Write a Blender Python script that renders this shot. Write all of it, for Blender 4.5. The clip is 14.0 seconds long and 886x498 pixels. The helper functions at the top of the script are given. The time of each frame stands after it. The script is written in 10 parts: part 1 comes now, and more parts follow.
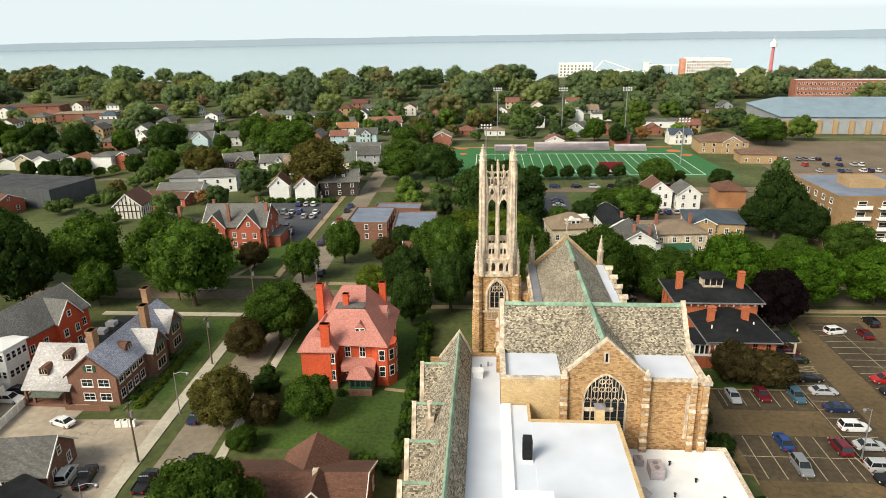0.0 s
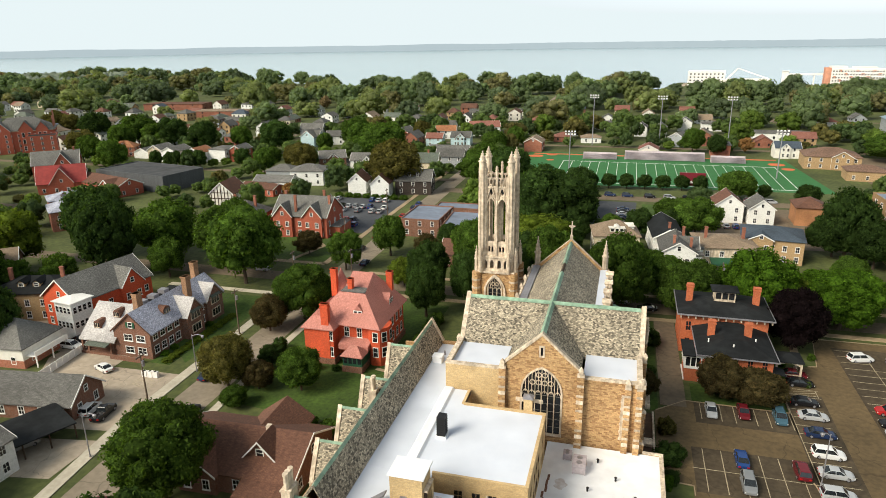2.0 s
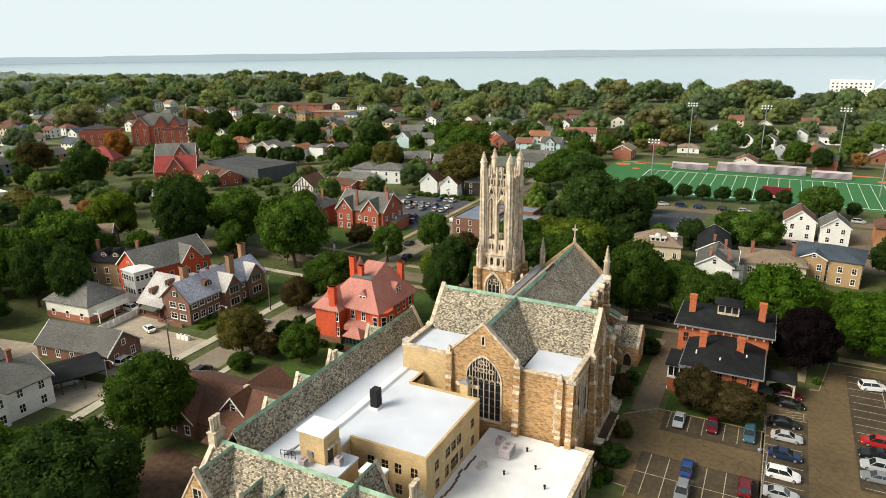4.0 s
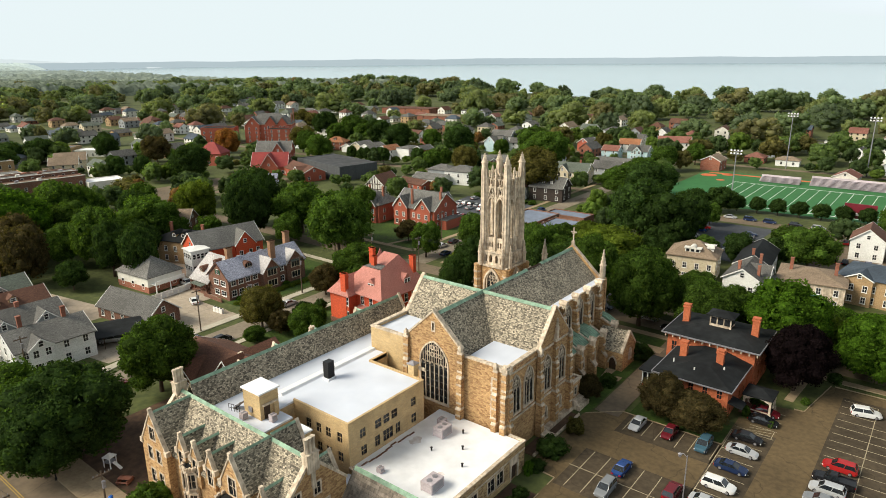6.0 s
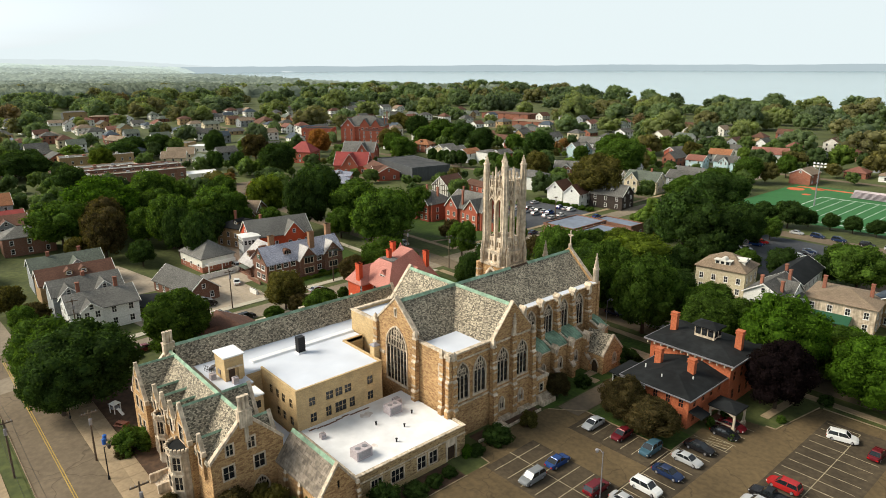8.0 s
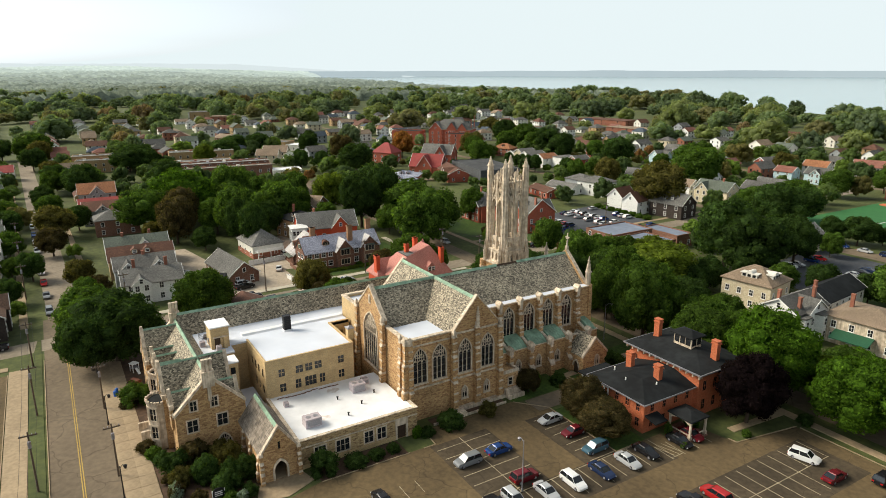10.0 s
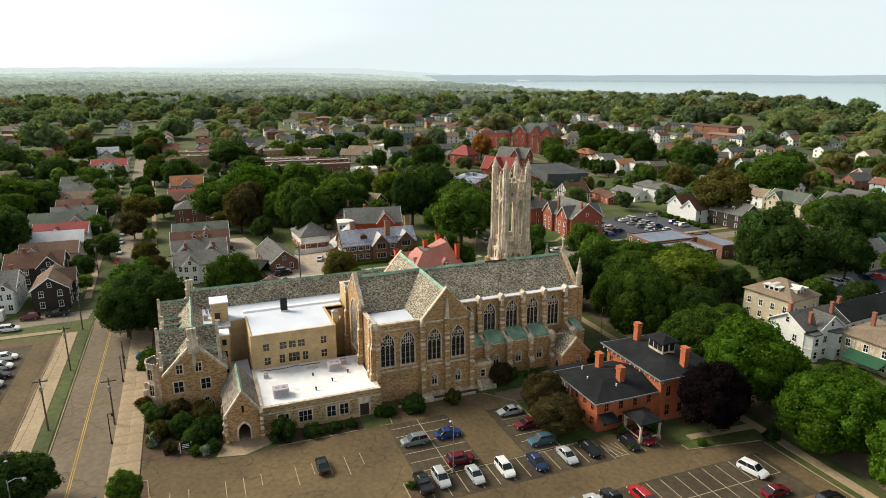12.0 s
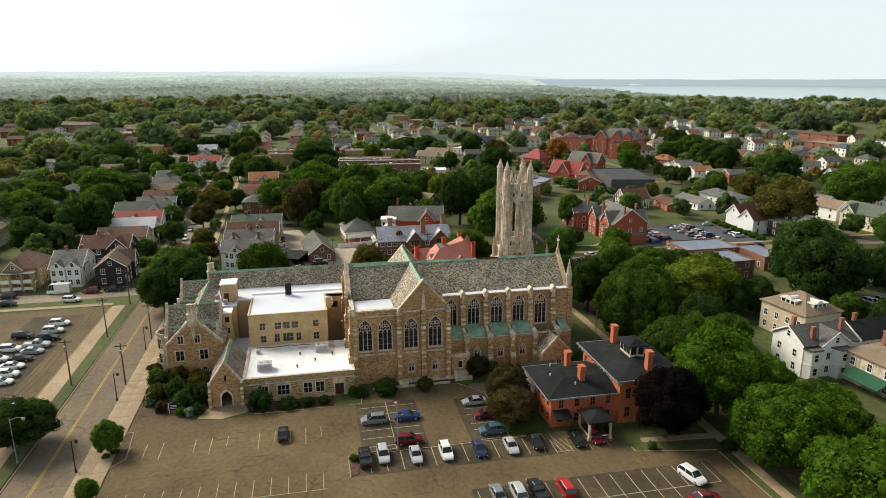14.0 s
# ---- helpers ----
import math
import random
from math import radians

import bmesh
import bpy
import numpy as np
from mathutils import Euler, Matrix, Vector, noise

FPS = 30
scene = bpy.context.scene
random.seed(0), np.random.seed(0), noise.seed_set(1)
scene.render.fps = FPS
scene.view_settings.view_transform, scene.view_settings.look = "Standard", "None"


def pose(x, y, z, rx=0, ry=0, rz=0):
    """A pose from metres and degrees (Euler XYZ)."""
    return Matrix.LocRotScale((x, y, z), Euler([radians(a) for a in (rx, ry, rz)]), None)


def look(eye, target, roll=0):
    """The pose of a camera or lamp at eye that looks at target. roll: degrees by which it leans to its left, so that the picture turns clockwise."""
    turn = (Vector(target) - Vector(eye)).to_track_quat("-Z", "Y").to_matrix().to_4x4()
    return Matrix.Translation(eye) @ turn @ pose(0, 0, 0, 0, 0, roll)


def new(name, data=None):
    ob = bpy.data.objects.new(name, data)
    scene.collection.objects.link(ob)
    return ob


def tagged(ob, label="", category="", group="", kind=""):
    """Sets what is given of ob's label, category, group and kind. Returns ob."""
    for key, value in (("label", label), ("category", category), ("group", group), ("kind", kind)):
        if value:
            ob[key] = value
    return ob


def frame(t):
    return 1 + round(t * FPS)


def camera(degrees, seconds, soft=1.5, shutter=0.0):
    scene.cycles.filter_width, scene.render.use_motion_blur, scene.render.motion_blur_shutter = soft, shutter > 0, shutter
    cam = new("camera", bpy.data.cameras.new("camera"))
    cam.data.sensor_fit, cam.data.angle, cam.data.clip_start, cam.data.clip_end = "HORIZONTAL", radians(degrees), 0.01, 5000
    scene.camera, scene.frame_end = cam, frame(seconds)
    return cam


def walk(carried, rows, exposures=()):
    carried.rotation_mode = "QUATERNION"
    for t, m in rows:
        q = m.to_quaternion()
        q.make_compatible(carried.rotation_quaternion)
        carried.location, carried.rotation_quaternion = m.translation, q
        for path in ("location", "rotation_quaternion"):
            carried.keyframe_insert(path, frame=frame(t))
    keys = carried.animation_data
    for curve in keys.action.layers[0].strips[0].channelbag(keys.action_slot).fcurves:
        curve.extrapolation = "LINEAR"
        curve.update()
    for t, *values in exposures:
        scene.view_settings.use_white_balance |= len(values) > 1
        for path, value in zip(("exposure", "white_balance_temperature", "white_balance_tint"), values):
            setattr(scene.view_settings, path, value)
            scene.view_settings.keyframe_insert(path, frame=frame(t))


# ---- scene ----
cam = camera(68.2, 14.0, soft=0.9)
METRES, EYE, TILT, LEAN, TURN = 182.5, 61.5, 0.0, 0.0, 4.1
ROWS = [
    (0.0, 0.0, 0.0, 0.0, -0.3, -18.34, 0.91),
    (0.5, 0.0355, -0.0098, -0.0002, 2.79, -18.18, 0.89),
    (1.0, 0.0695, -0.0176, -0.0004, 5.66, -18.01, 0.85),
    (1.5, 0.1057, -0.024, -0.0007, 8.68, -17.85, 0.83),
    (2.0, 0.1404, -0.0279, -0.001, 11.5, -17.69, 0.8),
    (2.5, 0.1774, -0.03, -0.0013, 14.49, -17.55, 0.79),
    (3.0, 0.2122, -0.0308, -0.0016, 17.29, -17.41, 0.75),
    (5.5, 0.3937, -0.007, -0.0035, 31.43, -16.63, 0.52),
    (6.0, 0.4272, 0.0025, -0.0039, 34.02, -16.5, 0.48),
    (6.5, 0.4619, 0.0141, -0.0043, 36.74, -16.37, 0.41),
    (7.0, 0.4943, 0.0269, -0.0045, 39.31, -16.25, 0.38),
    (7.5, 0.5278, 0.0417, -0.0048, 41.98, -16.11, 0.31),
    (8.0, 0.5589, 0.0573, -0.0048, 44.5, -15.97, 0.26),
    (10.5, 0.705, 0.1593, -0.0055, 57.28, -15.44, 0.09),
    (11.0, 0.7314, 0.184, -0.0056, 59.82, -15.36, 0.08),
    (11.5, 0.7553, 0.2087, -0.0057, 62.22, -15.28, 0.08),
    (12.0, 0.7792, 0.2357, -0.0058, 64.72, -15.18, 0.09),
    (12.5, 0.8007, 0.2621, -0.0059, 67.09, -15.1, 0.08),
    (13.0, 0.8222, 0.2904, -0.0059, 69.55, -15.01, 0.07),
    (13.5, 0.8413, 0.3184, -0.0062, 71.87, -14.92, 0.06),
    (14.0, 0.8599, 0.3486, -0.0064, 74.24, -14.84, 0.06),
]
walk(cam, [(t, pose(0, 0, EYE, TILT, LEAN, TURN) @ pose(METRES * x, METRES * y, METRES * z, 90 + pitch, roll, yaw)) for t, x, y, z, yaw, pitch, roll in ROWS])

# ---- world and light ----
SUN_AZ, SUN_EL = 222.0, 38.0            # compass degrees from +y towards +x, and height
world = bpy.data.worlds.new("hazy_sky")
scene.world = world
world.use_nodes = True
wn, wl = world.node_tree.nodes, world.node_tree.links
sky = wn.new("ShaderNodeTexSky")
sky.sky_type, sky.sun_disc = "NISHITA", False
sky.sun_elevation, sky.sun_rotation = radians(SUN_EL), radians(SUN_AZ)
sky.air_density, sky.dust_density, sky.ozone_density, sky.altitude = 1.0, 1.0, 1.0, 0.0
soft_sky = wn.new("ShaderNodeHueSaturation")
soft_sky.inputs["Saturation"].default_value = 0.08
wl.new(sky.outputs[0], soft_sky.inputs["Color"])
cool_sky = wn.new("ShaderNodeMix")
cool_sky.data_type, cool_sky.blend_type = "RGBA", "MULTIPLY"
cool_sky.inputs[0].default_value, cool_sky.inputs[7].default_value = 1.0, (0.82, 0.9, 0.94, 1.0)
wl.new(soft_sky.outputs[0], cool_sky.inputs[6])
# pale haze low over the horizon, never darker than thin cloud
where, axes, low = wn.new("ShaderNodeTexCoord"), wn.new("ShaderNodeSeparateXYZ"), wn.new("ShaderNodeMapRange")
wl.new(where.outputs["Generated"], axes.inputs[0])
wl.new(axes.outputs["Z"], low.inputs[0])
for k, v in zip((1, 2, 3, 4), (0.12, 0.5, 1.0, 0.0)):
    low.inputs[k].default_value = v
haze = wn.new("ShaderNodeMix")
haze.data_type, haze.blend_type = "RGBA", "LIGHTEN"
haze.inputs[7].default_value = (4.5, 5.05, 5.15, 1.0)
wl.new(low.outputs[0], haze.inputs[0])
wl.new(cool_sky.outputs[2], haze.inputs[6])
wl.new(haze.outputs[2], wn["Background"].inputs["Color"])
wn["Background"].inputs["Strength"].default_value = 0.108
sun_lamp = bpy.data.lights.new("sun", "SUN")
sun_lamp.energy, sun_lamp.angle, sun_lamp.color = 3.15, radians(28), (1.0, 0.9, 0.72)
scene.view_settings.exposure = 0.75
sun = new("sun", sun_lamp)
_a, _e = radians(SUN_AZ), radians(SUN_EL)
sun.matrix_world = look((math.sin(_a) * math.cos(_e) * 500, math.cos(_a) * math.cos(_e) * 500, math.sin(_e) * 500), (0, 0, 0))


# ---- materials ----
def material(name, c1, c2=None, rough=0.8, metal=0.0, noise_scale=3.0, stain=0.25, stain_scale=0.15, brick=None,
             bump=0.0, vary=0.0, island=0.0, spec=0.3, voronoi=0.0, cracks=None, streak=0.0, skew=0.0):
    """brick: (width, height, mortar colour, mortar size) laid on the uv map in metres."""
    m = bpy.data.materials.new(name)
    m.use_nodes = True
    n, l = m.node_tree.nodes, m.node_tree.links
    out = n["Principled BSDF"]
    out.inputs["Roughness"].default_value, out.inputs["Metallic"].default_value = rough, metal
    out.inputs["Specular IOR Level"].default_value = spec
    c2 = c2 or tuple(v * 0.8 for v in c1)
    geo = n.new("ShaderNodeTexCoord")
    fine = n.new("ShaderNodeTexNoise")
    fine.inputs["Scale"].default_value, fine.inputs["Detail"].default_value = noise_scale, 6.0
    l.new(geo.outputs["Object"], fine.inputs["Vector"])
    height = fine.outputs["Fac"]

    def mix(kind, fac, a, b):
        x = n.new("ShaderNodeMix")
        x.data_type, x.blend_type = "RGBA", kind
        for sock, v in ((x.inputs[0], fac), (x.inputs[6], a), (x.inputs[7], b)):
            if isinstance(v, bpy.types.NodeSocket):
                l.new(v, sock)
            else:
                sock.default_value = v if isinstance(v, float) else (*v[:3], 1.0)
        return x.outputs[2]

    def ramp(src, a, b, va, vb):
        x = n.new("ShaderNodeMapRange")
        l.new(src, x.inputs[0])
        for k, v in zip((1, 2, 3, 4), (a, b, va, vb)):
            x.inputs[k].default_value = v
        return x.outputs[0]

    if brick:
        w, h, mortar, size = brick
        b = n.new("ShaderNodeTexBrick")
        uv = n.new("ShaderNodeUVMap")
        l.new(uv.outputs[0], b.inputs["Vector"])
        b.inputs["Scale"].default_value = 1.0
        b.inputs["Brick Width"].default_value, b.inputs["Row Height"].default_value = w, h
        b.inputs["Mortar Size"].default_value, b.inputs["Mortar Smooth"].default_value = size, 0.3
        b.inputs["Color1"].default_value, b.inputs["Color2"].default_value = (0, 0, 0, 1), (1, 1, 1, 1)
        b.inputs["Mortar"].default_value = (0.5, 0.5, 0.5, 1)
        pick = n.new("ShaderNodeSeparateColor")
        l.new(b.outputs["Color"], pick.inputs[0])
        each = mix("MIX", ramp(pick.outputs[0], skew, 1.0, 0.0, 1.0), c1, c2)
        each = mix("MIX", b.outputs["Fac"], each, mortar)
        col = mix("OVERLAY", 0.4, each, ramp(fine.outputs["Fac"], 0.3, 0.7, 0.25, 0.75))
        height = b.outputs["Fac"]
    elif voronoi:
        v = n.new("ShaderNodeTexVoronoi")
        v.inputs["Scale"].default_value = voronoi
        l.new(geo.outputs["Object"], v.inputs["Vector"])
        sep = n.new("ShaderNodeSeparateColor")
        l.new(v.outputs["Color"], sep.inputs[0])
        col = mix("MIX", sep.outputs[0], c1, c2)
        col = mix("OVERLAY", 0.5, col, ramp(fine.outputs["Fac"], 0.3, 0.7, 0.25, 0.75))
    else:
        col = mix("MIX", ramp(fine.outputs["Fac"], 0.35, 0.65, 0.0, 1.0), c1, c2)
    big = n.new("ShaderNodeTexNoise")
    big.inputs["Scale"].default_value, big.inputs["Detail"].default_value = stain_scale, 4.0
    l.new(geo.outputs["Object"], big.inputs["Vector"])
    col = mix("MULTIPLY", 1.0, col, ramp(big.outputs["Fac"], 0.3, 0.7, 1.0 - stain, 1.0 + stain))
    if streak:                                            # rain streaks running down
        sm = n.new("ShaderNodeMapping")
        sm.inputs["Scale"].default_value = (2.6, 2.6, 0.22)
        l.new(geo.outputs["Object"], sm.inputs[0])
        sn = n.new("ShaderNodeTexNoise")
        sn.inputs["Scale"].default_value, sn.inputs["Detail"].default_value = 1.0, 5.0
        l.new(sm.outputs[0], sn.inputs["Vector"])
        col = mix("MULTIPLY", 1.0, col, ramp(sn.outputs["Fac"], 0.36, 0.64, 1.0 - streak, 1.0 + streak * 0.4))
    if cracks:
        w = n.new("ShaderNodeTexNoise")
        w.inputs["Scale"].default_value = 0.25
        l.new(geo.outputs["Object"], w.inputs["Vector"])
        wv = n.new("ShaderNodeVectorMath")
        wv.operation = "MULTIPLY_ADD"
        l.new(w.outputs["Color"], wv.inputs[0])
        wv.inputs[1].default_value = (5, 5, 0)
        l.new(geo.outputs["Object"], wv.inputs[2])
        v = n.new("ShaderNodeTexVoronoi")
        v.feature = "DISTANCE_TO_EDGE"
        v.inputs["Scale"].default_value = cracks
        l.new(wv.outputs[0], v.inputs["Vector"])
        col = mix("MULTIPLY", 1.0, col, ramp(v.outputs["Distance"], 0.0, 0.012, 0.66, 1.0))
    if vary:
        info = n.new("ShaderNodeObjectInfo")
        col = mix("MULTIPLY", 1.0, col, ramp(info.outputs["Random"], 0.0, 1.0, 1.0 - vary, 1.0 + vary))
    if island:
        isl = n.new("ShaderNodeNewGeometry")
        col = mix("MULTIPLY", 1.0, col, ramp(isl.outputs["Random Per Island"], 0.0, 1.0, 1.0 - island, 1.0 + island))
    l.new(col, out.inputs["Base Color"])
    if bump:
        bp = n.new("ShaderNodeBump")
        bp.inputs["Strength"].default_value, bp.inputs["Distance"].default_value = bump, 0.05
        l.new(height, bp.inputs["Height"])
        l.new(bp.outputs[0], out.inputs["Normal"])
    return m


ASHLAR = material("ashlar_stone", (0.47, 0.295, 0.138), (0.25, 0.132, 0.06), 0.9, brick=(0.5, 0.23, (0.31, 0.2, 0.105), 0.016), skew=0.35, stain=0.24, bump=0.3, noise_scale=3.5)
BUFF = material("buff_stone", (0.55, 0.395, 0.205), (0.455, 0.322, 0.163), 0.9, brick=(0.6, 0.2, (0.42, 0.335, 0.21), 0.012), stain=0.12, stain_scale=0.4, bump=0.2, noise_scale=8)
HALL_STONE = material("tan_coursed_stone", (0.43, 0.3, 0.15), (0.2, 0.12, 0.055), 0.9, brick=(0.55, 0.22, (0.33, 0.25, 0.15), 0.016), skew=0.5, stain=0.2, bump=0.3, noise_scale=3.0)
LIME = material("limestone", (0.66, 0.555, 0.425), (0.44, 0.355, 0.265), 0.85, noise_scale=1.3, stain=0.25, stain_scale=0.4, bump=0.15, streak=0.3)
SLATE = material("stone_slate_roof", (0.47, 0.405, 0.3), (0.07, 0.061, 0.046), 0.85, brick=(0.31, 0.21, (0.1, 0.086, 0.064), 0.014), stain=0.18, stain_scale=0.3, bump=0.5, noise_scale=5.0)
COPPER = material("verdigris_copper", (0.26, 0.39, 0.28), (0.15, 0.24, 0.17), 0.7, noise_scale=2.0, stain=0.35, stain_scale=0.5)
MEMBRANE = material("white_roof_membrane", (0.6, 0.635, 0.71), (0.54, 0.575, 0.65), 0.6, noise_scale=0.6, stain=0.08, stain_scale=0.3)
MEMBRANE_W = material("bright_roof_membrane", (0.77, 0.78, 0.8), (0.7, 0.71, 0.73), 0.6, noise_scale=0.6, stain=0.09, stain_scale=0.25)
GLASS = material("dark_leaded_glass", (0.012, 0.014, 0.016), (0.02, 0.022, 0.024), 0.12, spec=0.5, stain=0.1)
LEAD = material("lead_bar", (0.16, 0.15, 0.13), (0.12, 0.112, 0.1), 0.6)
RED_BRICK = material("red_brick", (0.56, 0.085, 0.03), (0.46, 0.065, 0.024), 0.85, brick=(0.22, 0.075, (0.42, 0.08, 0.035), 0.01), stain=0.14)
OLD_BRICK = material("old_red_brick", (0.3, 0.105, 0.062), (0.22, 0.075, 0.045), 0.85, brick=(0.22, 0.075, (0.26, 0.14, 0.1), 0.01), stain=0.2, vary=0.2)
DARK_RED_BRICK = material("dark_red_brick", (0.37, 0.088, 0.052), (0.28, 0.068, 0.04), 0.85, brick=(0.22, 0.075, (0.3, 0.1, 0.06), 0.01), stain=0.15)
ORANGE_BRICK = material("orange_brick", (0.44, 0.115, 0.046), (0.35, 0.09, 0.037), 0.85, brick=(0.22, 0.075, (0.4, 0.14, 0.07), 0.01), stain=0.12)
BROWN_BRICK = material("brown_brick", (0.2, 0.085, 0.05), (0.13, 0.058, 0.036), 0.85, brick=(0.22, 0.075, (0.2, 0.13, 0.1), 0.01), stain=0.15)
TAN_BRICK = material("tan_brick", (0.36, 0.24, 0.12), (0.29, 0.19, 0.095), 0.85, brick=(0.3, 0.1, (0.35, 0.25, 0.15), 0.01), stain=0.12)
PINK_ROOF = material("pink_tile_roof", (0.44, 0.185, 0.15), (0.37, 0.15, 0.12), 0.75, brick=(0.3, 0.3, (0.33, 0.13, 0.1), 0.02), stain=0.12, bump=0.3)
BLACK_ROOF = material("black_membrane_roof", (0.017, 0.019, 0.02), (0.011, 0.012, 0.013), 0.75, noise_scale=0.8, stain=0.35, spec=0.12)
GREY_SHINGLE = material("grey_shingle", (0.16, 0.155, 0.145), (0.1, 0.097, 0.09), 0.9, brick=(0.4, 0.16, (0.05, 0.05, 0.045), 0.02), stain=0.2, vary=0.25)
BLUE_SLATE = material("blue_grey_slate", (0.42, 0.44, 0.53), (0.26, 0.27, 0.33), 0.75, brick=(0.4, 0.22, (0.12, 0.12, 0.14), 0.02), stain=0.2, bump=0.3)
BROWN_SHINGLE = material("brown_shingle", (0.148, 0.07, 0.045), (0.104, 0.05, 0.033), 0.9, brick=(0.5, 0.16, (0.07, 0.035, 0.025), 0.02), stain=0.15, vary=0.12)
RED_SHINGLE = material("red_shingle", (0.25, 0.115, 0.085), (0.19, 0.085, 0.064), 0.9, brick=(0.5, 0.16, (0.15, 0.05, 0.035), 0.02), stain=0.15, vary=0.2)
WHITE_SIDING = material("white_siding", (0.74, 0.74, 0.71), (0.66, 0.66, 0.63), 0.7, brick=(9.0, 0.16, (0.5, 0.5, 0.48), 0.012), stain=0.08, vary=0.06)
CREAM_SIDING = material("cream_siding", (0.6, 0.52, 0.37), (0.54, 0.46, 0.32), 0.75, brick=(9.0, 0.16, (0.4, 0.34, 0.24), 0.012), stain=0.1, vary=0.15)
GREY_SIDING = material("grey_siding", (0.32, 0.34, 0.35), (0.28, 0.3, 0.31), 0.75, brick=(9.0, 0.16, (0.2, 0.21, 0.22), 0.012), stain=0.1, vary=0.2)
BLUE_SIDING = material("pale_blue_siding", (0.42, 0.56, 0.6), (0.37, 0.5, 0.54), 0.75, brick=(9.0, 0.16, (0.3, 0.38, 0.4), 0.012), stain=0.1)
DARK_SIDING = material("dark_brown_siding", (0.045, 0.034, 0.028), (0.035, 0.026, 0.022), 0.8, brick=(9.0, 0.18, (0.02, 0.015, 0.012), 0.014), stain=0.15)
STUCCO = material("white_stucco", (0.68, 0.66, 0.6), (0.6, 0.58, 0.52), 0.85, stain=0.12, noise_scale=1.0)
TIMBER = material("dark_timber", (0.06, 0.035, 0.02), (0.04, 0.024, 0.014), 0.8)
WHITE_PAINT = material("white_paint", (0.78, 0.77, 0.74), (0.7, 0.69, 0.66), 0.6, stain=0.08)
GREEN_PAINT = material("dark_green_paint", (0.02, 0.085, 0.045), (0.016, 0.07, 0.036), 0.6, stain=0.1)
ASPHALT_LOT = material("weathered_asphalt", (0.124, 0.087, 0.043), (0.088, 0.062, 0.031), 0.95, noise_scale=1.2, stain=0.3, stain_scale=0.07, cracks=0.11)
SEALED = material("sealed_asphalt", (0.068, 0.051, 0.031), (0.045, 0.034, 0.021), 0.95, noise_scale=1.2, stain=0.35, stain_scale=0.12, cracks=0.14)
ASPHALT = material("road_asphalt", (0.165, 0.127, 0.085), (0.13, 0.1, 0.068), 0.95, noise_scale=1.0, stain=0.2, stain_scale=0.06, cracks=0.09)
PALE_ASPHALT = material("worn_pale_asphalt", (0.235, 0.195, 0.145), (0.19, 0.158, 0.118), 0.95, noise_scale=1.0, stain=0.2, stain_scale=0.06, cracks=0.09)
DARK_ASPHALT = material("dark_asphalt", (0.065, 0.07, 0.08), (0.05, 0.054, 0.062), 0.95, noise_scale=1.0, stain=0.15)
CONCRETE = material("pavement_concrete", (0.32, 0.243, 0.153), (0.255, 0.193, 0.122), 0.9, noise_scale=1.5, stain=0.15, stain_scale=0.2, vary=0.06)
PALE_WALK = material("pale_pavement_concrete", (0.44, 0.4, 0.32), (0.37, 0.335, 0.265), 0.9, noise_scale=1.5, stain=0.15, stain_scale=0.2)
LOT_CONCRETE = material("pale_drive_concrete", (0.37, 0.31, 0.24), (0.3, 0.25, 0.19), 0.9, noise_scale=0.8, stain=0.15, stain_scale=0.08, cracks=0.15)
LINE_PAINT = material("road_paint", (0.4, 0.34, 0.23), (0.22, 0.185, 0.125), 0.8, noise_scale=4.0, stain=0.25, stain_scale=0.8)
YELLOW_PAINT = material("yellow_road_paint", (0.44, 0.3, 0.06), (0.3, 0.21, 0.06), 0.8, noise_scale=4.0, stain=0.2)
GRASS = material("grass", (0.08, 0.095, 0.028), (0.05, 0.062, 0.019), 0.95, noise_scale=0.7, stain=0.35, stain_scale=0.05, bump=0.2)
LAWN = material("lawn", (0.052, 0.092, 0.013), (0.03, 0.056, 0.009), 0.95, noise_scale=1.4, stain=0.3, stain_scale=0.14, bump=0.3)
SOIL = material("bare_soil", (0.095, 0.056, 0.034), (0.055, 0.034, 0.022), 0.95, noise_scale=1.0)
TURF = material("playing_field_turf", (0.032, 0.138, 0.04), (0.026, 0.115, 0.034), 0.9, noise_scale=0.3, stain=0.08)
RED_TRACK = material("orange_red_rubber", (0.5, 0.13, 0.05), (0.44, 0.11, 0.045), 0.9)
WATER = material("lake_water", (0.2, 0.3, 0.32), (0.17, 0.265, 0.285), 0.14, noise_scale=0.01, stain=0.06, stain_scale=0.002, spec=0.5)
BARK = material("bark", (0.08, 0.058, 0.04), (0.05, 0.036, 0.026), 0.95, noise_scale=3.0)
UNIT_GREY = material("pale_unit_paint", (0.5, 0.44, 0.46), (0.4, 0.35, 0.37), 0.6, stain=0.2)
WORN_SLAB = material("weathered_slab_roof", (0.27, 0.225, 0.18), (0.17, 0.14, 0.11), 0.9, noise_scale=1.2, stain=0.3, stain_scale=0.35, brick=(1.2, 0.5, (0.1, 0.085, 0.07), 0.015), streak=0.3)
RUSTY = material("rusty_stain", (0.6, 0.53, 0.49), (0.74, 0.72, 0.72), 0.7, noise_scale=1.5, stain=0.2)
METAL = material("grey_metal", (0.35, 0.34, 0.36), (0.28, 0.27, 0.29), 0.5, 0.6, stain=0.15)
DARK_METAL = material("black_metal", (0.02, 0.02, 0.022), (0.015, 0.015, 0.016), 0.5, 0.3)
WOOD_POLE = material("weathered_pole_wood", (0.14, 0.1, 0.07), (0.09, 0.065, 0.045), 0.9, noise_scale=5)
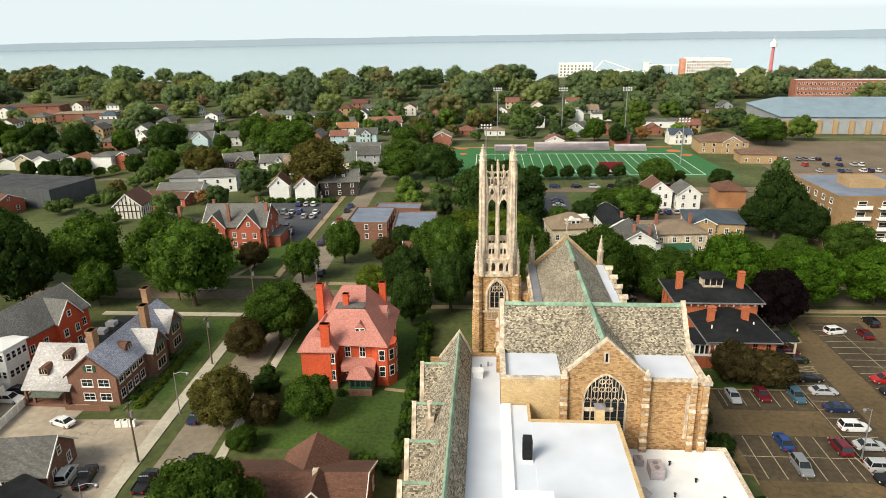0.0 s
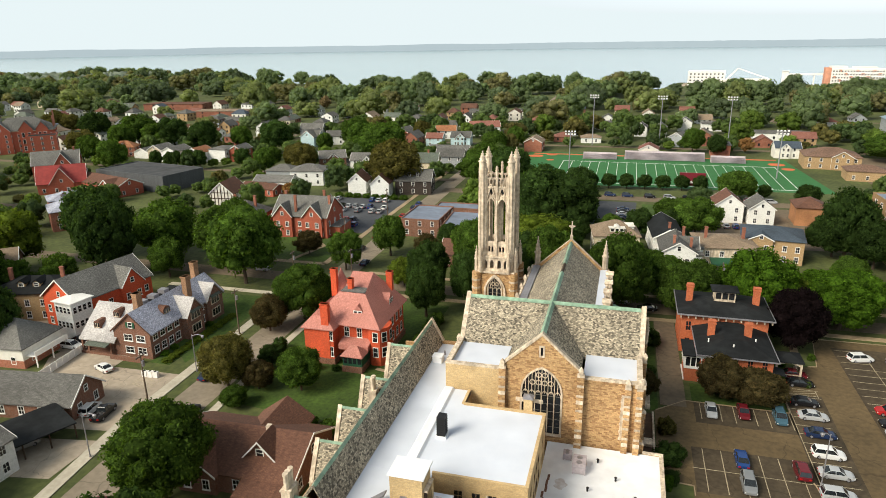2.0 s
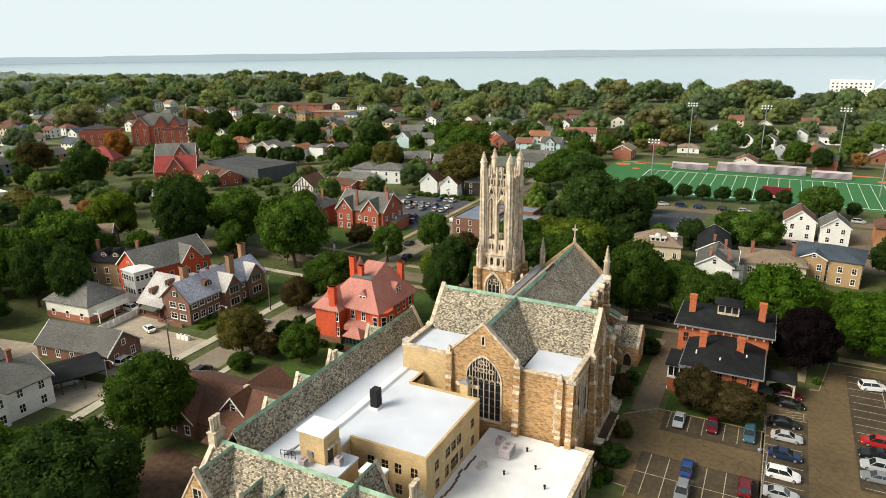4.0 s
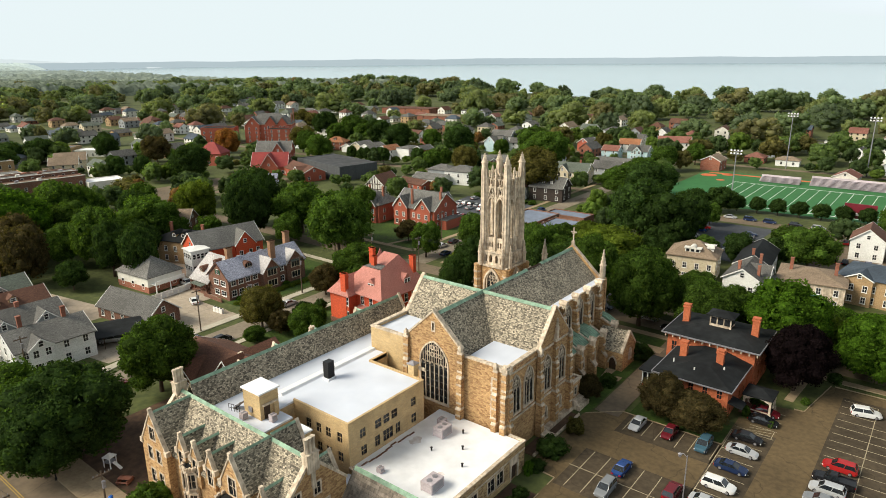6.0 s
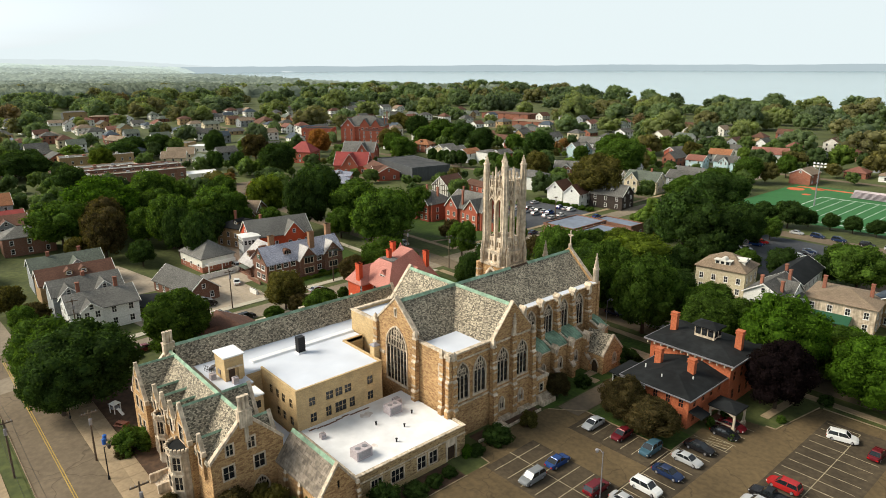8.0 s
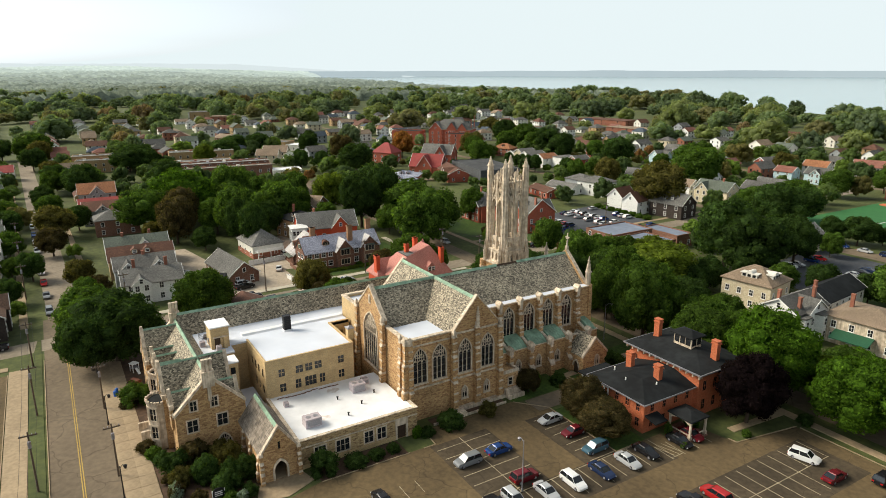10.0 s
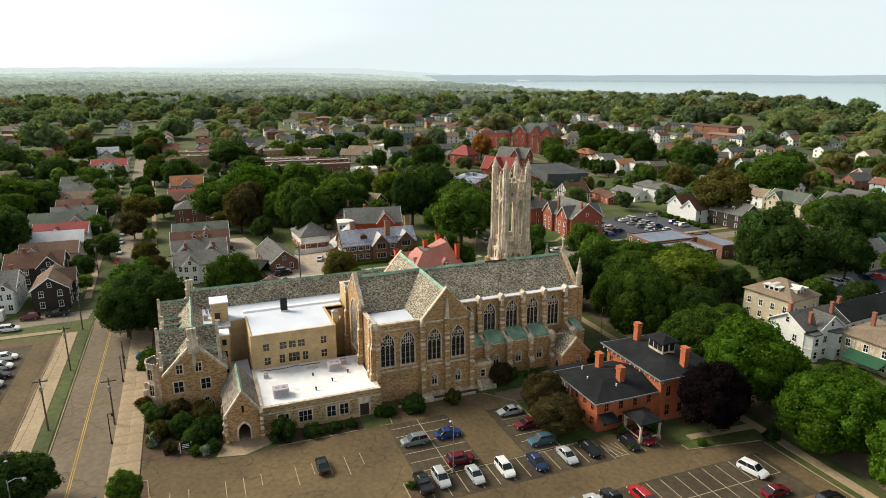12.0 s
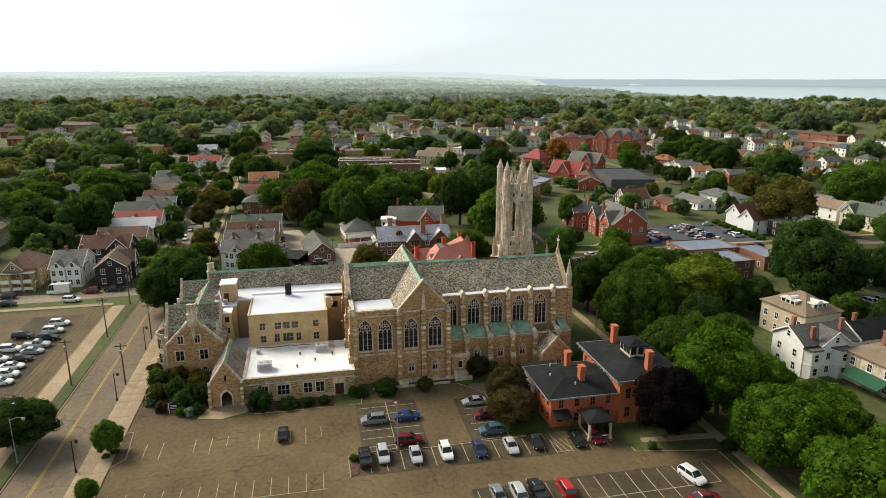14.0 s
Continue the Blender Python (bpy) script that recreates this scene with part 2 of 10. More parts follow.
TYRE = material("tyre_rubber", (0.012, 0.012, 0.012), (0.02, 0.02, 0.02), 0.85)
CAR_GLASS = material("car_glass", (0.012, 0.015, 0.018), (0.015, 0.018, 0.02), 0.06, spec=0.6, stain=0.0)
LAMP_CLEAR = material("clear_lamp", (0.6, 0.6, 0.58), (0.5, 0.5, 0.5), 0.2)
LAMP_RED = material("red_lamp", (0.35, 0.01, 0.01), (0.3, 0.01, 0.01), 0.25)


def leaf(name, c1, c2, sc=26.0, island=0.36):
    """Leaves let part of the sunlight through, yellower than what they reflect."""
    m = material(name, c1, c2, 0.9, noise_scale=sc, stain=0.35, stain_scale=sc * 0.18, vary=0.2, island=island, spec=0.03)
    n, l = m.node_tree.nodes, m.node_tree.links
    glow, tint, both = n.new("ShaderNodeBsdfTranslucent"), n.new("ShaderNodeMix"), n.new("ShaderNodeMixShader")
    tint.data_type, tint.blend_type = "RGBA", "MULTIPLY"
    tint.inputs[0].default_value, tint.inputs[7].default_value = 1.0, (2.2, 2.3, 0.9, 1.0)
    l.new(n["Principled BSDF"].inputs["Base Color"].links[0].from_socket, tint.inputs[6])
    l.new(tint.outputs[2], glow.inputs["Color"])
    both.inputs[0].default_value = 0.36
    l.new(n["Principled BSDF"].outputs[0], both.inputs[1])
    l.new(glow.outputs[0], both.inputs[2])
    l.new(both.outputs[0], n["Material Output"].inputs["Surface"])
    return m


LEAF = {"green": leaf("green_leaves", (0.07, 0.12, 0.0185), (0.027, 0.051, 0.0095)),
        "dark": leaf("dark_green_leaves", (0.042, 0.074, 0.017), (0.0175, 0.034, 0.0095)),
        "bright": leaf("bright_green_leaves", (0.07, 0.136, 0.0115), (0.024, 0.053, 0.006)),
        "lime": leaf("yellow_green_leaves", (0.098, 0.13, 0.016), (0.058, 0.084, 0.012)),
        "olive": leaf("olive_leaves", (0.106, 0.092, 0.0253), (0.0414, 0.0414, 0.0126)),
        "autumn": leaf("reddish_brown_leaves", (0.072, 0.053, 0.022), (0.031, 0.029, 0.012)),
        "orange": leaf("orange_leaves", (0.253, 0.109, 0.0287), (0.172, 0.0805, 0.0253)),
        "blue": leaf("blue_green_leaves", (0.23, 0.287, 0.23), (0.115, 0.149, 0.115)),
        "purple": leaf("purple_black_leaves", (0.0103, 0.0063, 0.0069), (0.0069, 0.0046, 0.00515))}
# far treetops, their base colour paled and greyed to paint in haze
FAR_WOOD = material("hazed_woodland", (0.165, 0.195, 0.15), (0.085, 0.108, 0.084), 1.0, noise_scale=0.2, stain=0.25, stain_scale=0.006, voronoi=0.075, spec=0.0)
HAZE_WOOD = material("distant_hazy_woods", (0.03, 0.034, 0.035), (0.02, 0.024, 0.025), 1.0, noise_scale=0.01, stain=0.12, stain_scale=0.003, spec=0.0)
# distance haze is mixed into these paler, greyer leaf colours
HAZED_LEAF = [leaf("hazed_leaves_" + k, a, b, 0.3, 0.2) for k, a, b in (
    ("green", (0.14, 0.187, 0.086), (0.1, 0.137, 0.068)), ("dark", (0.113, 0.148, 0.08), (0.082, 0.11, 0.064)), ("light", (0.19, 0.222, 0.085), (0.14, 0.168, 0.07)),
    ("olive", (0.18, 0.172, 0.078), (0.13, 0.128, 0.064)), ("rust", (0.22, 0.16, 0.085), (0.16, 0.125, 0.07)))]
# lighter than LEAF: some mid-distance haze is put into the base colours
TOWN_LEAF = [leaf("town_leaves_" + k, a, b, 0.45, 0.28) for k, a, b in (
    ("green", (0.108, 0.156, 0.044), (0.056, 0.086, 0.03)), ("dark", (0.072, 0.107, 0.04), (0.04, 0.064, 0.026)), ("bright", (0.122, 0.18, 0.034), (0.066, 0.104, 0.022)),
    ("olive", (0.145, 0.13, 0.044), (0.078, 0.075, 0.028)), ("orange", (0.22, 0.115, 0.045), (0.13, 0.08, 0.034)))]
_h = HAZE_WOOD.node_tree.nodes["Principled BSDF"].inputs      # haze over the far shore is painted as emission on near-black woods
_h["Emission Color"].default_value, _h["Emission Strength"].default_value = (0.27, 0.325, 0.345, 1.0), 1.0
# land horizon: the same emission haze, set paler
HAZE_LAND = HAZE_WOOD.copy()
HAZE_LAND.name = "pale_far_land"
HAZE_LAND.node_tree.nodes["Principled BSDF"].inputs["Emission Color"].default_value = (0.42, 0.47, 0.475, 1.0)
PAINTS = {k: material("car_paint_" + k, c, c, 0.25, 0.2, stain=0.0, spec=0.5) for k, c in {
    "white": (0.75, 0.75, 0.74), "silver": (0.42, 0.43, 0.44), "grey": (0.2, 0.21, 0.22), "black": (0.012, 0.012, 0.014),
    "red": (0.38, 0.02, 0.02), "maroon": (0.13, 0.012, 0.018), "blue": (0.015, 0.05, 0.18), "navy": (0.015, 0.028, 0.075),
    "teal": (0.05, 0.11, 0.15)}.items()}


# ---- geometry helpers ----
class Geo:
    """Collects faces with material slots; lays a metric uv map by each face's own plane."""

    def __init__(self):
        self.v, self.f, self.m = [], [], []

    def face(self, pts, m=0):
        i = len(self.v)
        self.v += [tuple(p) for p in pts]
        self.f.append(tuple(range(i, i + len(pts))))
        self.m.append(m)

    def box(self, x0, y0, z0, x1, y1, z1, m=0):
        self.prism("z", [(x0, y0), (x1, y0), (x1, y1), (x0, y1)], z0, z1, m)
        return self

    def prism(self, axis, pts, a, b, m=0):
        """The flat outline pts, drawn out along axis from a to b. pts are (y, z), (x, z) or (x, y)."""
        area = sum(p[0] * q[1] - q[0] * p[1] for p, q in zip(pts, pts[1:] + pts[:1]))
        if (area < 0) != (axis == "y"):
            pts = pts[::-1]
        put = {"x": lambda p, c: (c, p[0], p[1]), "y": lambda p, c: (p[0], c, p[1]), "z": lambda p, c: (p[0], p[1], c)}[axis]
        a, b = min(a, b), max(a, b)
        self.face([put(p, b) for p in pts], m)
        self.face([put(p, a) for p in pts[::-1]], m)
        for p, q in zip(pts, pts[1:] + pts[:1]):
            self.face([put(p, a), put(q, a), put(q, b), put(p, b)], m)
        return self

    def cyl(self, x, y, z0, z1, r0, r1=None, n=10, m=0, turn=0.0):
        r1 = r0 if r1 is None else r1
        ring = [(math.cos(turn + 2 * math.pi * i / n), math.sin(turn + 2 * math.pi * i / n)) for i in range(n)]
        lo, hi = [(x + r0 * c, y + r0 * s, z0) for c, s in ring], [(x + r1 * c, y + r1 * s, z1) for c, s in ring]
        for i in range(n):
            j = (i + 1) % n
            self.face([lo[i], lo[j], hi[j], hi[i]] if r1 > 0.001 else [lo[i], lo[j], (x, y, z1)], m)
        if r1 > 0.001:
            self.face(hi, m)
        self.face(lo[::-1], m)
        return self

    def pyramid(self, x0, y0, x1, y1, z0, z1, m=0, top=0.0):
        """A hipped cap; top: half the length of a ridge along the longer side."""
        cx, cy = (x0 + x1) / 2, (y0 + y1) / 2
        dx, dy = (top, 0) if x1 - x0 >= y1 - y0 else (0, top)
        a, b = (cx - dx, cy - dy, z1), (cx + dx, cy + dy, z1)
        c = [(x0, y0, z0), (x1, y0, z0), (x1, y1, z0), (x0, y1, z0)]
        if x1 - x0 >= y1 - y0:
            quads = [(c[0], c[1], b, a), (c[2], c[3], a, b), (c[1], c[2], b), (c[3], c[0], a)]
        else:
            quads = [(c[0], c[1], a), (c[1], c[2], b, a), (c[2], c[3], b), (c[3], c[0], a, b)]
        for q in quads:
            q = [p for i, p in enumerate(q) if p not in q[:i]]
            self.face(q, m)
        self.face(c[::-1], m)
        return self

    def tube(self, pts, r, n=6, m=0):
        """A thin round bar along a line of points."""
        rings = []
        for i, p in enumerate(pts):
            d = (Vector(pts[min(i + 1, len(pts) - 1)]) - Vector(pts[max(i - 1, 0)])).normalized()
            u = d.orthogonal().normalized()
            w = d.cross(u)
            rr = r[i] if isinstance(r, (list, tuple)) else r
            rings.append([Vector(p) + rr * (u * math.cos(2 * math.pi * k / n) + w * math.sin(2 * math.pi * k / n)) for k in range(n)])
        for a, b in zip(rings, rings[1:]):
            for k in range(n):
                self.face([a[k], a[(k + 1) % n], b[(k + 1) % n], b[k]], m)
        self.face(rings[0][::-1], m)
        self.face(rings[-1], m)
        return self

    def wall(self, axis, at, out, outline, holes=(), thick=0.5, m=0):
        """An upright slab whose outer face lies at axis = at, facing out (+1 or -1), pierced by holes; outlines are (along, z)."""
        from mathutils.geometry import tessellate_polygon
        loops = [list(outline)] + [list(h) for h in holes]
        flat = [p for lp in loops for p in lp]
        tris = tessellate_polygon([[Vector((p[0], p[1], 0)) for p in lp] for lp in loops])
        put = (lambda p, c: (c, p[0], p[1])) if axis == "x" else (lambda p, c: (p[0], c, p[1]))
        inner = at - out * thick
        flip = (out > 0) == (axis == "x")
        for t in tris:
            a = [flat[i] for i in t]
            area = (a[1][0] - a[0][0]) * (a[2][1] - a[0][1]) - (a[2][0] - a[0][0]) * (a[1][1] - a[0][1])
            if (area > 0) != flip:
                a = a[::-1]
            self.face([put(p, at) for p in a], m)
            self.face([put(p, inner) for p in a[::-1]], m)
        for lp in loops:
            for p, q in zip(lp, lp[1:] + lp[:1]):
                self.face([put(p, at), put(q, at), put(q, inner), put(p, inner)], m)
        return self

    def mesh(self, name, mats, smooth=False):
        me = bpy.data.meshes.new(name)
        me.from_pydata(self.v, [], self.f)
        for mt in mats if isinstance(mats, (list, tuple)) else [mats]:
            me.materials.append(mt)
        me.polygons.foreach_set("material_index", self.m)
        uv = me.uv_layers.new(name="UVMap")
        co = np.array(self.v, dtype=np.float64)
        flat = np.empty((len(co), 2), dtype=np.float32)
        for f in self.f:
            p = co[list(f)]
            nrm = np.zeros(3)
            for i in range(len(p)):
                a, b = p[i], p[(i + 1) % len(p)]
                nrm += ((a[1] - b[1]) * (a[2] + b[2]), (a[2] - b[2]) * (a[0] + b[0]), (a[0] - b[0]) * (a[1] + b[1]))
            ln = math.sqrt(nrm @ nrm) or 1.0
            nrm /= ln
            if abs(nrm[2]) > 0.985:
                flat[list(f)] = p[:, :2]
            else:
                h = math.hypot(nrm[0], nrm[1]) or 1.0
                u = np.array((-nrm[1] / h, nrm[0] / h, 0.0))
                w = np.array((-nrm[2] * u[1], nrm[2] * u[0], nrm[0] * u[1] - nrm[1] * u[0]))
                flat[list(f), 0], flat[list(f), 1] = p @ u, p @ w
        loops = np.concatenate([np.array(f) for f in self.f])
        uv.data.foreach_set("uv", flat[loops].ravel())
        if smooth:
            me.polygons.foreach_set("use_smooth", [True] * len(self.f))
        me.update()
        return me


def place(name, me, parent=None, label="", m=None):
    """Links a mesh as one object under parent."""
    ob = new(name, me)
    if parent:
        ob.parent = parent
    if m is not None:
        ob.matrix_basis = m
    if label:
        tagged(ob, label)
    return ob


def part(name, geo, mats, parent=None, label="", m=None, smooth=False):
    return place(name, geo.mesh(name, mats, smooth), parent, label, m)


def thing(name, x, y, z, rz, label, category, group="", kind=""):
    """A top-level empty at the thing's base."""
    ob = new(name)
    ob.empty_display_size = 0.1
    ob.matrix_basis = pose(x, y, z, 0, 0, rz)
    return tagged(ob, label, category, group, kind)


def structure(name, geo, mats, label="", category=""):
    return tagged(part(name, geo, mats), label, category or name.split("_")[0], kind="structure")


def rect(c, z0, w, h):
    return [(c - w / 2, z0), (c + w / 2, z0), (c + w / 2, z0 + h), (c - w / 2, z0 + h)]


def arch(c, z0, w, h, n=6, sharp=1.0):
    """A pointed arch: c its middle, z0 its sill, w wide and h high in all."""
    r = w * sharp
    rise = math.sqrt(max(r * r - (r - w / 2) ** 2, 0.01))
    zs = z0 + h - rise
    top = math.acos(max(-1, min(1, (r - w / 2) / r)))
    left = [(c - w / 2 + r - r * math.cos(top * i / n), zs + r * math.sin(top * i / n)) for i in range(n + 1)]
    right = [(2 * c - x, z) for x, z in left[:-1]][::-1]
    return [(c - w / 2, z0)] + left + right + [(c + w / 2, z0)]


CACHE = {}


def gothic_window(parent, axis, at, out, c, z0, w, h, lights=3, sharp=1.0):
    """Stone surround with its sill, mullions, saddle bars and tracery; the dark leaded pane sits back in it."""
    key = ("gw", round(w, 2), round(h, 2), lights, sharp)
    if key not in CACHE:
        i = arch(0, 0, w, h, 6, sharp)
        kit = [("sill", Geo().box(-w / 2 - 0.3, -0.26, -0.3, w / 2 + 0.3, 0.1, -0.1).mesh("sill", LIME))]
        r = w * sharp
        spring = h - math.sqrt(r * r - (r - w / 2) ** 2)
        under = lambda x: spring + math.sqrt(max(r * r - (abs(x) + r - w / 2) ** 2, 0.0))
        for k in range(1, lights):
            x = -w / 2 + w * k / lights
            kit.append(("mullion", Geo().box(x - 0.07, -0.02, 0, x + 0.07, 0.12, min(under(x), spring + 0.1)).mesh("mullion", LIME)))
        for z in np.arange(1.1, spring - 0.4, 1.25):
            kit.append(("saddle_bar", Geo().box(-w / 2, 0.05, z - 0.028, w / 2, 0.11, z + 0.028).mesh("saddle_bar", LEAD)))
        g = Geo()
        for k in range(2 * lights - 1):                      # upright tracery bars in the head
            x = -w / 2 + w * (k + 1) / (2 * lights)
            g.box(x - 0.045, -0.02, spring - 0.1, x + 0.045, 0.1, max(under(x), spring))
        lw = w / lights
        for k in range(lights):                              # small pointed heads over each light
            cx = -w / 2 + lw * (k + 0.5)
            a, b = arch(cx, spring - 0.6, lw, lw * 1.0, 4), arch(cx, spring - 0.6, lw - 0.16, lw * 1.0 - 0.12, 4)
            for s in range(len(a) - 1):
                g.prism("y", [a[s], a[s + 1], b[s + 1], b[s]], -0.02, 0.1)
        rows = 2 if w > 4 else 1
        for q in range(rows):
            zc = spring + (h - spring) * (0.4 + 0.32 * q)
            n = max(1, int(lights * (0.8 - 0.35 * q)))
            for k in range(n):                               # foiled rings
                cx, rr = (k - (n - 1) / 2) * lw * 0.95, lw * 0.36
                for s in range(8):
                    p, t = 2 * math.pi * s / 8, 2 * math.pi * (s + 1) / 8
                    g.prism("y", [(cx + rr * math.cos(p), zc + rr * math.sin(p)), (cx + rr * math.cos(t), zc + rr * math.sin(t)),
                                  (cx + (rr + .1) * math.cos(t), zc + (rr + .1) * math.sin(t)), (cx + (rr + .1) * math.cos(p), zc + (rr + .1) * math.sin(p))], -0.02, 0.1)
        kit.append(("tracery", g.mesh("tracery", LIME)))
        kit.append(("pane", Geo().prism("y", i, 0.12, 0.18).mesh("pane", GLASS)))
        CACHE[key] = Geo().wall("y", -0.16, -1, arch(0, -0.12, w + 0.5, h + 0.4, 6, sharp), [i], 0.36).mesh("window", LIME), kit
    frame_me, kit = CACHE[key]
    rz = {("y", -1): 0, ("x", 1): 90, ("y", 1): 180, ("x", -1): -90}[(axis, out)]
    m = pose(at, c, z0, 0, 0, rz) if axis == "x" else pose(c, at, z0, 0, 0, rz)
    win = place("window", frame_me, parent, "pale stone traceried pointed window", m)
    for name, me in kit:
        place(name, me, win, "dark leaded glass" if name == "pane" else "")
    return win


def plain_window(parent, axis, at, out, c, z0, w, h, trim=None, bars=1):
    """A framed sash window, its pane set back in the frame."""
    trim = trim or WHITE_PAINT
    key = ("pw", round(w, 2), round(h, 2), trim.name, bars)
    if key not in CACHE:
        g, gl = Geo(), Geo()
        e, bw = (0.46, 0.06) if trim is LIME else (0.24, 0.03)
        g.wall("y", -0.12 if trim is LIME else -0.07, -1, rect(0, -0.1, w + e, h + e * 0.8), [rect(0, 0, w, h)], 0.14)
        g.box(-w / 2, -0.02, h * 0.48, w / 2, 0.04, h * 0.48 + 0.07)
        for k in range(1, bars + 1):
            x = -w / 2 + w * k / (bars + 1)
            g.box(x - bw, -0.02, 0, x + bw, 0.04, h)
        g.box(-w / 2 - 0.2, -0.14, -0.2, w / 2 + 0.2, 0.05, -0.1)
        gl.box(-w / 2, -0.005, 0, w / 2, 0.05, h)
        CACHE[key] = g.mesh("window", trim), gl.mesh("pane", GLASS)
    frame_me, pane_me = CACHE[key]
    rz = {("y", -1): 0, ("x", 1): 90, ("y", 1): 180, ("x", -1): -90}[(axis, out)]
    m = pose(at, c, z0, 0, 0, rz) if axis == "x" else pose(c, at, z0, 0, 0, rz)
    win = place("window", frame_me, parent, "", m)
    place("pane", pane_me, win)
    return win


def gable(c, half, ze, zr, th=0.0, over=0.0):
    """The cross-section of a pitched roof slab, th thick, over past the walls; th 0: the whole triangle."""
    k = (zr - ze) / half
    a, b = (c - half - over, ze - k * over), (c + half + over, ze - k * over)
    if not th:
        return [a, b, (c, zr)]
    return [a, (c, zr), b, (b[0], b[1] - th), (c, zr - th), (a[0], a[1] - th)]


def coping(c, half, ze, zr, lift=0.3, drop=0.35):
    k = (zr - ze) / half
    return [(c - half - 0.15, ze - 0.15 * k + lift), (c, zr + lift), (c + half + 0.15, ze - 0.15 * k + lift),
            (c + half + 0.15, ze - 0.15 * k - drop), (c, zr - drop), (c - half - 0.15, ze - 0.15 * k - drop)]


# ---- the church ----
church = thing("church", 0, 0, 0, 0, "large brown stone church with slate roofs and pale bell tower", "church")
NX, TY = 16.1, 95.4                                     # nave ridge (x) and transept ridge (y)
BAYS = [102.7, 107.7, 112.8, 117.7, 122.7]


def buttress(parent, axis, at, out, c, z1, deep=0.9, wide=0.9, z0=0.0, cap=True):
    """A stepped stone pier with pale weatherings, standing out from a wall."""
    g = Geo()
    steps = [(z0, z0 + (z1 - z0) * 0.42, deep), (z0 + (z1 - z0) * 0.42, z0 + (z1 - z0) * 0.75, deep * 0.75), (z0 + (z1 - z0) * 0.75, z1, deep * 0.5)]
    pr = (lambda p, m: g.prism("y", [(at + out * u, z) for u, z in p], c - wide / 2, c + wide / 2, m)) if axis == "x" else \
         (lambda p, m: g.prism("x", [(at + out * u, z) for u, z in p], c - wide / 2, c + wide / 2, m))
    for a, b, d in steps:
        pr([(-0.1, a), (d, a), (d, b - 0.45), (-0.1, b - 0.45)], 0)
        pr([(-0.1, b - 0.45), (d + 0.06, b - 0.45), (d * 0.7, b), (-0.1, b)], 1)
        for k in range(int((b - a) / 1.6)):              # pale quoins
            z = a + 0.5 + k * 1.6
            if z + 0.35 < b - 0.5:
                pr([(d - 0.2, z), (d + 0.03, z), (d + 0.03, z + 0.35), (d - 0.2, z + 0.35)], 1)
    if cap:
        u = at + out * deep * 0.25
        x, y = (u, c) if axis == "x" else (c, u)
        g.box(x - 0.3, y - 0.3, z1, x + 0.3, y + 0.3, z1 + 0.5, 1)
        g.pyramid(x - 0.36, y - 0.36, x + 0.36, y + 0.36, z1 + 0.5, z1 + 1.15, 1)
    return part("buttress", g, [ASHLAR, LIME], parent)


def pinnacle(parent, x, y, z0, z1, r, mat=None):
    """A slim crocketed spirelet on a square shaft."""
    g = Geo()
    zs = z0 + (z1 - z0) * 0.45
    g.cyl(x, y, z0, zs, r, n=8, turn=math.pi / 8)
    g.cyl(x, y, zs, zs + 0.18, r * 1.25, n=8, turn=math.pi / 8)
    g.cyl(x, y, zs + 0.18, z1 - 0.25, r * 0.95, 0.07, 8, turn=math.pi / 8)
    for k in range(1, 4):
        z = zs + (z1 - zs) * k / 4.4
        rr = r * 0.95 * (1 - k / 4.4) + 0.05
        for a in range(4):
            cx, cy = x + rr * math.cos(a * math.pi / 2), y + rr * math.sin(a * math.pi / 2)
            g.box(cx - 0.08, cy - 0.08, z, cx + 0.08, cy + 0.08, z + 0.18)
    g.cyl(x, y, z1 - 0.3, z1 - 0.12, 0.13, 0.16, 6)
    g.cyl(x, y, z1 - 0.12, z1, 0.16, 0.02, 6)
    return part("pinnacle", g, mat or LIME, parent)


# nave: clerestory walls, front, roof
holes = [arch(c, 7.9, 2.5, 6.6) for c in BAYS]
part("nave_wall", Geo().wall("x", 24.0, 1, [(100.6, 0), (129.0, 0), (129.0, 15.3), (100.6, 15.3)], holes, 0.7), ASHLAR, church)
for c in BAYS:
    gothic_window(church, "x", 24.0, 1, c, 7.9, 2.5, 6.6)
part("nave_wall", Geo().wall("x", 8.2, -1, [(100.6, 0), (129.0, 0), (129.0, 15.3), (100.6, 15.3)], [arch(c, 7.9, 2.5, 6.6) for c in BAYS[:4]], 0.7), ASHLAR, church)
for c in BAYS[:4]:
    gothic_window(church, "x", 8.2, -1, c, 7.9, 2.5, 6.6)
part("front_wall", Geo().wall("y", 129.6, 1, [(8.0, 0), (24.2, 0), (24.2, 15.3), (22.9, 15.3), (NX, 21.6), (9.3, 15.3), (8.0, 15.3)], [arch(NX, 5, 6.2, 11)], 0.7), ASHLAR, church)
gothic_window(church, "y", 129.6, 1, NX, 5, 6.2, 11, 7)
part("nave_roof", Geo().prism("y", gable(NX, 6.6, 14.75, 21.0, 0.3), 96.0, 128.95), SLATE, church, "mottled grey stone-slate roof")
for x, mt in ((22.35, MEMBRANE), (8.5, METAL)):
    part("gutter", Geo().box(x, 101.2, 14.9, x + 1.4, 128.9, 15.42), mt, church, "lined parapet gutter")
for x in (23.8, 8.1):
    part("parapet_coping", Geo().box(x, 100.8, 15.3, x + 0.3, 129.0, 15.46), LIME, church)
part("gable_coping", Geo().prism("y", coping(NX, 6.9, 15.0, 21.4, 0.35, 0.3), 128.98, 129.75), LIME, church)
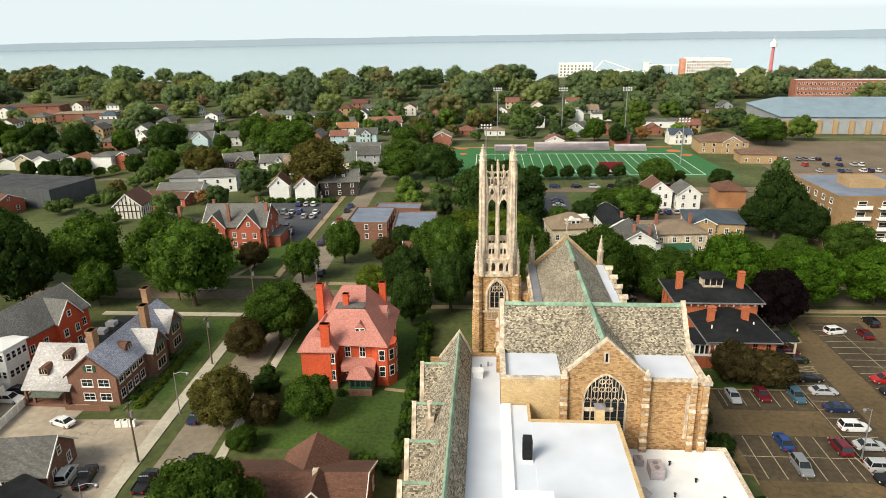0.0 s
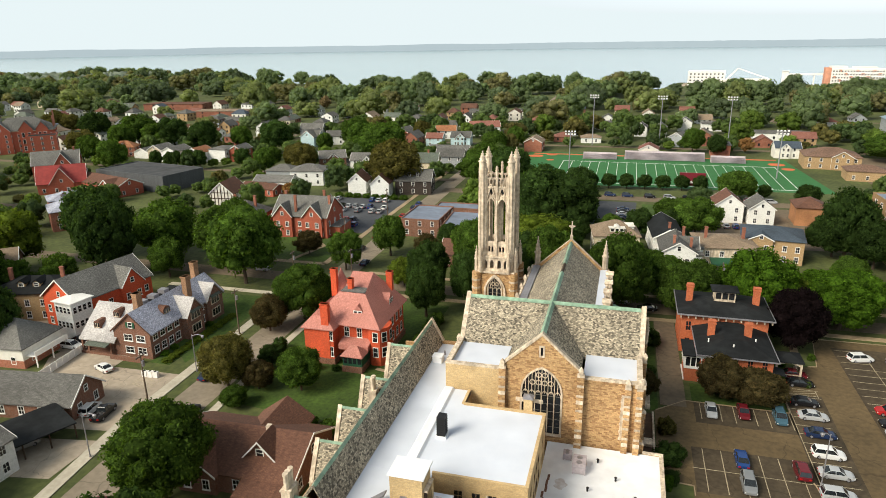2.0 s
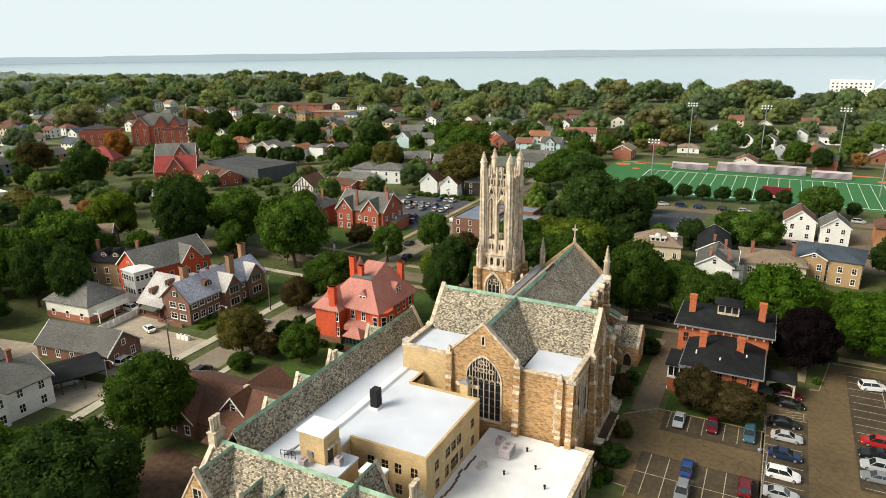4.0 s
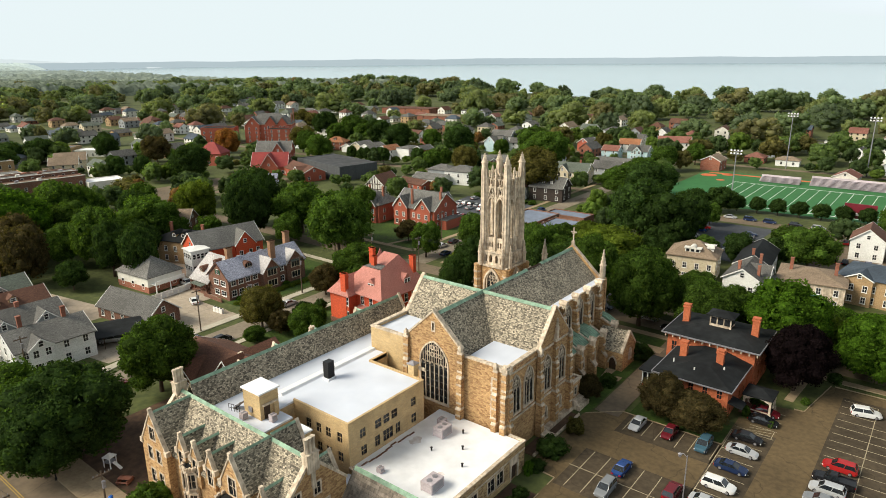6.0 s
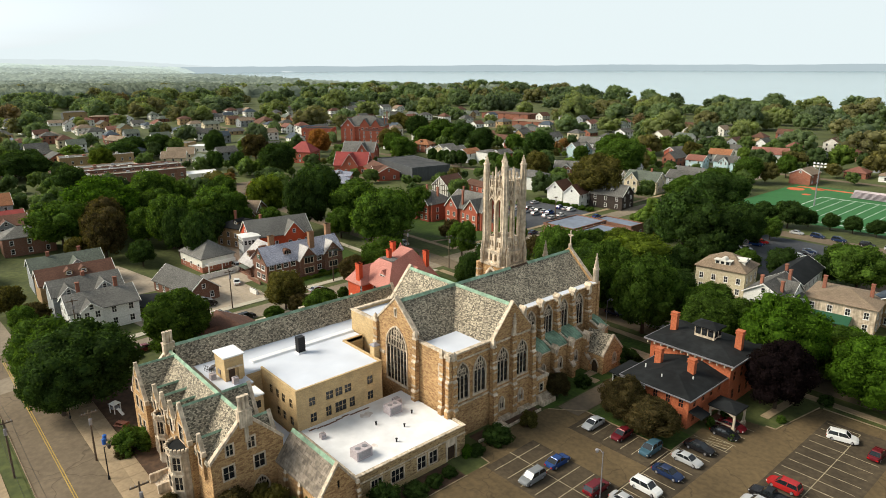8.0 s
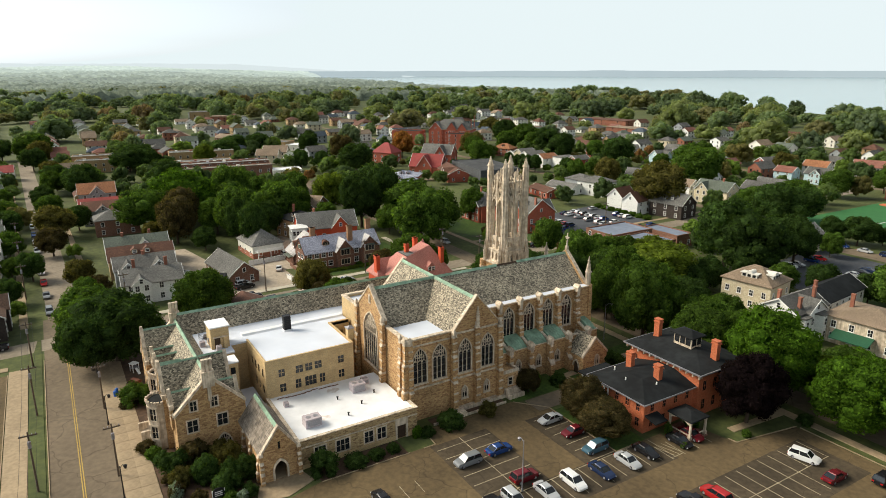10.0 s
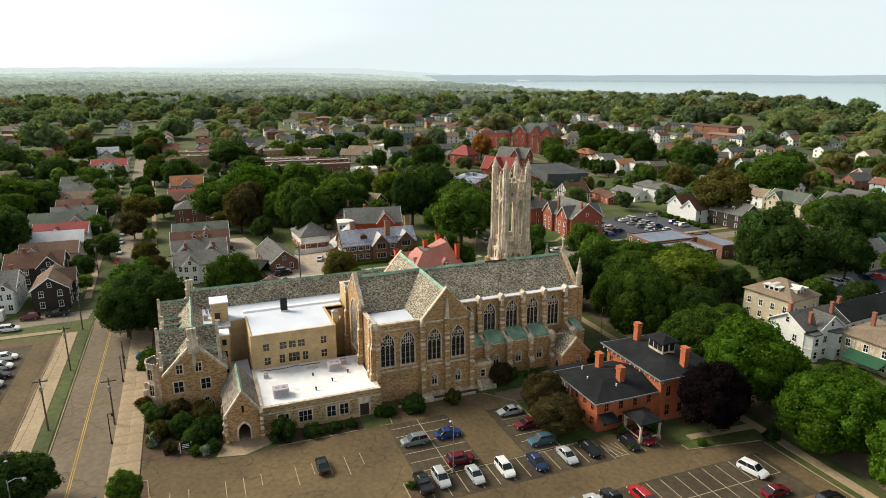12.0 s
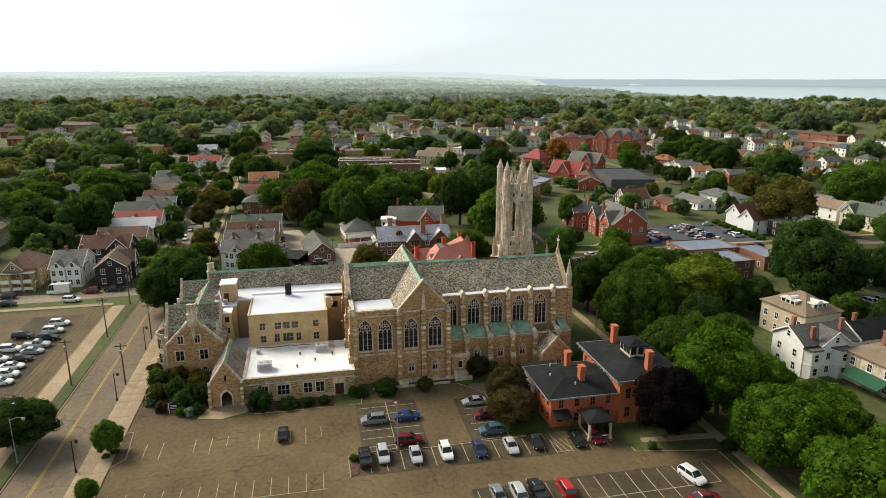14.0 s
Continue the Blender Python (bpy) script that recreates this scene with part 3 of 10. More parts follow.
for y0, y1 in ((89.0, 110.2), (115.3, 128.9)):
    part("ridge_cap", Geo().prism("y", [(NX - 0.42, 20.78), (NX, 21.22), (NX + 0.42, 20.78), (NX, 20.98)], y0, y1), COPPER, church, "green copper ridge cap")
part("bare_ridge", Geo().prism("y", [(NX - 0.3, 20.8), (NX, 21.1), (NX + 0.3, 20.8), (NX, 20.95)], 110.2, 115.3), TIMBER, church, "dark bare ridge where copper is missing")
g = Geo().box(NX - 0.28, 129.1, 21.5, NX + 0.28, 129.65, 22.4).box(NX - 0.11, 129.3, 22.4, NX + 0.11, 129.52, 25.3).box(NX - 0.62, 129.3, 24.2, NX + 0.62, 129.52, 24.45)
g.cyl(NX, 129.4, 24.0, 24.1, 0.35, n=8)
part("finial_cross", g, LIME, church, "pale stone cross")
for x in (9.2, 23.2):
    pinnacle(church, x, 129.4, 15.2, 21.7, 0.62)
for x in (9.2, 23.2):
    part("stair_turret", Geo().cyl(x, 129.6, 0, 15.4, 1.05, 0.85, 8), ASHLAR, church)
for c in (105.2, 110.25, 115.25, 120.2, 125.4):
    buttress(church, "x", 24.0, 1, c, 15.4, 1.25, 1.05, 7.0, False)
    g = Geo().box(23.6, c - 0.36, 15.1, 24.9, c + 0.36, 15.75)       # gabled pier head
    g.prism("x", [(c - 0.5, 15.75), (c + 0.5, 15.75), (c + 0.5, 15.95), (c, 16.55), (c - 0.5, 15.95)], 23.5, 25.1)
    g.box(24.75, c - 0.26, 14.2, 25.0, c + 0.26, 15.1)
    part("pier_head", g, LIME, church, "carved pale stone pier head")
    buttress(church, "x", 8.2, -1, c, 15.2, 0.9, 0.75)

# east aisle with copper lean-to roofs between sloping piers
part("aisle_wall", Geo().wall("x", 27.6, 1, [(102.0, 0), (128.6, 0), (128.6, 7.0), (102.0, 7.0)], [arch(c, 2.4, 1.05, 2.3) for c in BAYS[1:4]], 0.5), ASHLAR, church)
part("aisle_wall", Geo().box(24.1, 128.0, 0, 27.1, 128.6, 7.4), ASHLAR, church)
for c in BAYS[1:4]:
    gothic_window(church, "x", 27.6, 1, c, 2.4, 1.05, 2.3, 2)
for c in BAYS[:4] + [127.2]:
    w = 1.9 if c < 125 else 0.9
    g = Geo().prism("y", [(24.05, 8.75), (25.9, 8.3), (27.75, 7.25), (27.75, 7.05), (24.05, 7.6)], c - w, c + w)
    lean = part("aisle_roof", g, COPPER, church, "green copper lean-to roof with standing seams")
    for k in np.arange(c - w, c + w + 0.01, 0.63):
        part("seam", Geo().prism("y", [(24.05, 8.82), (25.9, 8.37), (27.78, 7.32), (27.78, 7.2), (24.05, 8.6)], k - 0.03, k + 0.03), COPPER, lean)
part("aisle_coping", Geo().box(27.3, 102.0, 6.95, 27.85, 128.6, 7.12), LIME, church)
for c in (105.2, 110.25, 115.25, 120.2, 125.4):
    g = Geo().prism("y", [(24, 0), (28.7, 0), (28.7, 6.6), (27.5, 7.3), (24, 8.7)], c - 0.45, c + 0.45)
    g.prism("y", [(28.85, 6.5), (27.6, 7.45), (24, 8.95), (24, 8.7), (27.5, 7.25), (28.85, 6.2)], c - 0.3, c + 0.3, 1)
    g.box(27.75, c - 0.5, 6.7, 28.75, c + 0.5, 7.55, 1)
    g.prism("x", [(c - 0.62, 7.55), (c + 0.62, 7.55), (c + 0.62, 7.75), (c, 8.45), (c - 0.62, 7.75)], 27.6, 28.95, 1)
    for z in (1.6, 4.9):
        g.box(28.5, c - 0.48, z, 28.76, c + 0.48, z + 0.4, 1)
    g.prism("y", [(28.4, 0), (29.3, 0), (29.3, 2.6), (28.4, 3.6)], c - 0.5, c + 0.5)
    g.prism("y", [(28.3, 3.9), (29.4, 2.8), (29.4, 2.4), (28.3, 3.5)], c - 0.55, c + 0.55, 1)
    part("buttress", g, [ASHLAR, LIME], church)
g = Geo().box(27.4, 101.4, 0, 31.0, 105.0, 4.6)
part("link_wall", g, ASHLAR, church)
part("link_coping", Geo().wall("x", 31.15, 1, [(101.2, 4.6), (105.2, 4.6), (105.2, 5.1), (101.2, 5.1)], (), 0.5).box(27.4, 104.7, 4.6, 30.65, 105.2, 5.1), LIME, church)
plain_window(church, "x", 31.0, 1, 103.2, 2.2, 0.8, 1.4, LIME, 0)
g = Geo().box(30.4, 90.4, 0, 33.0, 92.2, 0.5).box(30.4, 92.2, 0, 31.6, 101.8, 0.6).box(30.4, 101.8, 0, 32.8, 105.4, 0.9).box(30.4, 101.8, 0.9, 32.0, 105.2, 1.6)
part("plinth", g, LIME, church)
# side porch
g = Geo().wall("x", 32.4, 1, [(120.5, 0), (126.9, 0), (126.9, 4.2), (123.7, 7.7), (120.5, 4.2)], [arch(124.2, 1.8, 0.9, 2.0)], 0.5)
g.wall("y", 120.5, -1, [(27.7, 0), (31.9, 0), (31.9, 4.2), (27.7, 4.2)], [arch(30.4, 0, 1.5, 2.7)], 0.5).box(27.7, 126.4, 0, 31.9, 126.9, 4.2)
part("porch_wall", g, ASHLAR, church)
gothic_window(church, "x", 32.4, 1, 124.2, 1.8, 0.9, 2.0, 2)
part("porch_roof", Geo().prism("x", gable(123.7, 3.2, 4.2, 7.6, 0.25, 0.1), 26.5, 31.95), SLATE, church)
part("porch_coping", Geo().prism("x", coping(123.7, 3.2, 4.2, 7.6, 0.3, 0.2), 31.93, 32.5), LIME, church)
part("door", Geo().prism("y", arch(30.4, 0, 1.5, 2.7), 120.7, 120.8), TIMBER, church, "dark pointed wooden door")
a, b = arch(30.4, 0, 2.0, 3.0), arch(30.4, 0, 1.5, 2.7)
part("door_surround", Geo().prism("y", [*a[1:8], *b[1:8][::-1]], 120.3, 120.6).prism("y", [*a[7:-1], *b[7:-1][::-1]], 120.3, 120.6), LIME, church)

# transept
g = Geo().wall("x", 30.5, 1, [(90.5, 0), (100.9, 0), (100.9, 15.3), (TY + 0.3, 21.3), (90.5, 15.3)],
               [arch(c, 7.3, 2.6, 6.3) for c in (93.15, 98.05)] + [arch(c, 2.1, 1.0, 2.2) for c in (93.2, 98.0)], 0.7)
part("transept_wall", g, ASHLAR, church)
for c in (93.15, 98.05):
    gothic_window(church, "x", 30.5, 1, c, 7.3, 2.6, 6.3)
    gothic_window(church, "x", 30.5, 1, c, 2.1, 1.0, 2.2, 2)
g = Geo().wall("x", 2.0, -1, [(90.5, 0), (100.9, 0), (100.9, 15.3), (TY + 0.3, 21.3), (90.5, 15.3)], [arch(95.7, 6.5, 4.2, 8.5)], 0.7)
part("transept_wall", g, ASHLAR, church)
gothic_window(church, "x", 2.0, -1, 95.7, 6.5, 4.2, 8.5, 5)
part("transept_wall", Geo().box(24.0, 100.2, 0, 29.8, 100.9, 15.3).box(2.7, 100.2, 0, 8.2, 100.9, 15.3), ASHLAR, church)
part("transept_roof", Geo().prism("x", gable(TY, 5.6, 14.6, 21.0, 0.3), 2.6, 29.9), SLATE, church, "mottled grey stone-slate roof")
for x in (1.95, 29.85):
    part("gable_coping", Geo().prism("x", coping(TY + 0.3, 5.2, 15.3, 21.35, 0.2, 0.12), x, x + 0.72), LIME, church)
part("ridge_cap", Geo().prism("x", [(TY - 0.45, 20.75), (TY, 21.2), (TY + 0.45, 20.75), (TY, 20.98)], 2.7, 29.8), COPPER, church, "green copper ridge cap")
for c in (90.7, 95.6, 100.7):
    buttress(church, "x", 30.5, 1, c, 14.9 if c != 95.6 else 15.8, 1.05, 0.95)
    buttress(church, "x", 2.0, -1, c, 14.9, 1.05, 0.95)
for z in (6.15, 14.9):
    part("string_course", Geo().box(30.45, 91.2, z, 30.68, 95.1, z + 0.3), LIME, church)
    part("string_course", Geo().box(30.45, 96.1, z, 30.68, 100.2, z + 0.3), LIME, church)
pinnacle(church, 30.9, 95.6, 15.8, 19.5, 0.32)

# chancel: tall gabled middle and flat-roofed flanks
CS = 81.2
g = Geo().wall("y", CS, -1, [(10.9, 0), (21.7, 0), (21.7, 16.7), (16.3, 21.7), (10.9, 16.7)], [arch(16.4, 6.0, 5.6, 10.4, 6, 0.72)] + [rect(16.3, 18.4, 0.35, 1.3)], 0.8)
part("chancel_wall", g, ASHLAR, church, "warm tan ashlar gable wall")
gothic_window(church, "y", CS, -1, 16.4, 6.0, 5.6, 10.4, 6, 0.72)
part("louvre", Geo().box(16.12, CS + 0.2, 18.4, 16.48, CS + 0.3, 19.7), DARK_METAL, church)
g = Geo().wall("y", CS - 0.08, -1, rect(16.3, 18.2, 0.8, 1.8), [rect(16.3, 18.4, 0.35, 1.3)], 0.3)
part("louvre_surround", g, LIME, church)
part("gable_coping", Geo().prism("y", coping(16.3, 5.4, 16.7, 21.7, 0.24, 0.14), CS - 0.12, CS + 0.75), LIME, church)
part("chancel_roof", Geo().prism("y", gable(NX, 5.6, 14.8, 21.0, 0.3), CS + 0.7, TY), SLATE, church, "mottled grey stone-slate roof")
part("ridge_cap", Geo().prism("y", [(NX - 0.45, 20.75), (NX, 21.24), (NX + 0.45, 20.75), (NX, 20.98)], CS + 0.7, 89.0), COPPER, church)
for x0, x1, mat in ((2.0, 10.9, BUFF), (21.7, 30.2, ASHLAR)):
    g = Geo().wall("y", CS + 0.25, -1, [(x0, 0), (x1, 0), (x1, 15.4), (x0, 15.4)], (), 0.6)
    part("flank_wall", g, mat, church)
    part("flat_roof", Geo().box(x0 + 0.4, CS + 0.8, 14.6, x1 - 0.4, 90.6, 14.95), MEMBRANE, church, "white flat roof")
g = Geo().wall("x", 30.197, 1, [(CS + 0.86, 0), (90.45, 0), (90.45, 15.4), (CS + 0.86, 15.4)], [arch(c, 7.2, 2.6, 6.4) for c in (84.0, 87.95)], 0.6)
part("flank_wall", g, ASHLAR, church)
for c in (84.0, 87.95):
    gothic_window(church, "x", 30.2, 1, c, 7.2, 2.6, 6.4)
part("flank_wall", Geo().wall("x", 2.003, -1, [(CS + 0.86, 0), (90.45, 0), (90.45, 15.4), (CS + 0.86, 15.4)], (), 0.6), BUFF, church)
g = Geo().box(21.7, CS + 0.15, 15.4, 30.3, CS + 0.95, 15.65).box(29.5, CS + 0.95, 15.4, 30.3, 90.4, 15.65)
part("parapet_coping", g, LIME, church)
part("parapet_coping", Geo().box(1.9, CS + 0.15, 15.4, 10.9, CS + 0.95, 15.65).box(1.9, CS + 0.95, 15.4, 2.7, 90.4, 15.65), LIME, church)
part("string_course", Geo().box(30.15, 82.2, 6.1, 30.38, 90.2, 6.4), LIME, church)
part("string_course", Geo().box(30.15, 82.2, 14.2, 30.35, 90.2, 14.45), LIME, church)
for x, h in ((10.7, 16.4), (21.9, 16.4)):
    buttress(church, "y", CS, -1, x, h, 1.0, 1.0)
for x in (28.4, 30.0):
    buttress(church, "y", CS + 0.25, -1, x, 15.2, 0.9, 0.85)
buttress(church, "x", 30.2, 1, 82.0, 15.2, 0.9, 0.85)
g = Geo().box(27.6, CS - 0.1, 6.6, 28.15, CS + 0.3, 13.6)
for k in range(6):
    g.box(27.5, CS - 0.16, 6.6 + 1.2 * k, 28.25, CS + 0.3, 6.75 + 1.2 * k)
part("stone_panel", g, LIME, church)
g = Geo().box(29.3, CS - 0.4, 15.2, 30.7, CS + 0.9, 15.75).box(29.55, CS - 0.2, 15.75, 30.45, CS + 0.65, 16.1)
part("corner_cap", g, LIME, church)

# bell tower
TX, TYY = 1.9, 123.3
g = Geo()
H0 = 3.7
for ax, at, out in (("y", TYY - H0, -1), ("y", TYY + H0, 1), ("x", TX - H0, -1), ("x", TX + H0, 1)):
    c = TX if ax == "y" else TYY
    k = H0 if ax == "y" else H0 - 0.6
    g.wall(ax, at, out, [(c - k, 0), (c + k, 0), (c + k, 16.4), (c - k, 16.4)], [arch(c, 9.6, 2.6, 5.6)], 0.6)
part("tower_base", g, ASHLAR, church)
for ax, at, out in (("y", TYY - H0, -1), ("y", TYY + H0, 1), ("x", TX - H0, -1), ("x", TX + H0, 1)):
    gothic_window(church, ax, at, out, TX if ax == "y" else TYY, 9.6, 2.6, 5.6)
for ax, at, out in (("y", TYY - H0, -1), ("y", TYY + H0, 1), ("x", TX - H0, -1), ("x", TX + H0, 1)):
    c = TX if ax == "y" else TYY
    a, b = arch(c, 9.0, 4.5, 7.0, 7), arch(c, 9.0, 3.7, 6.45, 7)
    g, near, far = Geo(), at + out * 0.32, at - out * 0.05
    for k in range(1, len(a) - 2):                            # deep pale arch over the base window
        g.prism(ax, [a[k], a[k + 1], b[k + 1], b[k]], near, far)
    g.prism(ax, [a[0], a[1], b[1], b[0]], near, far).prism(ax, [a[-2], a[-1], b[-1], b[-2]], near, far)
    part("arch_surround", g, LIME, church, "pale stone arch round the base window")
    g = Geo()
    for k in range(6):                                        # blind panels below the sill
        u = c - 1.75 + 0.7 * k
        g.prism(ax, rect(u, 7.2, 0.16, 1.5), at + out * 0.16, far)
    g.prism(ax, rect(c, 8.65, 4.0, 0.22), at + out * 0.22, far).prism(ax, rect(c, 7.0, 4.0, 0.22), at + out * 0.22, far)
    part("blind_panel", g, LIME, church)
g = Geo().box(TX - 4.0, TYY - 4.0, 16.2, TX + 4.0, TYY + 4.0, 16.65).box(TX - 3.9, TYY - 3.9, 8.6, TX + 3.9, TYY - 3.65, 9.0)
g.box(TX - 3.55, TYY - 3.55, 19.4, TX + 3.55, TYY + 3.55, 19.65)
part("tower_string_course", g, LIME, church)
g = Geo()
H1 = 3.35
for ax, at, out in (("y", TYY - H1, -1), ("y", TYY + H1, 1), ("x", TX - H1, -1), ("x", TX + H1, 1)):
    c = TX if ax == "y" else TYY
    k = H1 if ax == "y" else H1 - 0.5
    g.wall(ax, at, out, [(c - k, 16.6), (c + k, 16.6), (c + k, 19.4), (c - k, 19.4)], [arch(c + d, 17.1, 0.75, 1.8, 4) for d in (-2.1, -0.75, 0.75, 2.1)], 0.5)
part("tower_gallery", g, LIME, church)
g = Geo()
H2 = 2.75
for ax, at, out in (("y", TYY - H2, -1), ("y", TYY + H2, 1), ("x", TX - H2, -1), ("x", TX + H2, 1)):
    c = TX if ax == "y" else TYY
    k = H2 if ax == "y" else H2 - 0.55
    hl = [arch(c + d, 22.6, 1.4, 8.8) for d in (-1.1, 1.1)] + [arch(c + d + e, 20.4, 0.42, 1.3, 3) for d in (-1.1, 1.1) for e in (-0.32, 0.32)]
    hl += [arch(c + d, 33.95, 0.5, 1.45, 3) for d in (-1.75, -1.1, -0.45, 0.45, 1.1, 1.75)]
    for d in (-1.1, 1.1):
        hl += [[(c + d, 32.1), (c + d + 0.5, 32.8), (c + d, 33.5), (c + d - 0.5, 32.8)]]
    g.wall(ax, at, out, [(c - k, 19.4), (c + k, 19.4), (c + k, 35.6), (c - k, 35.6)], hl, 0.55)
part("belfry", g, LIME, church, "pale limestone belfry with tall open lancets")
g = Geo()
for ax in "xy":
    for s in (-1, 1):
        for d in (-1.1, 0, 1.1, -1.98, 1.98):
            r = 0.12 if d else 0.2
            x, y = (TX + d, TYY + s * (H2 + 0.1)) if ax == "y" else (TX + s * (H2 + 0.1), TYY + d)
            if abs(d) != 1.1:
                g.box(x - r, y - r, 19.6, x + r, y + r, 35.8)
for s in (-1, 1):
    for d in (-1.1, 1.1):                                   # hood moulds over the lancets
        a, b = arch(TX + d, 29.6, 1.8, 2.3), arch(TX + d, 29.6, 1.42, 1.85)
        for k in range(1, len(a) - 2):
            y = TYY + s * (H2 + 0.08)
            g.prism("y", [a[k], a[k + 1], b[k + 1], b[k]], y - 0.12, y + 0.12)
            g.prism("x", [(a[k][0] - TX + TYY, a[k][1]), (a[k + 1][0] - TX + TYY, a[k + 1][1]), (b[k + 1][0] - TX + TYY, b[k + 1][1]), (b[k][0] - TX + TYY, b[k][1])],
                    TX + s * (H2 + 0.08) - 0.12, TX + s * (H2 + 0.08) + 0.12)
for s in (-1, 1):                                          # steep crocketed gablets above the lancets
    for d in (-1.1, 1.1):
        for e in (-1, 1):
            lo, hi = (e * 0.95, 30.9), (0.0, 34.2)
            for k in range(6):
                t0, t1 = k / 6, (k + 1) / 6
                p, q = (d + lo[0] * (1 - t0), lo[1] + (hi[1] - lo[1]) * t0), (d + lo[0] * (1 - t1), lo[1] + (hi[1] - lo[1]) * t1)
                o = s * (H2 + 0.14)
                g.tube([(TX + p[0], TYY + o, p[1]), (TX + q[0], TYY + o, q[1])], 0.1, 4)
                g.tube([(TX + o, TYY + p[0], p[1]), (TX + o, TYY + q[0], q[1])], 0.1, 4)
                g.box(TX + q[0] + e * 0.1 - 0.09, TYY + o - 0.1, q[1], TX + q[0] + e * 0.1 + 0.09, TYY + o + 0.1, q[1] + 0.2)
                g.box(TX + o - 0.1, TYY + q[0] + e * 0.1 - 0.09, q[1], TX + o + 0.1, TYY + q[0] + e * 0.1 + 0.09, q[1] + 0.2)
g.box(TX - H2 - 0.15, TYY - H2 - 0.15, 33.6, TX + H2 + 0.15, TYY - H2 + 0.1, 33.8).box(TX - H2 - 0.15, TYY + H2 - 0.1, 33.6, TX + H2 + 0.15, TYY + H2 + 0.15, 33.8)
g.box(TX - H2 - 0.15, TYY - H2, 33.6, TX - H2 + 0.1, TYY + H2, 33.8).box(TX + H2 - 0.1, TYY - H2, 33.6, TX + H2 + 0.15, TYY + H2, 33.8)
part("belfry_rib", g, LIME, church)
for z in (19.5, 31.9):
    part("belfry_floor", Geo().box(TX - 2.3, TYY - 2.3, z, TX + 2.3, TYY + 2.3, z + 0.3), DARK_METAL, church)
for sx in (-1, 1):
    for sy in (-1, 1):
        x, y = TX + sx * 2.85, TYY + sy * 2.85
        g = Geo().cyl(x, y, 16.5, 37.4, 0.8, 0.66, 8, turn=math.pi / 8)
        for k in range(8):
            a = math.pi / 8 + k * math.pi / 4
            g.tube([(x + 0.8 * math.cos(a), y + 0.8 * math.sin(a), 20.0), (x + 0.68 * math.cos(a), y + 0.68 * math.sin(a), 37.6)], 0.09, 4)
        for z in (24.0, 28.0, 32.0, 36.6):
            g.cyl(x, y, z, z + 0.22, 0.84 - (z - 24) * 0.009, n=8, turn=math.pi / 8)
        part("corner_turret", g, LIME, church)
        pinnacle(church, x, y, 37.0, 40.9, 0.68)
        for ox, oy in ((1.15, 0), (0, 1.15)):               # lower pinnacles clustered round the turret foot
            pinnacle(church, x + sx * ox, y + sy * oy, 16.4, 21.6, 0.42)
        g = Geo().cyl(TX + sx * 3.9, TYY + sy * 3.9, 0, 9.0, 1.05, n=8, turn=math.pi / 8).cyl(TX + sx * 3.8, TYY + sy * 3.8, 9.0, 16.4, 0.9, n=8, turn=math.pi / 8)
        for k in range(9):
            g.cyl(TX + sx * 3.82, TYY + sy * 3.82, 1.0 + k * 1.7, 1.4 + k * 1.7, 1.08 if k < 5 else 0.96, n=8, m=1, turn=math.pi / 8)
        part("corner_buttress", g, [ASHLAR, LIME], church)
for d in (-1.1, 1.1, 0):
    for s in (-1, 1):
        pinnacle(church, TX + d, TYY + s * H2, 35.5, 38.0 if d == 0 else 37.0, 0.26 if d == 0 else 0.17)
        pinnacle(church, TX + s * H2, TYY + d, 35.5, 38.0 if d == 0 else 37.0, 0.26 if d == 0 else 0.17)
g = Geo().wall("y", 119.8, -1, [(5.9, 0), (8.2, 0), (8.2, 13.2), (5.9, 12.2)], [arch(7.0, 8.4, 1.5, 3.0)], 0.5).wall("y", 126.5, 1, [(5.9, 0), (8.2, 0), (8.2, 13.2), (5.9, 12.2)], (), 0.5)
part("link_wall", g, ASHLAR, church)
part("link_coping", Geo().box(5.8, 119.7, 12.4, 8.2, 126.6, 12.7), LIME, church)

# sunken area with a pale kerb along the transept foot
part("area_kerb", Geo().box(33.1, 85.0, 0, 33.4, 100.6, 0.4), LIME, church)
part("area_floor", Geo().box(30.9, 85.0, 0.0, 33.1, 100.6, 0.05), SOIL, church)


# ---- parish hall: upper block, lower hall, corridor ----
hall = thing("parish_hall", 0, 0, 0, 0, "tan stone parish hall with white flat roofs beside the church", "building")
BX, BY0, BY1, BZ = 17.6, 60.6, 77.0, 11.7
UP = [(63.4, 8.4, 1.1, 1.4), (66.6, 8.4, 1.3, 1.4), (68.35, 8.4, 1.3, 1.4), (70.1, 8.4, 1.3, 1.4), (74.5, 8.4, 1.1, 1.4),
      (63.5, 5.5, 1.1, 1.5), (66.3, 5.5, 1.0, 1.7), (68.6, 5.5, 2.1, 1.8), (70.8, 5.5, 1.0, 1.7), (74.5, 5.5, 1.1, 1.5)]
g = Geo().wall("x", BX, 1, [(BY0, 0), (BY1, 0), (BY1, BZ), (BY0, BZ)], [rect(c, z, w, h) for c, z, w, h in UP], 0.4)
SOUTHW = [(9.2, 8.3), (11.4, 8.3), (13.4, 8.3), (15.8, 8.3), (11.4, 5.2), (13.4, 5.2), (15.8, 5.2)]
g.wall("y", BY0, -1, [(6.0, 0), (BX - 0.4, 0), (BX - 0.4, BZ), (6.0, BZ)], [rect(c, z, 1.0, 1.5) for c, z in SOUTHW], 0.4)
g.wall("y", BY1, 1, [(6.0, 0), (BX - 0.4, 0), (BX - 0.4, BZ), (6.0, BZ)], [rect(c, z, 1.0, 1.5) for c, z in SOUTHW[1:4]], 0.4)
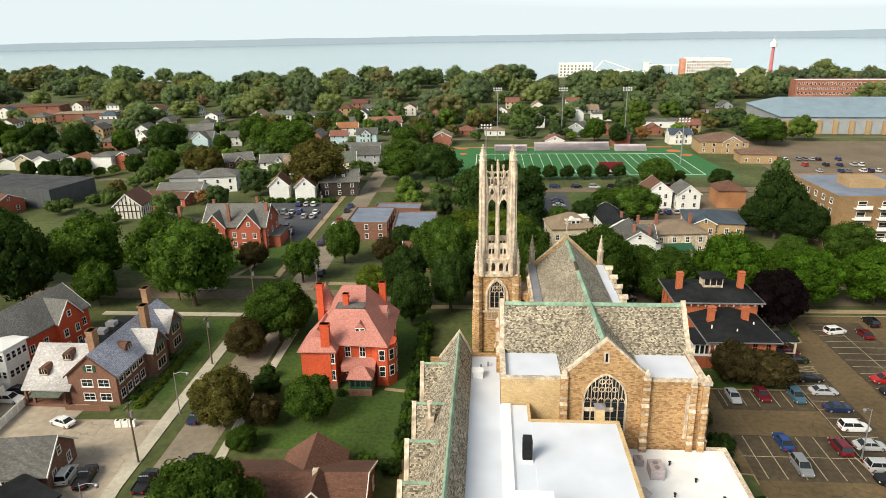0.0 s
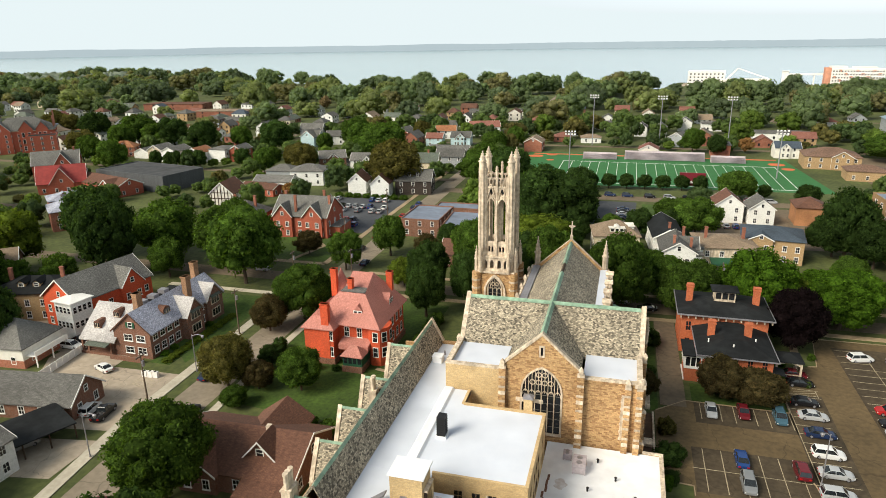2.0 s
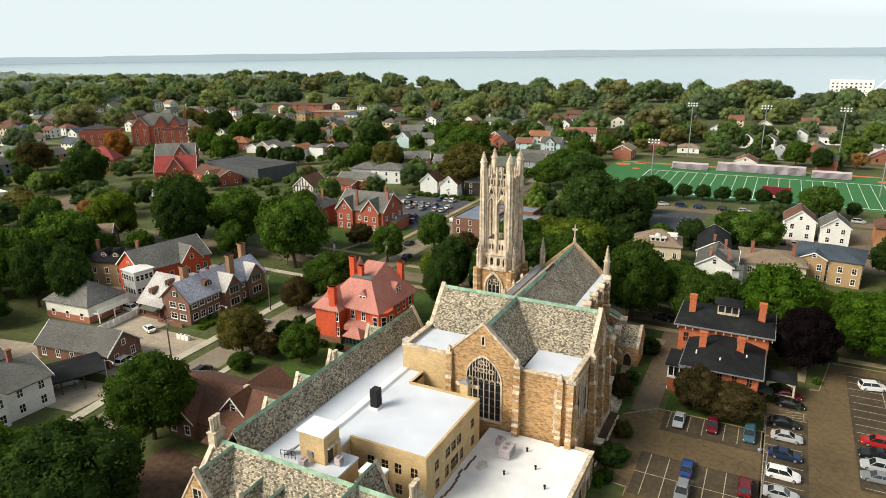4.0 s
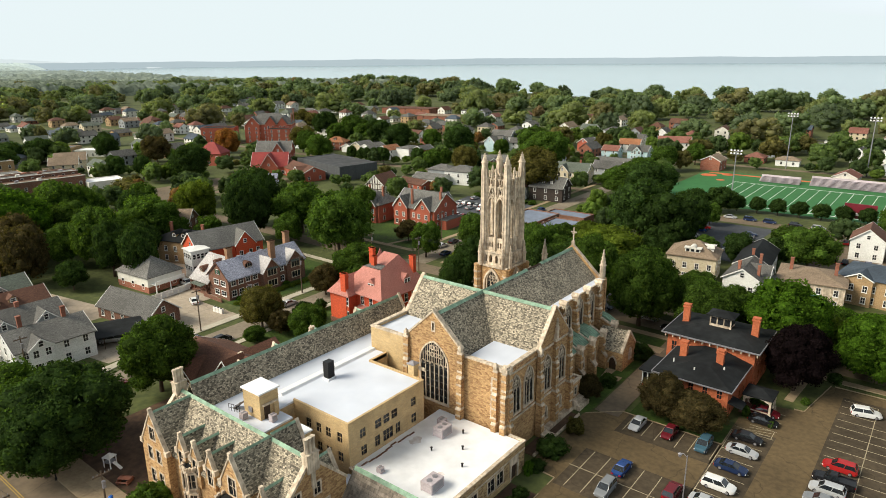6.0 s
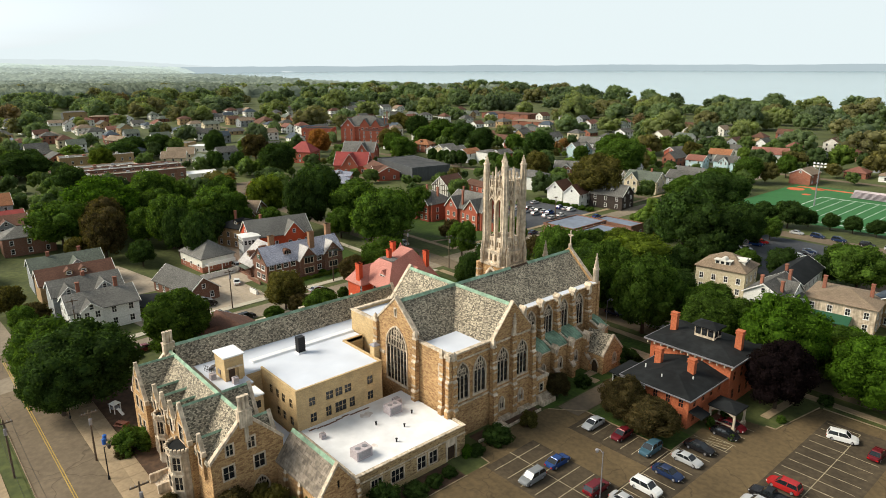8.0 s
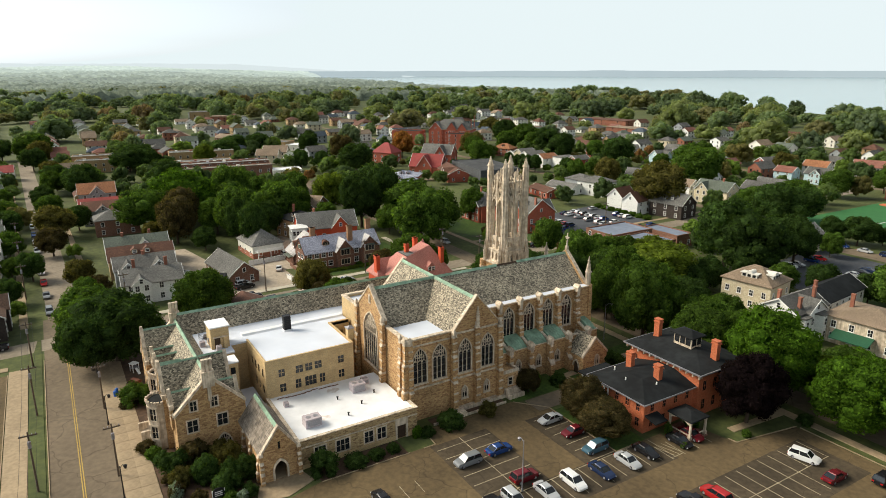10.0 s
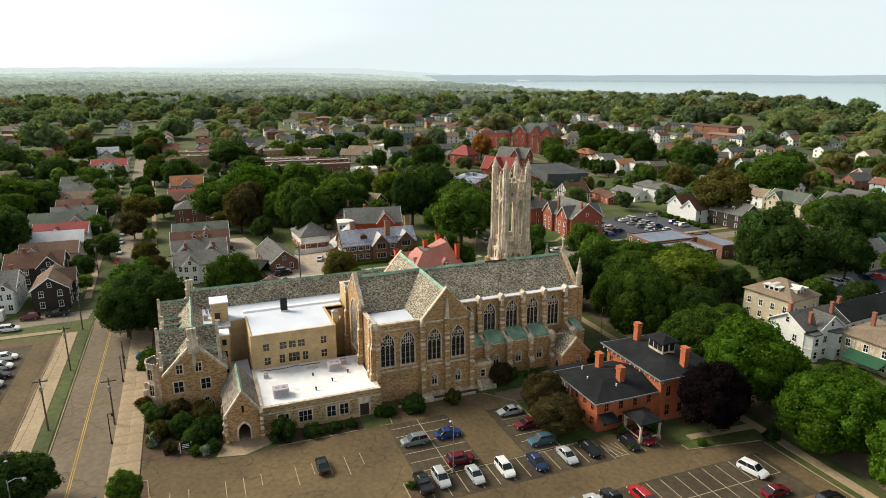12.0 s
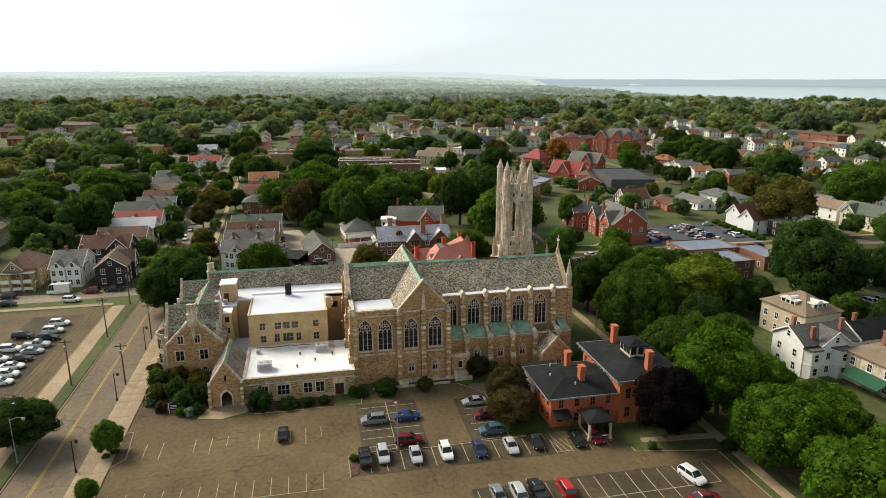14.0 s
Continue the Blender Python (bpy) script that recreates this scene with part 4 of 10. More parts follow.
g.wall("x", 6.0, 1, [(BY1, 0), (CS, 0), (CS, BZ), (BY1, BZ)], [rect(79, 8.2, 1.4, 1.5)], 0.4)
part("block_wall", g, BUFF, hall, "buff brick walls")
for c, z, w, h in UP:
    plain_window(hall, "x", BX - 0.1, 1, c, z, w, h, BUFF, 2 if w > 2 else 1)
for c, z in SOUTHW:
    plain_window(hall, "y", BY0 + 0.1, -1, c, z, 1.0, 1.5, BUFF)
for c, z in SOUTHW[1:4]:
    plain_window(hall, "y", BY1 - 0.1, 1, c, z, 1.0, 1.5, LIME)
part("block_roof", Geo().box(6.0, BY0 + 0.25, BZ - 0.35, BX - 0.25, BY1 - 0.25, BZ - 0.05), MEMBRANE, hall, "white membrane roof")
part("corridor_wall", Geo().box(-2.7, 53.0, 0, 6.0, 60.6, 11.2).box(6.0, 53.0, 0, 9.4, 57.5, 11.2), BUFF, hall)
part("corridor_roof", Geo().box(-2.6, 51.8, 11.2, 6.0, 60.6, 11.48).box(6.0, 51.8, 11.2, 9.5, 57.6, 11.48), MEMBRANE, hall, "pale grey membrane roof")
g = Geo().box(-2.7, 60.6, 11.0, 6.0, CS - 0.2, 11.5)
part("corridor_roof", g, MEMBRANE, hall, "pale grey membrane roof")
g = Geo().prism("y", [(1.9, 11.5), (3.6, 11.5), (3.3, 11.85), (2.2, 11.85)], 60.5, CS - 0.3)
part("roof_upstand", g, MEMBRANE_W, hall)
g = Geo().box(BX - 0.3, BY0 - 0.05, BZ - 0.02, BX + 0.06, BY1 + 0.05, BZ + 0.16).box(6.0, BY0 - 0.06, BZ - 0.02, BX - 0.3, BY0 + 0.28, BZ + 0.16).box(6.0, BY1 - 0.28, BZ - 0.02, BX - 0.3, BY1 + 0.06, BZ + 0.16)
part("block_coping", g, BUFF, hall)
LZ = 4.9
LW = [(64.0, 1.8), (67.8, 2.2), (72.4, 1.5), (74.7, 1.5)]
g = Geo().wall("x", 33.7, 1, [(60.4, 0), (81.4, 0), (81.4, LZ), (60.4, LZ)], [rect(c, 1.1, w, 2.0) for c, w in LW] + [rect(78.4, 0.02, 1.7, 2.5)], 0.4)
g.box(BX, 60.4, 0, 33.3, 60.8, LZ).box(31.0, 81.0, 0, 33.3, 81.4, LZ)
part("hall_wall", g, HALL_STONE, hall)
part("hall_plinth", Geo().box(33.703, 60.5, 0, 33.84, 77.25, 0.75).box(33.703, 79.55, 0, 33.84, 81.4, 0.75), BUFF, hall, "pale stone plinth")
part("door_panel", Geo().box(33.703, 77.25, 2.81, 33.78, 79.55, 3.55), LIME, hall)
for c, w in LW:
    plain_window(hall, "x", 33.6, 1, c, 1.1, w, 2.0, LIME, 2 if w > 1.6 else 1)
part("door", Geo().box(33.35, 77.55, 0.02, 33.5, 79.25, 2.5), TIMBER, hall, "dark double door")
part("door_surround", Geo().box(33.65, 77.25, 0, 33.85, 77.55, 2.8).box(33.65, 79.25, 0, 33.85, 79.55, 2.8).box(33.65, 77.55, 2.5, 33.85, 79.25, 2.8), LIME, hall)
part("hall_roof", Geo().box(BX, 60.8, LZ - 0.5, 33.3, 81.0, LZ - 0.12), MEMBRANE_W, hall, "bright white membrane roof")
g = Geo().box(33.25, 60.3, LZ, 33.82, 81.5, LZ + 0.14).box(BX, 60.3, LZ, 33.25, 60.85, LZ + 0.14).box(31.0, 80.95, LZ, 33.25, 81.5, LZ + 0.14).box(33.65, 60.4, 3.6, 33.8, 81.4, 3.8)
part("hall_coping", g, LIME, hall)
part("flue", Geo().box(14.5, 76.9, 11.5, 15.7, 78.0, 13.7), BUFF, hall, "buff brick flue")
part("flue_cap", Geo().box(14.35, 76.75, 13.7, 15.85, 78.15, 13.85).pyramid(14.35, 76.75, 15.85, 78.15, 13.85, 14.2), METAL, hall, "grey metal cap")
part("flue_bar", Geo().box(13.2, 78.05, 12.6, 17.0, 78.3, 13.1), LIME, hall)
# rusty seam and stains on the low roof
g = Geo()
for k in range(9):
    x = 18.3 + 0.9 * math.sin(k * 0.7) * 0.35 + (0.5 if k > 5 else 0)
    g.box(x, 62.0 + k * 1.25, LZ - 0.13, x + 0.32, 63.27 + k * 1.25, LZ - 0.09)
part("roof_seam", g, BROWN_BRICK, hall, "rusty brown seam")
for x, y, r in ((20.4, 71.6, 0.8), (28.6, 66.8, 0.7)):
    part("stain_patch", Geo().prism("z", [(x + r * (1 + 0.3 * math.sin(5 * a + x)) * math.cos(a), y + 1.5 * r * math.sin(a)) for a in np.linspace(0, 6.0, 14)], LZ - 0.13, LZ - 0.113), RUSTY, hall, "pinkish stained membrane patch")
# roof plant
pent = part("penthouse", Geo().box(3.0, 54.2, 11.4, 6.8, 57.4, 15.5), BUFF, hall)
part("penthouse_roof", Geo().box(2.8, 54.0, 15.5, 7.05, 57.6, 15.72), MEMBRANE_W, pent)
part("penthouse_door", Geo().box(6.82, 54.8, 11.5, 6.9, 55.8, 13.6), TIMBER, pent, "narrow dark door")
part("door_hood", Geo().box(6.82, 54.5, 13.7, 7.3, 57.0, 13.85), LIME, pent)
part("duct", Geo().box(6.82, 56.3, 11.5, 7.3, 56.9, 13.7), BUFF, pent)
part("wall_vent", Geo().box(4.2, 54.05, 12.2, 5.0, 54.2, 13.0), METAL, pent)
rail = part("railing", Geo().tube([(0.6, 53.2, 12.6), (2.6, 53.6, 12.6)], 0.04, 4), DARK_METAL, hall)
part("rail_bar", Geo().tube([(0.6, 53.2, 12.0), (2.6, 53.6, 12.0)], 0.04, 4), DARK_METAL, rail)
for k in range(5):
    part("rail_post", Geo().tube([(0.6 + 0.5 * k, 53.2 + 0.1 * k, 11.5), (0.6 + 0.5 * k, 53.2 + 0.1 * k, 12.6)], 0.04, 4), DARK_METAL, rail)
part("stair_flight", Geo().prism("y", [(0.4, 11.5), (2.4, 13.0), (2.4, 12.75), (0.75, 11.5)], 53.8, 54.8), METAL, hall)


def roof_unit(x, y, z, w, d, h, name="air_conditioner", mat=None):
    ob = thing(name, x, y, z, 0, "pale grey metal air conditioning unit on flat roof", "air conditioner")
    g = Geo().box(-w / 2, -d / 2, 0.12, w / 2, d / 2, h).box(-w / 2, -d / 2, 0, -w / 2 + 0.15, d / 2, 0.12).box(w / 2 - 0.15, -d / 2, 0, w / 2, d / 2, 0.12)
    part("casing", g, mat or UNIT_GREY, ob)
    part("fan_grille", Geo().cyl(0, -d * 0.22, h, h + 0.06, min(w, d) * 0.22, n=12).cyl(0, d * 0.22, h, h + 0.06, min(w, d) * 0.22, n=12), METAL, ob)
    part("louvre", Geo().box(w / 2, -d * 0.4, 0.3, w / 2 + 0.04, d * 0.4, h - 0.2), METAL, ob)
    return ob


roof_unit(22.6, 75.4, LZ - 0.12, 1.8, 2.5, 1.5)
roof_unit(20.8, 77.6, LZ - 0.12, 1.2, 1.2, 1.0)
roof_unit(29.6, 64.3, LZ - 0.12, 1.9, 2.7, 1.5)
roof_unit(21.6, 62.6, LZ - 0.12, 0.8, 0.8, 0.8)
roof_unit(4.3, 53.1, 11.5, 0.9, 0.9, 1.0)
roof_unit(8.2, 55.2, 11.5, 0.8, 0.9, 1.1)
vent = thing("roof_vent", 5.0, 68.7, 11.5, 0, "black box-shaped chimney vent on the white roof", "vent")
g = Geo().box(-0.55, -0.65, 0.35, 0.55, 0.65, 3.1)
for k in range(7):
    g.box(-0.6, -0.7, 0.5 + k * 0.36, 0.6, 0.7, 0.58 + k * 0.36)
part("vent_box", g, DARK_METAL, vent)
part("curb", Geo().box(-0.7, -0.8, 0, 0.7, 0.8, 0.35), MEMBRANE_W, vent)
for x, y in ((27.5, 74.0), (25.0, 77.5), (24.0, 71.0), (30.0, 70.5)):
    p = thing("roof_pipe", x, y, LZ - 0.12, 0, "small dark vent pipe on the white roof", "pipe")
    part("stack", Geo().cyl(0, 0, 0, 0.5, 0.13).cyl(0, 0, 0.5, 0.58, 0.2), DARK_METAL, p)

# ---- school house along the street, with the long wing ----
school = thing("church_house", 0, 0, 0, 0, "gabled tan stone church house with slate roof and copper ridges", "building")
FY0, FY1, FX0, FX1, FE, FR = 45.0, 55.8, -7.6, 22.0, 8.2, 13.6
FC = 50.4
EW = [(47.8, 8.4, 0.95, 1.6), (51.0, 8.4, 0.95, 1.6), (47.4, 4.8, 1.5, 2.0), (52.0, 4.8, 1.5, 2.0)]
g = Geo().wall("x", FX1, 1, [(FY0, 0), (FY1, 0), (FY1, FE), (FC, FR + 0.1), (FY0, FE)], [rect(*a[:4]) for a in EW] + [arch(c, 1.2, 2.2, 2.2, 5, 0.7) for c in (47.4, 52.0)], 0.5)
g.wall("x", FX0, -1, [(FY0, 0), (FY1, 0), (FY1, FE), (FC, FR + 0.1), (FY0, FE)], (), 0.5)
g.box(FX0 + 0.5, FY0, 0, FX1 - 0.5, FY0 + 0.5, FE).box(FX0 + 0.5, FY1 - 0.5, 0, FX1 - 0.5, FY1, FE)
part("wall", g, ASHLAR, school, "brown random ashlar walls")
for c, z, w, h in EW:
    plain_window(school, "x", FX1 - 0.1, 1, c, z, w, h, LIME, 1)
for c in (47.4, 52.0):
    gothic_window(school, "x", FX1, 1, c, 1.2, 2.2, 2.0, 3)
part("roof", Geo().prism("x", gable(FC, 5.4, FE, FR, 0.3, 0.3), FX0 + 0.45, FX1 - 0.45), SLATE, school, "mottled tan slate roof")
for x in (FX0 - 0.1, FX1 - 0.6):
    part("gable_coping", Geo().prism("x", coping(FC, 5.4, FE, FR + 0.1, 0.35, 0.2), x, x + 0.7), LIME, school)
part("ridge_cap", Geo().prism("x", [(FC - 0.32, FR - 0.2), (FC, FR + 0.2), (FC + 0.32, FR - 0.2), (FC, FR - 0.05)], FX0 + 0.6, FX1 - 0.6), COPPER, school, "green copper ridge cap")


def chimney_cluster(parent, x, y, z0, z1, n=3, along="y", base=None):
    g = Geo()
    s = 0.55
    L = n * s
    dx, dy = (L / 2, 0.45) if along == "x" else (0.45, L / 2)
    g.box(x - dx - 0.1, y - dy - 0.1, z0, x + dx + 0.1, y + dy + 0.1, z1 - 2.2)
    g.box(x - dx - 0.18, y - dy - 0.18, z1 - 2.2, x + dx + 0.18, y + dy + 0.18, z1 - 2.0)
    for k in range(n):
        o = (k - (n - 1) / 2) * s
        cx, cy = (x + o, y) if along == "x" else (x, y + o)
        g.cyl(cx, cy, z1 - 2.0, z1 - 0.3, 0.27, n=8, turn=math.pi / 8).cyl(cx, cy, z1 - 0.3, z1, 0.34, n=8, turn=math.pi / 8)
    return part("chimney", g, LIME, parent, "clustered pale stone chimney stack")


chimney_cluster(school, FX0 + 0.3, FC, 12.0, 16.9)
chimney_cluster(school, FX1 - 0.2, FC, 12.0, 16.6)
part("chimney_shaft", Geo().box(FX1 - 0.1, FC - 0.28, 9.6, FX1 + 0.25, FC + 0.28, 13.2).pyramid(FX1 - 0.1, FC - 0.28, FX1 + 0.25, FC + 0.28, 13.2, 13.5), LIME, school)


def front_gable(parent, c, half, y0, ze, zr, y1, wins, z0=0.0):
    """A gabled bay towards the street; its roof runs back into the main slope."""
    g = Geo().wall("y", y0, -1, [(c - half, z0), (c + half, z0), (c + half, ze), (c, zr), (c - half, ze)], [rect(c + d, z, w, h) for d, z, w, h in wins], 0.45)
    g.box(c - half, y0 + 0.45, z0, c - half + 0.4, y1 - 3, ze).box(c + half - 0.4, y0 + 0.45, z0, c + half, y1 - 3, ze)
    part("gable_wall", g, ASHLAR, parent)
    for d, z, w, h in wins:
        plain_window(parent, "y", y0 + 0.1, -1, c + d, z, w, h, LIME, 1)
    part("gable_roof", Geo().prism("y", gable(c, half, ze, zr - 0.1, 0.25, 0.1), y0 + 0.4, y1), SLATE, parent)
    part("gable_coping", Geo().prism("y", coping(c, half, ze, zr, 0.28, 0.15), y0 - 0.1, y0 + 0.5), LIME, parent)
    g = Geo().prism("y", [(c - 0.22, zr - 0.16), (c, zr + 0.12), (c + 0.22, zr - 0.16), (c, zr - 0.08)], y0 + 0.5, y1)
    part("gable_ridge", g, COPPER, parent)
    part("apex_stone", Geo().box(c - 0.22, y0 - 0.1, zr + 0.2, c + 0.22, y0 + 0.4, zr + 0.65), LIME, parent)
    for s in (-1, 1):
        part("kneeler", Geo().box(c + s * half - 0.35, y0 - 0.15, ze - 0.5, c + s * half + 0.35, y0 + 0.5, ze + 0.25), LIME, parent)


front_gable(school, -4.3, 3.2, 43.9, 8.4, 13.6, 50.3, [(-1.1, 6.0, 1.0, 1.9), (1.1, 6.0, 1.0, 1.9), (0, 9.4, 1.3, 1.9), (-1.1, 2.2, 1.0, 2.0), (1.1, 2.2, 1.0, 2.0)])
for c in (1.7, 5.0, 8.5):
    front_gable(school, c, 1.0, 44.6, 9.6, 11.8, 48.6, [(0, 7.3, 1.0, 2.2)], 5.5)
front_gable(school, 14.2, 2.6, 44.1, 9.6, 14.0, 50.3, [(0, 8.6, 1.4, 2.4)])
front_gable(school, 19.3, 0.95, 44.6, 9.2, 11.2, 48.0, [(0, 6.9, 0.9, 2.0)], 5.0)


def bay_window(parent, c, y0, r, z1, roof=None):
    g = Geo().cyl(c, y0, 0, z1, r, n=8, turn=math.pi / 8)
    part("bay", g, LIME, parent)
    g = Geo().cyl(c, y0, z1 - 0.35, z1, r + 0.15, n=8, turn=math.pi / 8)
    for k in range(8):
        a = k * math.pi / 4
        for d in (-0.6, 0, 0.6):
            x, y = c + r * math.cos(a) - d * math.sin(a), y0 + r * math.sin(a) + d * math.cos(a)
            g.box(x - 0.17, y - 0.17, z1, x + 0.17, y + 0.17, z1 + 0.4)
    part("bay_parapet", g, LIME, parent)
    part("bay_roof", Geo().cyl(c, y0, z1 + 0.01, z1 + 0.06, r - 0.25, n=8, turn=math.pi / 8), BLACK_ROOF, parent)
    for a in (-90, -135, -45):
        ar = radians(a)
        for z in (2.0, 5.2):
            if z + 2.2 < z1:
                m = pose(c + r * 0.94 * math.cos(ar), y0 + r * 0.94 * math.sin(ar), z, 0, 0, a + 90)
                w = plain_window(parent, "y", 0, -1, 0, 0, 1.1, 2.1, LIME, 1)
                w.matrix_basis = m


bay_window(school, 14.4, 43.9, 2.1, 8.2)
bay_window(school, 3.6, 44.9, 1.2, 8.0)
# rear gables towards the flat roofs
for c, half, zr in ((13.9, 2.3, 14.0), (20.0, 1.5, 11.8)):
    g = Geo().wall("y", 55.0, 1, [(c - half, 0), (c + half, 0), (c + half, 9.0), (c, zr), (c - half, 9.0)], (), 0.45)
    part("gable_wall", g, ASHLAR, school)
    part("gable_roof", Geo().prism("y", gable(c, half, 9.0, zr - 0.1, 0.25, 0.1), 50.6, 54.6), SLATE, school)
    part("gable_coping", Geo().prism("y", coping(c, half, 9.0, zr, 0.28, 0.15), 54.55, 55.15), LIME, school)
    part("gable_ridge", Geo().prism("y", [(c - 0.22, zr - 0.16), (c, zr + 0.12), (c + 0.22, zr - 0.16), (c, zr - 0.08)], 50.6, 54.6), COPPER, school)
turret = part("stair_turret", Geo().box(11.2, 55.05, 0, 14.2, 56.9, 11.4), BUFF, school, "narrow buff brick stair turret")
part("turret_roof", Geo().box(11.1, 55.1, 11.4, 14.35, 57.05, 11.62), MEMBRANE_W, turret)
for z in (3.6, 7.0, 9.4):
    part("turret_window", Geo().box(14.2, 55.6, z, 14.24, 56.4, z + 1.2), GLASS, turret)
part("stair_wall", Geo().box(9.4, 56.9, 0, 17.6, 60.3, 3.6), BUFF, school)
part("stair_roof", Geo().box(9.4, 56.9, 3.6, 17.6, 60.3, 3.72), MEMBRANE, school)
part("stair_wall", Geo().box(17.6, 55.8, 0, 23.0, 60.4, 4.0), BUFF, school)
part("stair_roof", Geo().box(17.6, 55.8, 4.0, 23.0, 60.3, 4.12), MEMBRANE, school)
# steps at the street door
g = Geo()
for k in range(7):
    g.box(8.6 - 0.0, 41.0 + 0.36 * k, 0, 11.6, 44.6, 0.17 * (k + 1))
g.box(8.2, 40.6, 0, 8.6, 44.6, 1.6).box(11.6, 40.6, 0, 12.0, 44.6, 1.6)
part("entrance_steps", g, LIME, school)

wing = thing("cloister_wing", 0, 0, 0, 0, "long stone wing with steep slate roof and small gables", "building")
WX, WR = -4.4, 15.5
g = Geo().box(-9.7, 55.8, 0, -9.2, 96.0, 8.0).box(-9.2, 95.5, 0, -2.5, 96.0, 11.0).box(-2.9, 57.0, 0, -2.5, 81.3, 11.0).box(-2.9, 81.3, 0, -2.5, 95.5, 11.4)
part("wall", g, ASHLAR, wing)
part("link_wall", Geo().box(-2.45, 95.4, 0, 2.0, 95.95, 11.9).box(-2.45, 81.1, 0, -2.1, 95.4, 11.0), ASHLAR, wing)
part("link_roof", Geo().box(-2.4, 81.05, 11.0, 1.95, 95.4, 11.46), MEMBRANE, wing, "white membrane roof")
part("roof_hatch", Geo().box(-2.1, 88.2, 11.46, -0.6, 89.6, 12.5).box(-2.2, 88.1, 12.5, -0.5, 89.7, 12.62), MEMBRANE_W, wing, "white boxed roof hatch")
for x, y in ((0.2, 92.2), (-0.9, 91.4)):
    part("vent_pipe", Geo().cyl(x, y, 11.46, 12.2, 0.16, n=8), METAL, wing)
g = Geo().prism("y", [(-9.9, 7.6), (WX, WR), (-2.4, 11.6), (-2.4, 11.3), (WX, WR - 0.35), (-9.9, 7.3)], 50.4, 95.7)
part("roof", g, SLATE, wing, "long mottled slate roof")
part("ridge_cap", Geo().prism("y", [(WX - 0.26, WR - 0.24), (WX, WR + 0.16), (WX + 0.26, WR - 0.28), (WX, WR - 0.1)], 50.6, 95.6), COPPER, wing, "green copper ridge cap")
g = Geo().prism("y", [(-10.0, 7.8), (WX, WR + 0.5), (-2.2, 11.9), (-2.2, 11.0), (-9.2, 7.0), (-10.0, 7.0)], 95.6, 96.2)
part("gable_coping", g, LIME, wing)
for c, zr in ((89.4, 13.4), (78.0, 13.4), (69.6, 13.2), (62.4, 12.6)):
    hf = 2.3
    g = Geo().wall("x", -10.1, -1, [(c - hf, 0), (c + hf, 0), (c + hf, 8.3), (c, zr), (c - hf, 8.3)], [rect(c, 4.6, 1.6, 2.2)], 0.45)
    part("gable_wall", g, ASHLAR, wing)
    part("gable_roof", Geo().prism("x", gable(c, hf, 8.3, zr - 0.1, 0.25, 0.1), -9.7, -5.6), SLATE, wing)
    part("gable_coping", Geo().prism("x", coping(c, hf, 8.3, zr, 0.28, 0.15), -10.2, -9.6), LIME, wing)
    part("gable_ridge", Geo().prism("x", [(c - 0.22, zr - 0.16), (c, zr + 0.12), (c + 0.22, zr - 0.16), (c, zr - 0.08)], -9.6, -5.6), COPPER, wing)
    plain_window(wing, "x", -10.0, -1, c, 4.6, 1.6, 2.2, LIME, 2)
chimney_cluster(wing, -7.6, 76.2, 8.0, 14.6, 2)
for c in (60.0, 67.0, 75.0, 84.0, 94.0):
    buttress(wing, "x", -9.7, -1, c, 7.4, 0.7, 0.7)

# gabled entrance porch on the parking lot
eporch = thing("entrance_porch", 0, 0, 0, 0, "gabled stone entrance porch with an open pointed arch", "porch")
PC, PH, PE, PR = 57.4, 2.9, 4.9, 8.9
g = Geo().wall("x", 34.3, 1, [(PC - PH, 0), (PC + PH, 0), (PC + PH, PE), (PC, PR), (PC - PH, PE)], [arch(PC, 0.02, 1.9, 3.2, 6, 0.85), rect(PC, 5.1, 0.4, 1.3)], 0.5)
g.box(22.0, PC - PH, 0, 33.8, PC - PH + 0.45, PE).box(22.0, PC + PH - 0.45, 0, 33.8, PC + PH, PE)
part("wall", g, ASHLAR, eporch)
part("roof", Geo().prism("x", gable(PC, PH, PE, PR - 0.1, 0.25, 0.15), 22.0, 33.85), WORN_SLAB, eporch, "weathered brown slab roof")
part("gable_coping", Geo().prism("x", coping(PC, PH, PE, PR, 0.3, 0.2), 33.8, 34.42), LIME, eporch)
part("ridge_cap", Geo().prism("x", [(PC - 0.35, PR - 0.4), (PC, PR + 0.12), (PC + 0.35, PR - 0.4), (PC, PR - 0.1)], 22.2, 33.8), COPPER, eporch)
a, b = arch(PC, 0.02, 2.5, 3.6, 6, 0.85), arch(PC, 0.02, 1.9, 3.2, 6, 0.85)
g = Geo()
for k in range(len(a) - 1):
    g.prism("x", [a[k], a[k + 1], b[k + 1], b[k]], 34.2, 34.5)
part("arch_surround", g, LIME, eporch)
part("slit_window", Geo().box(33.95, PC - 0.2, 5.1, 34.05, PC + 0.2, 6.4), GLASS, eporch)
part("floor", Geo().box(26, PC - 2.4, 0.02, 34.2, PC + 2.4, 0.14), CONCRETE, eporch)
part("inner_wall", Geo().box(28.5, PC - 2.4, 0.14, 28.9, PC + 2.4, 4.8), ASHLAR, eporch)
part("inner_door", Geo().prism("x", arch(PC, 0.14, 1.6, 2.6), 28.9, 29.0), TIMBER, eporch)
for c in (PC - PH, PC + PH):
    buttress(eporch, "x", 34.3, 1, c, 5.2, 0.7, 0.6, cap=False)
for x in (25.0, 29.0, 33.4):
    buttress(eporch, "y", PC - PH, -1, x, 4.6, 0.6, 0.6, cap=False)


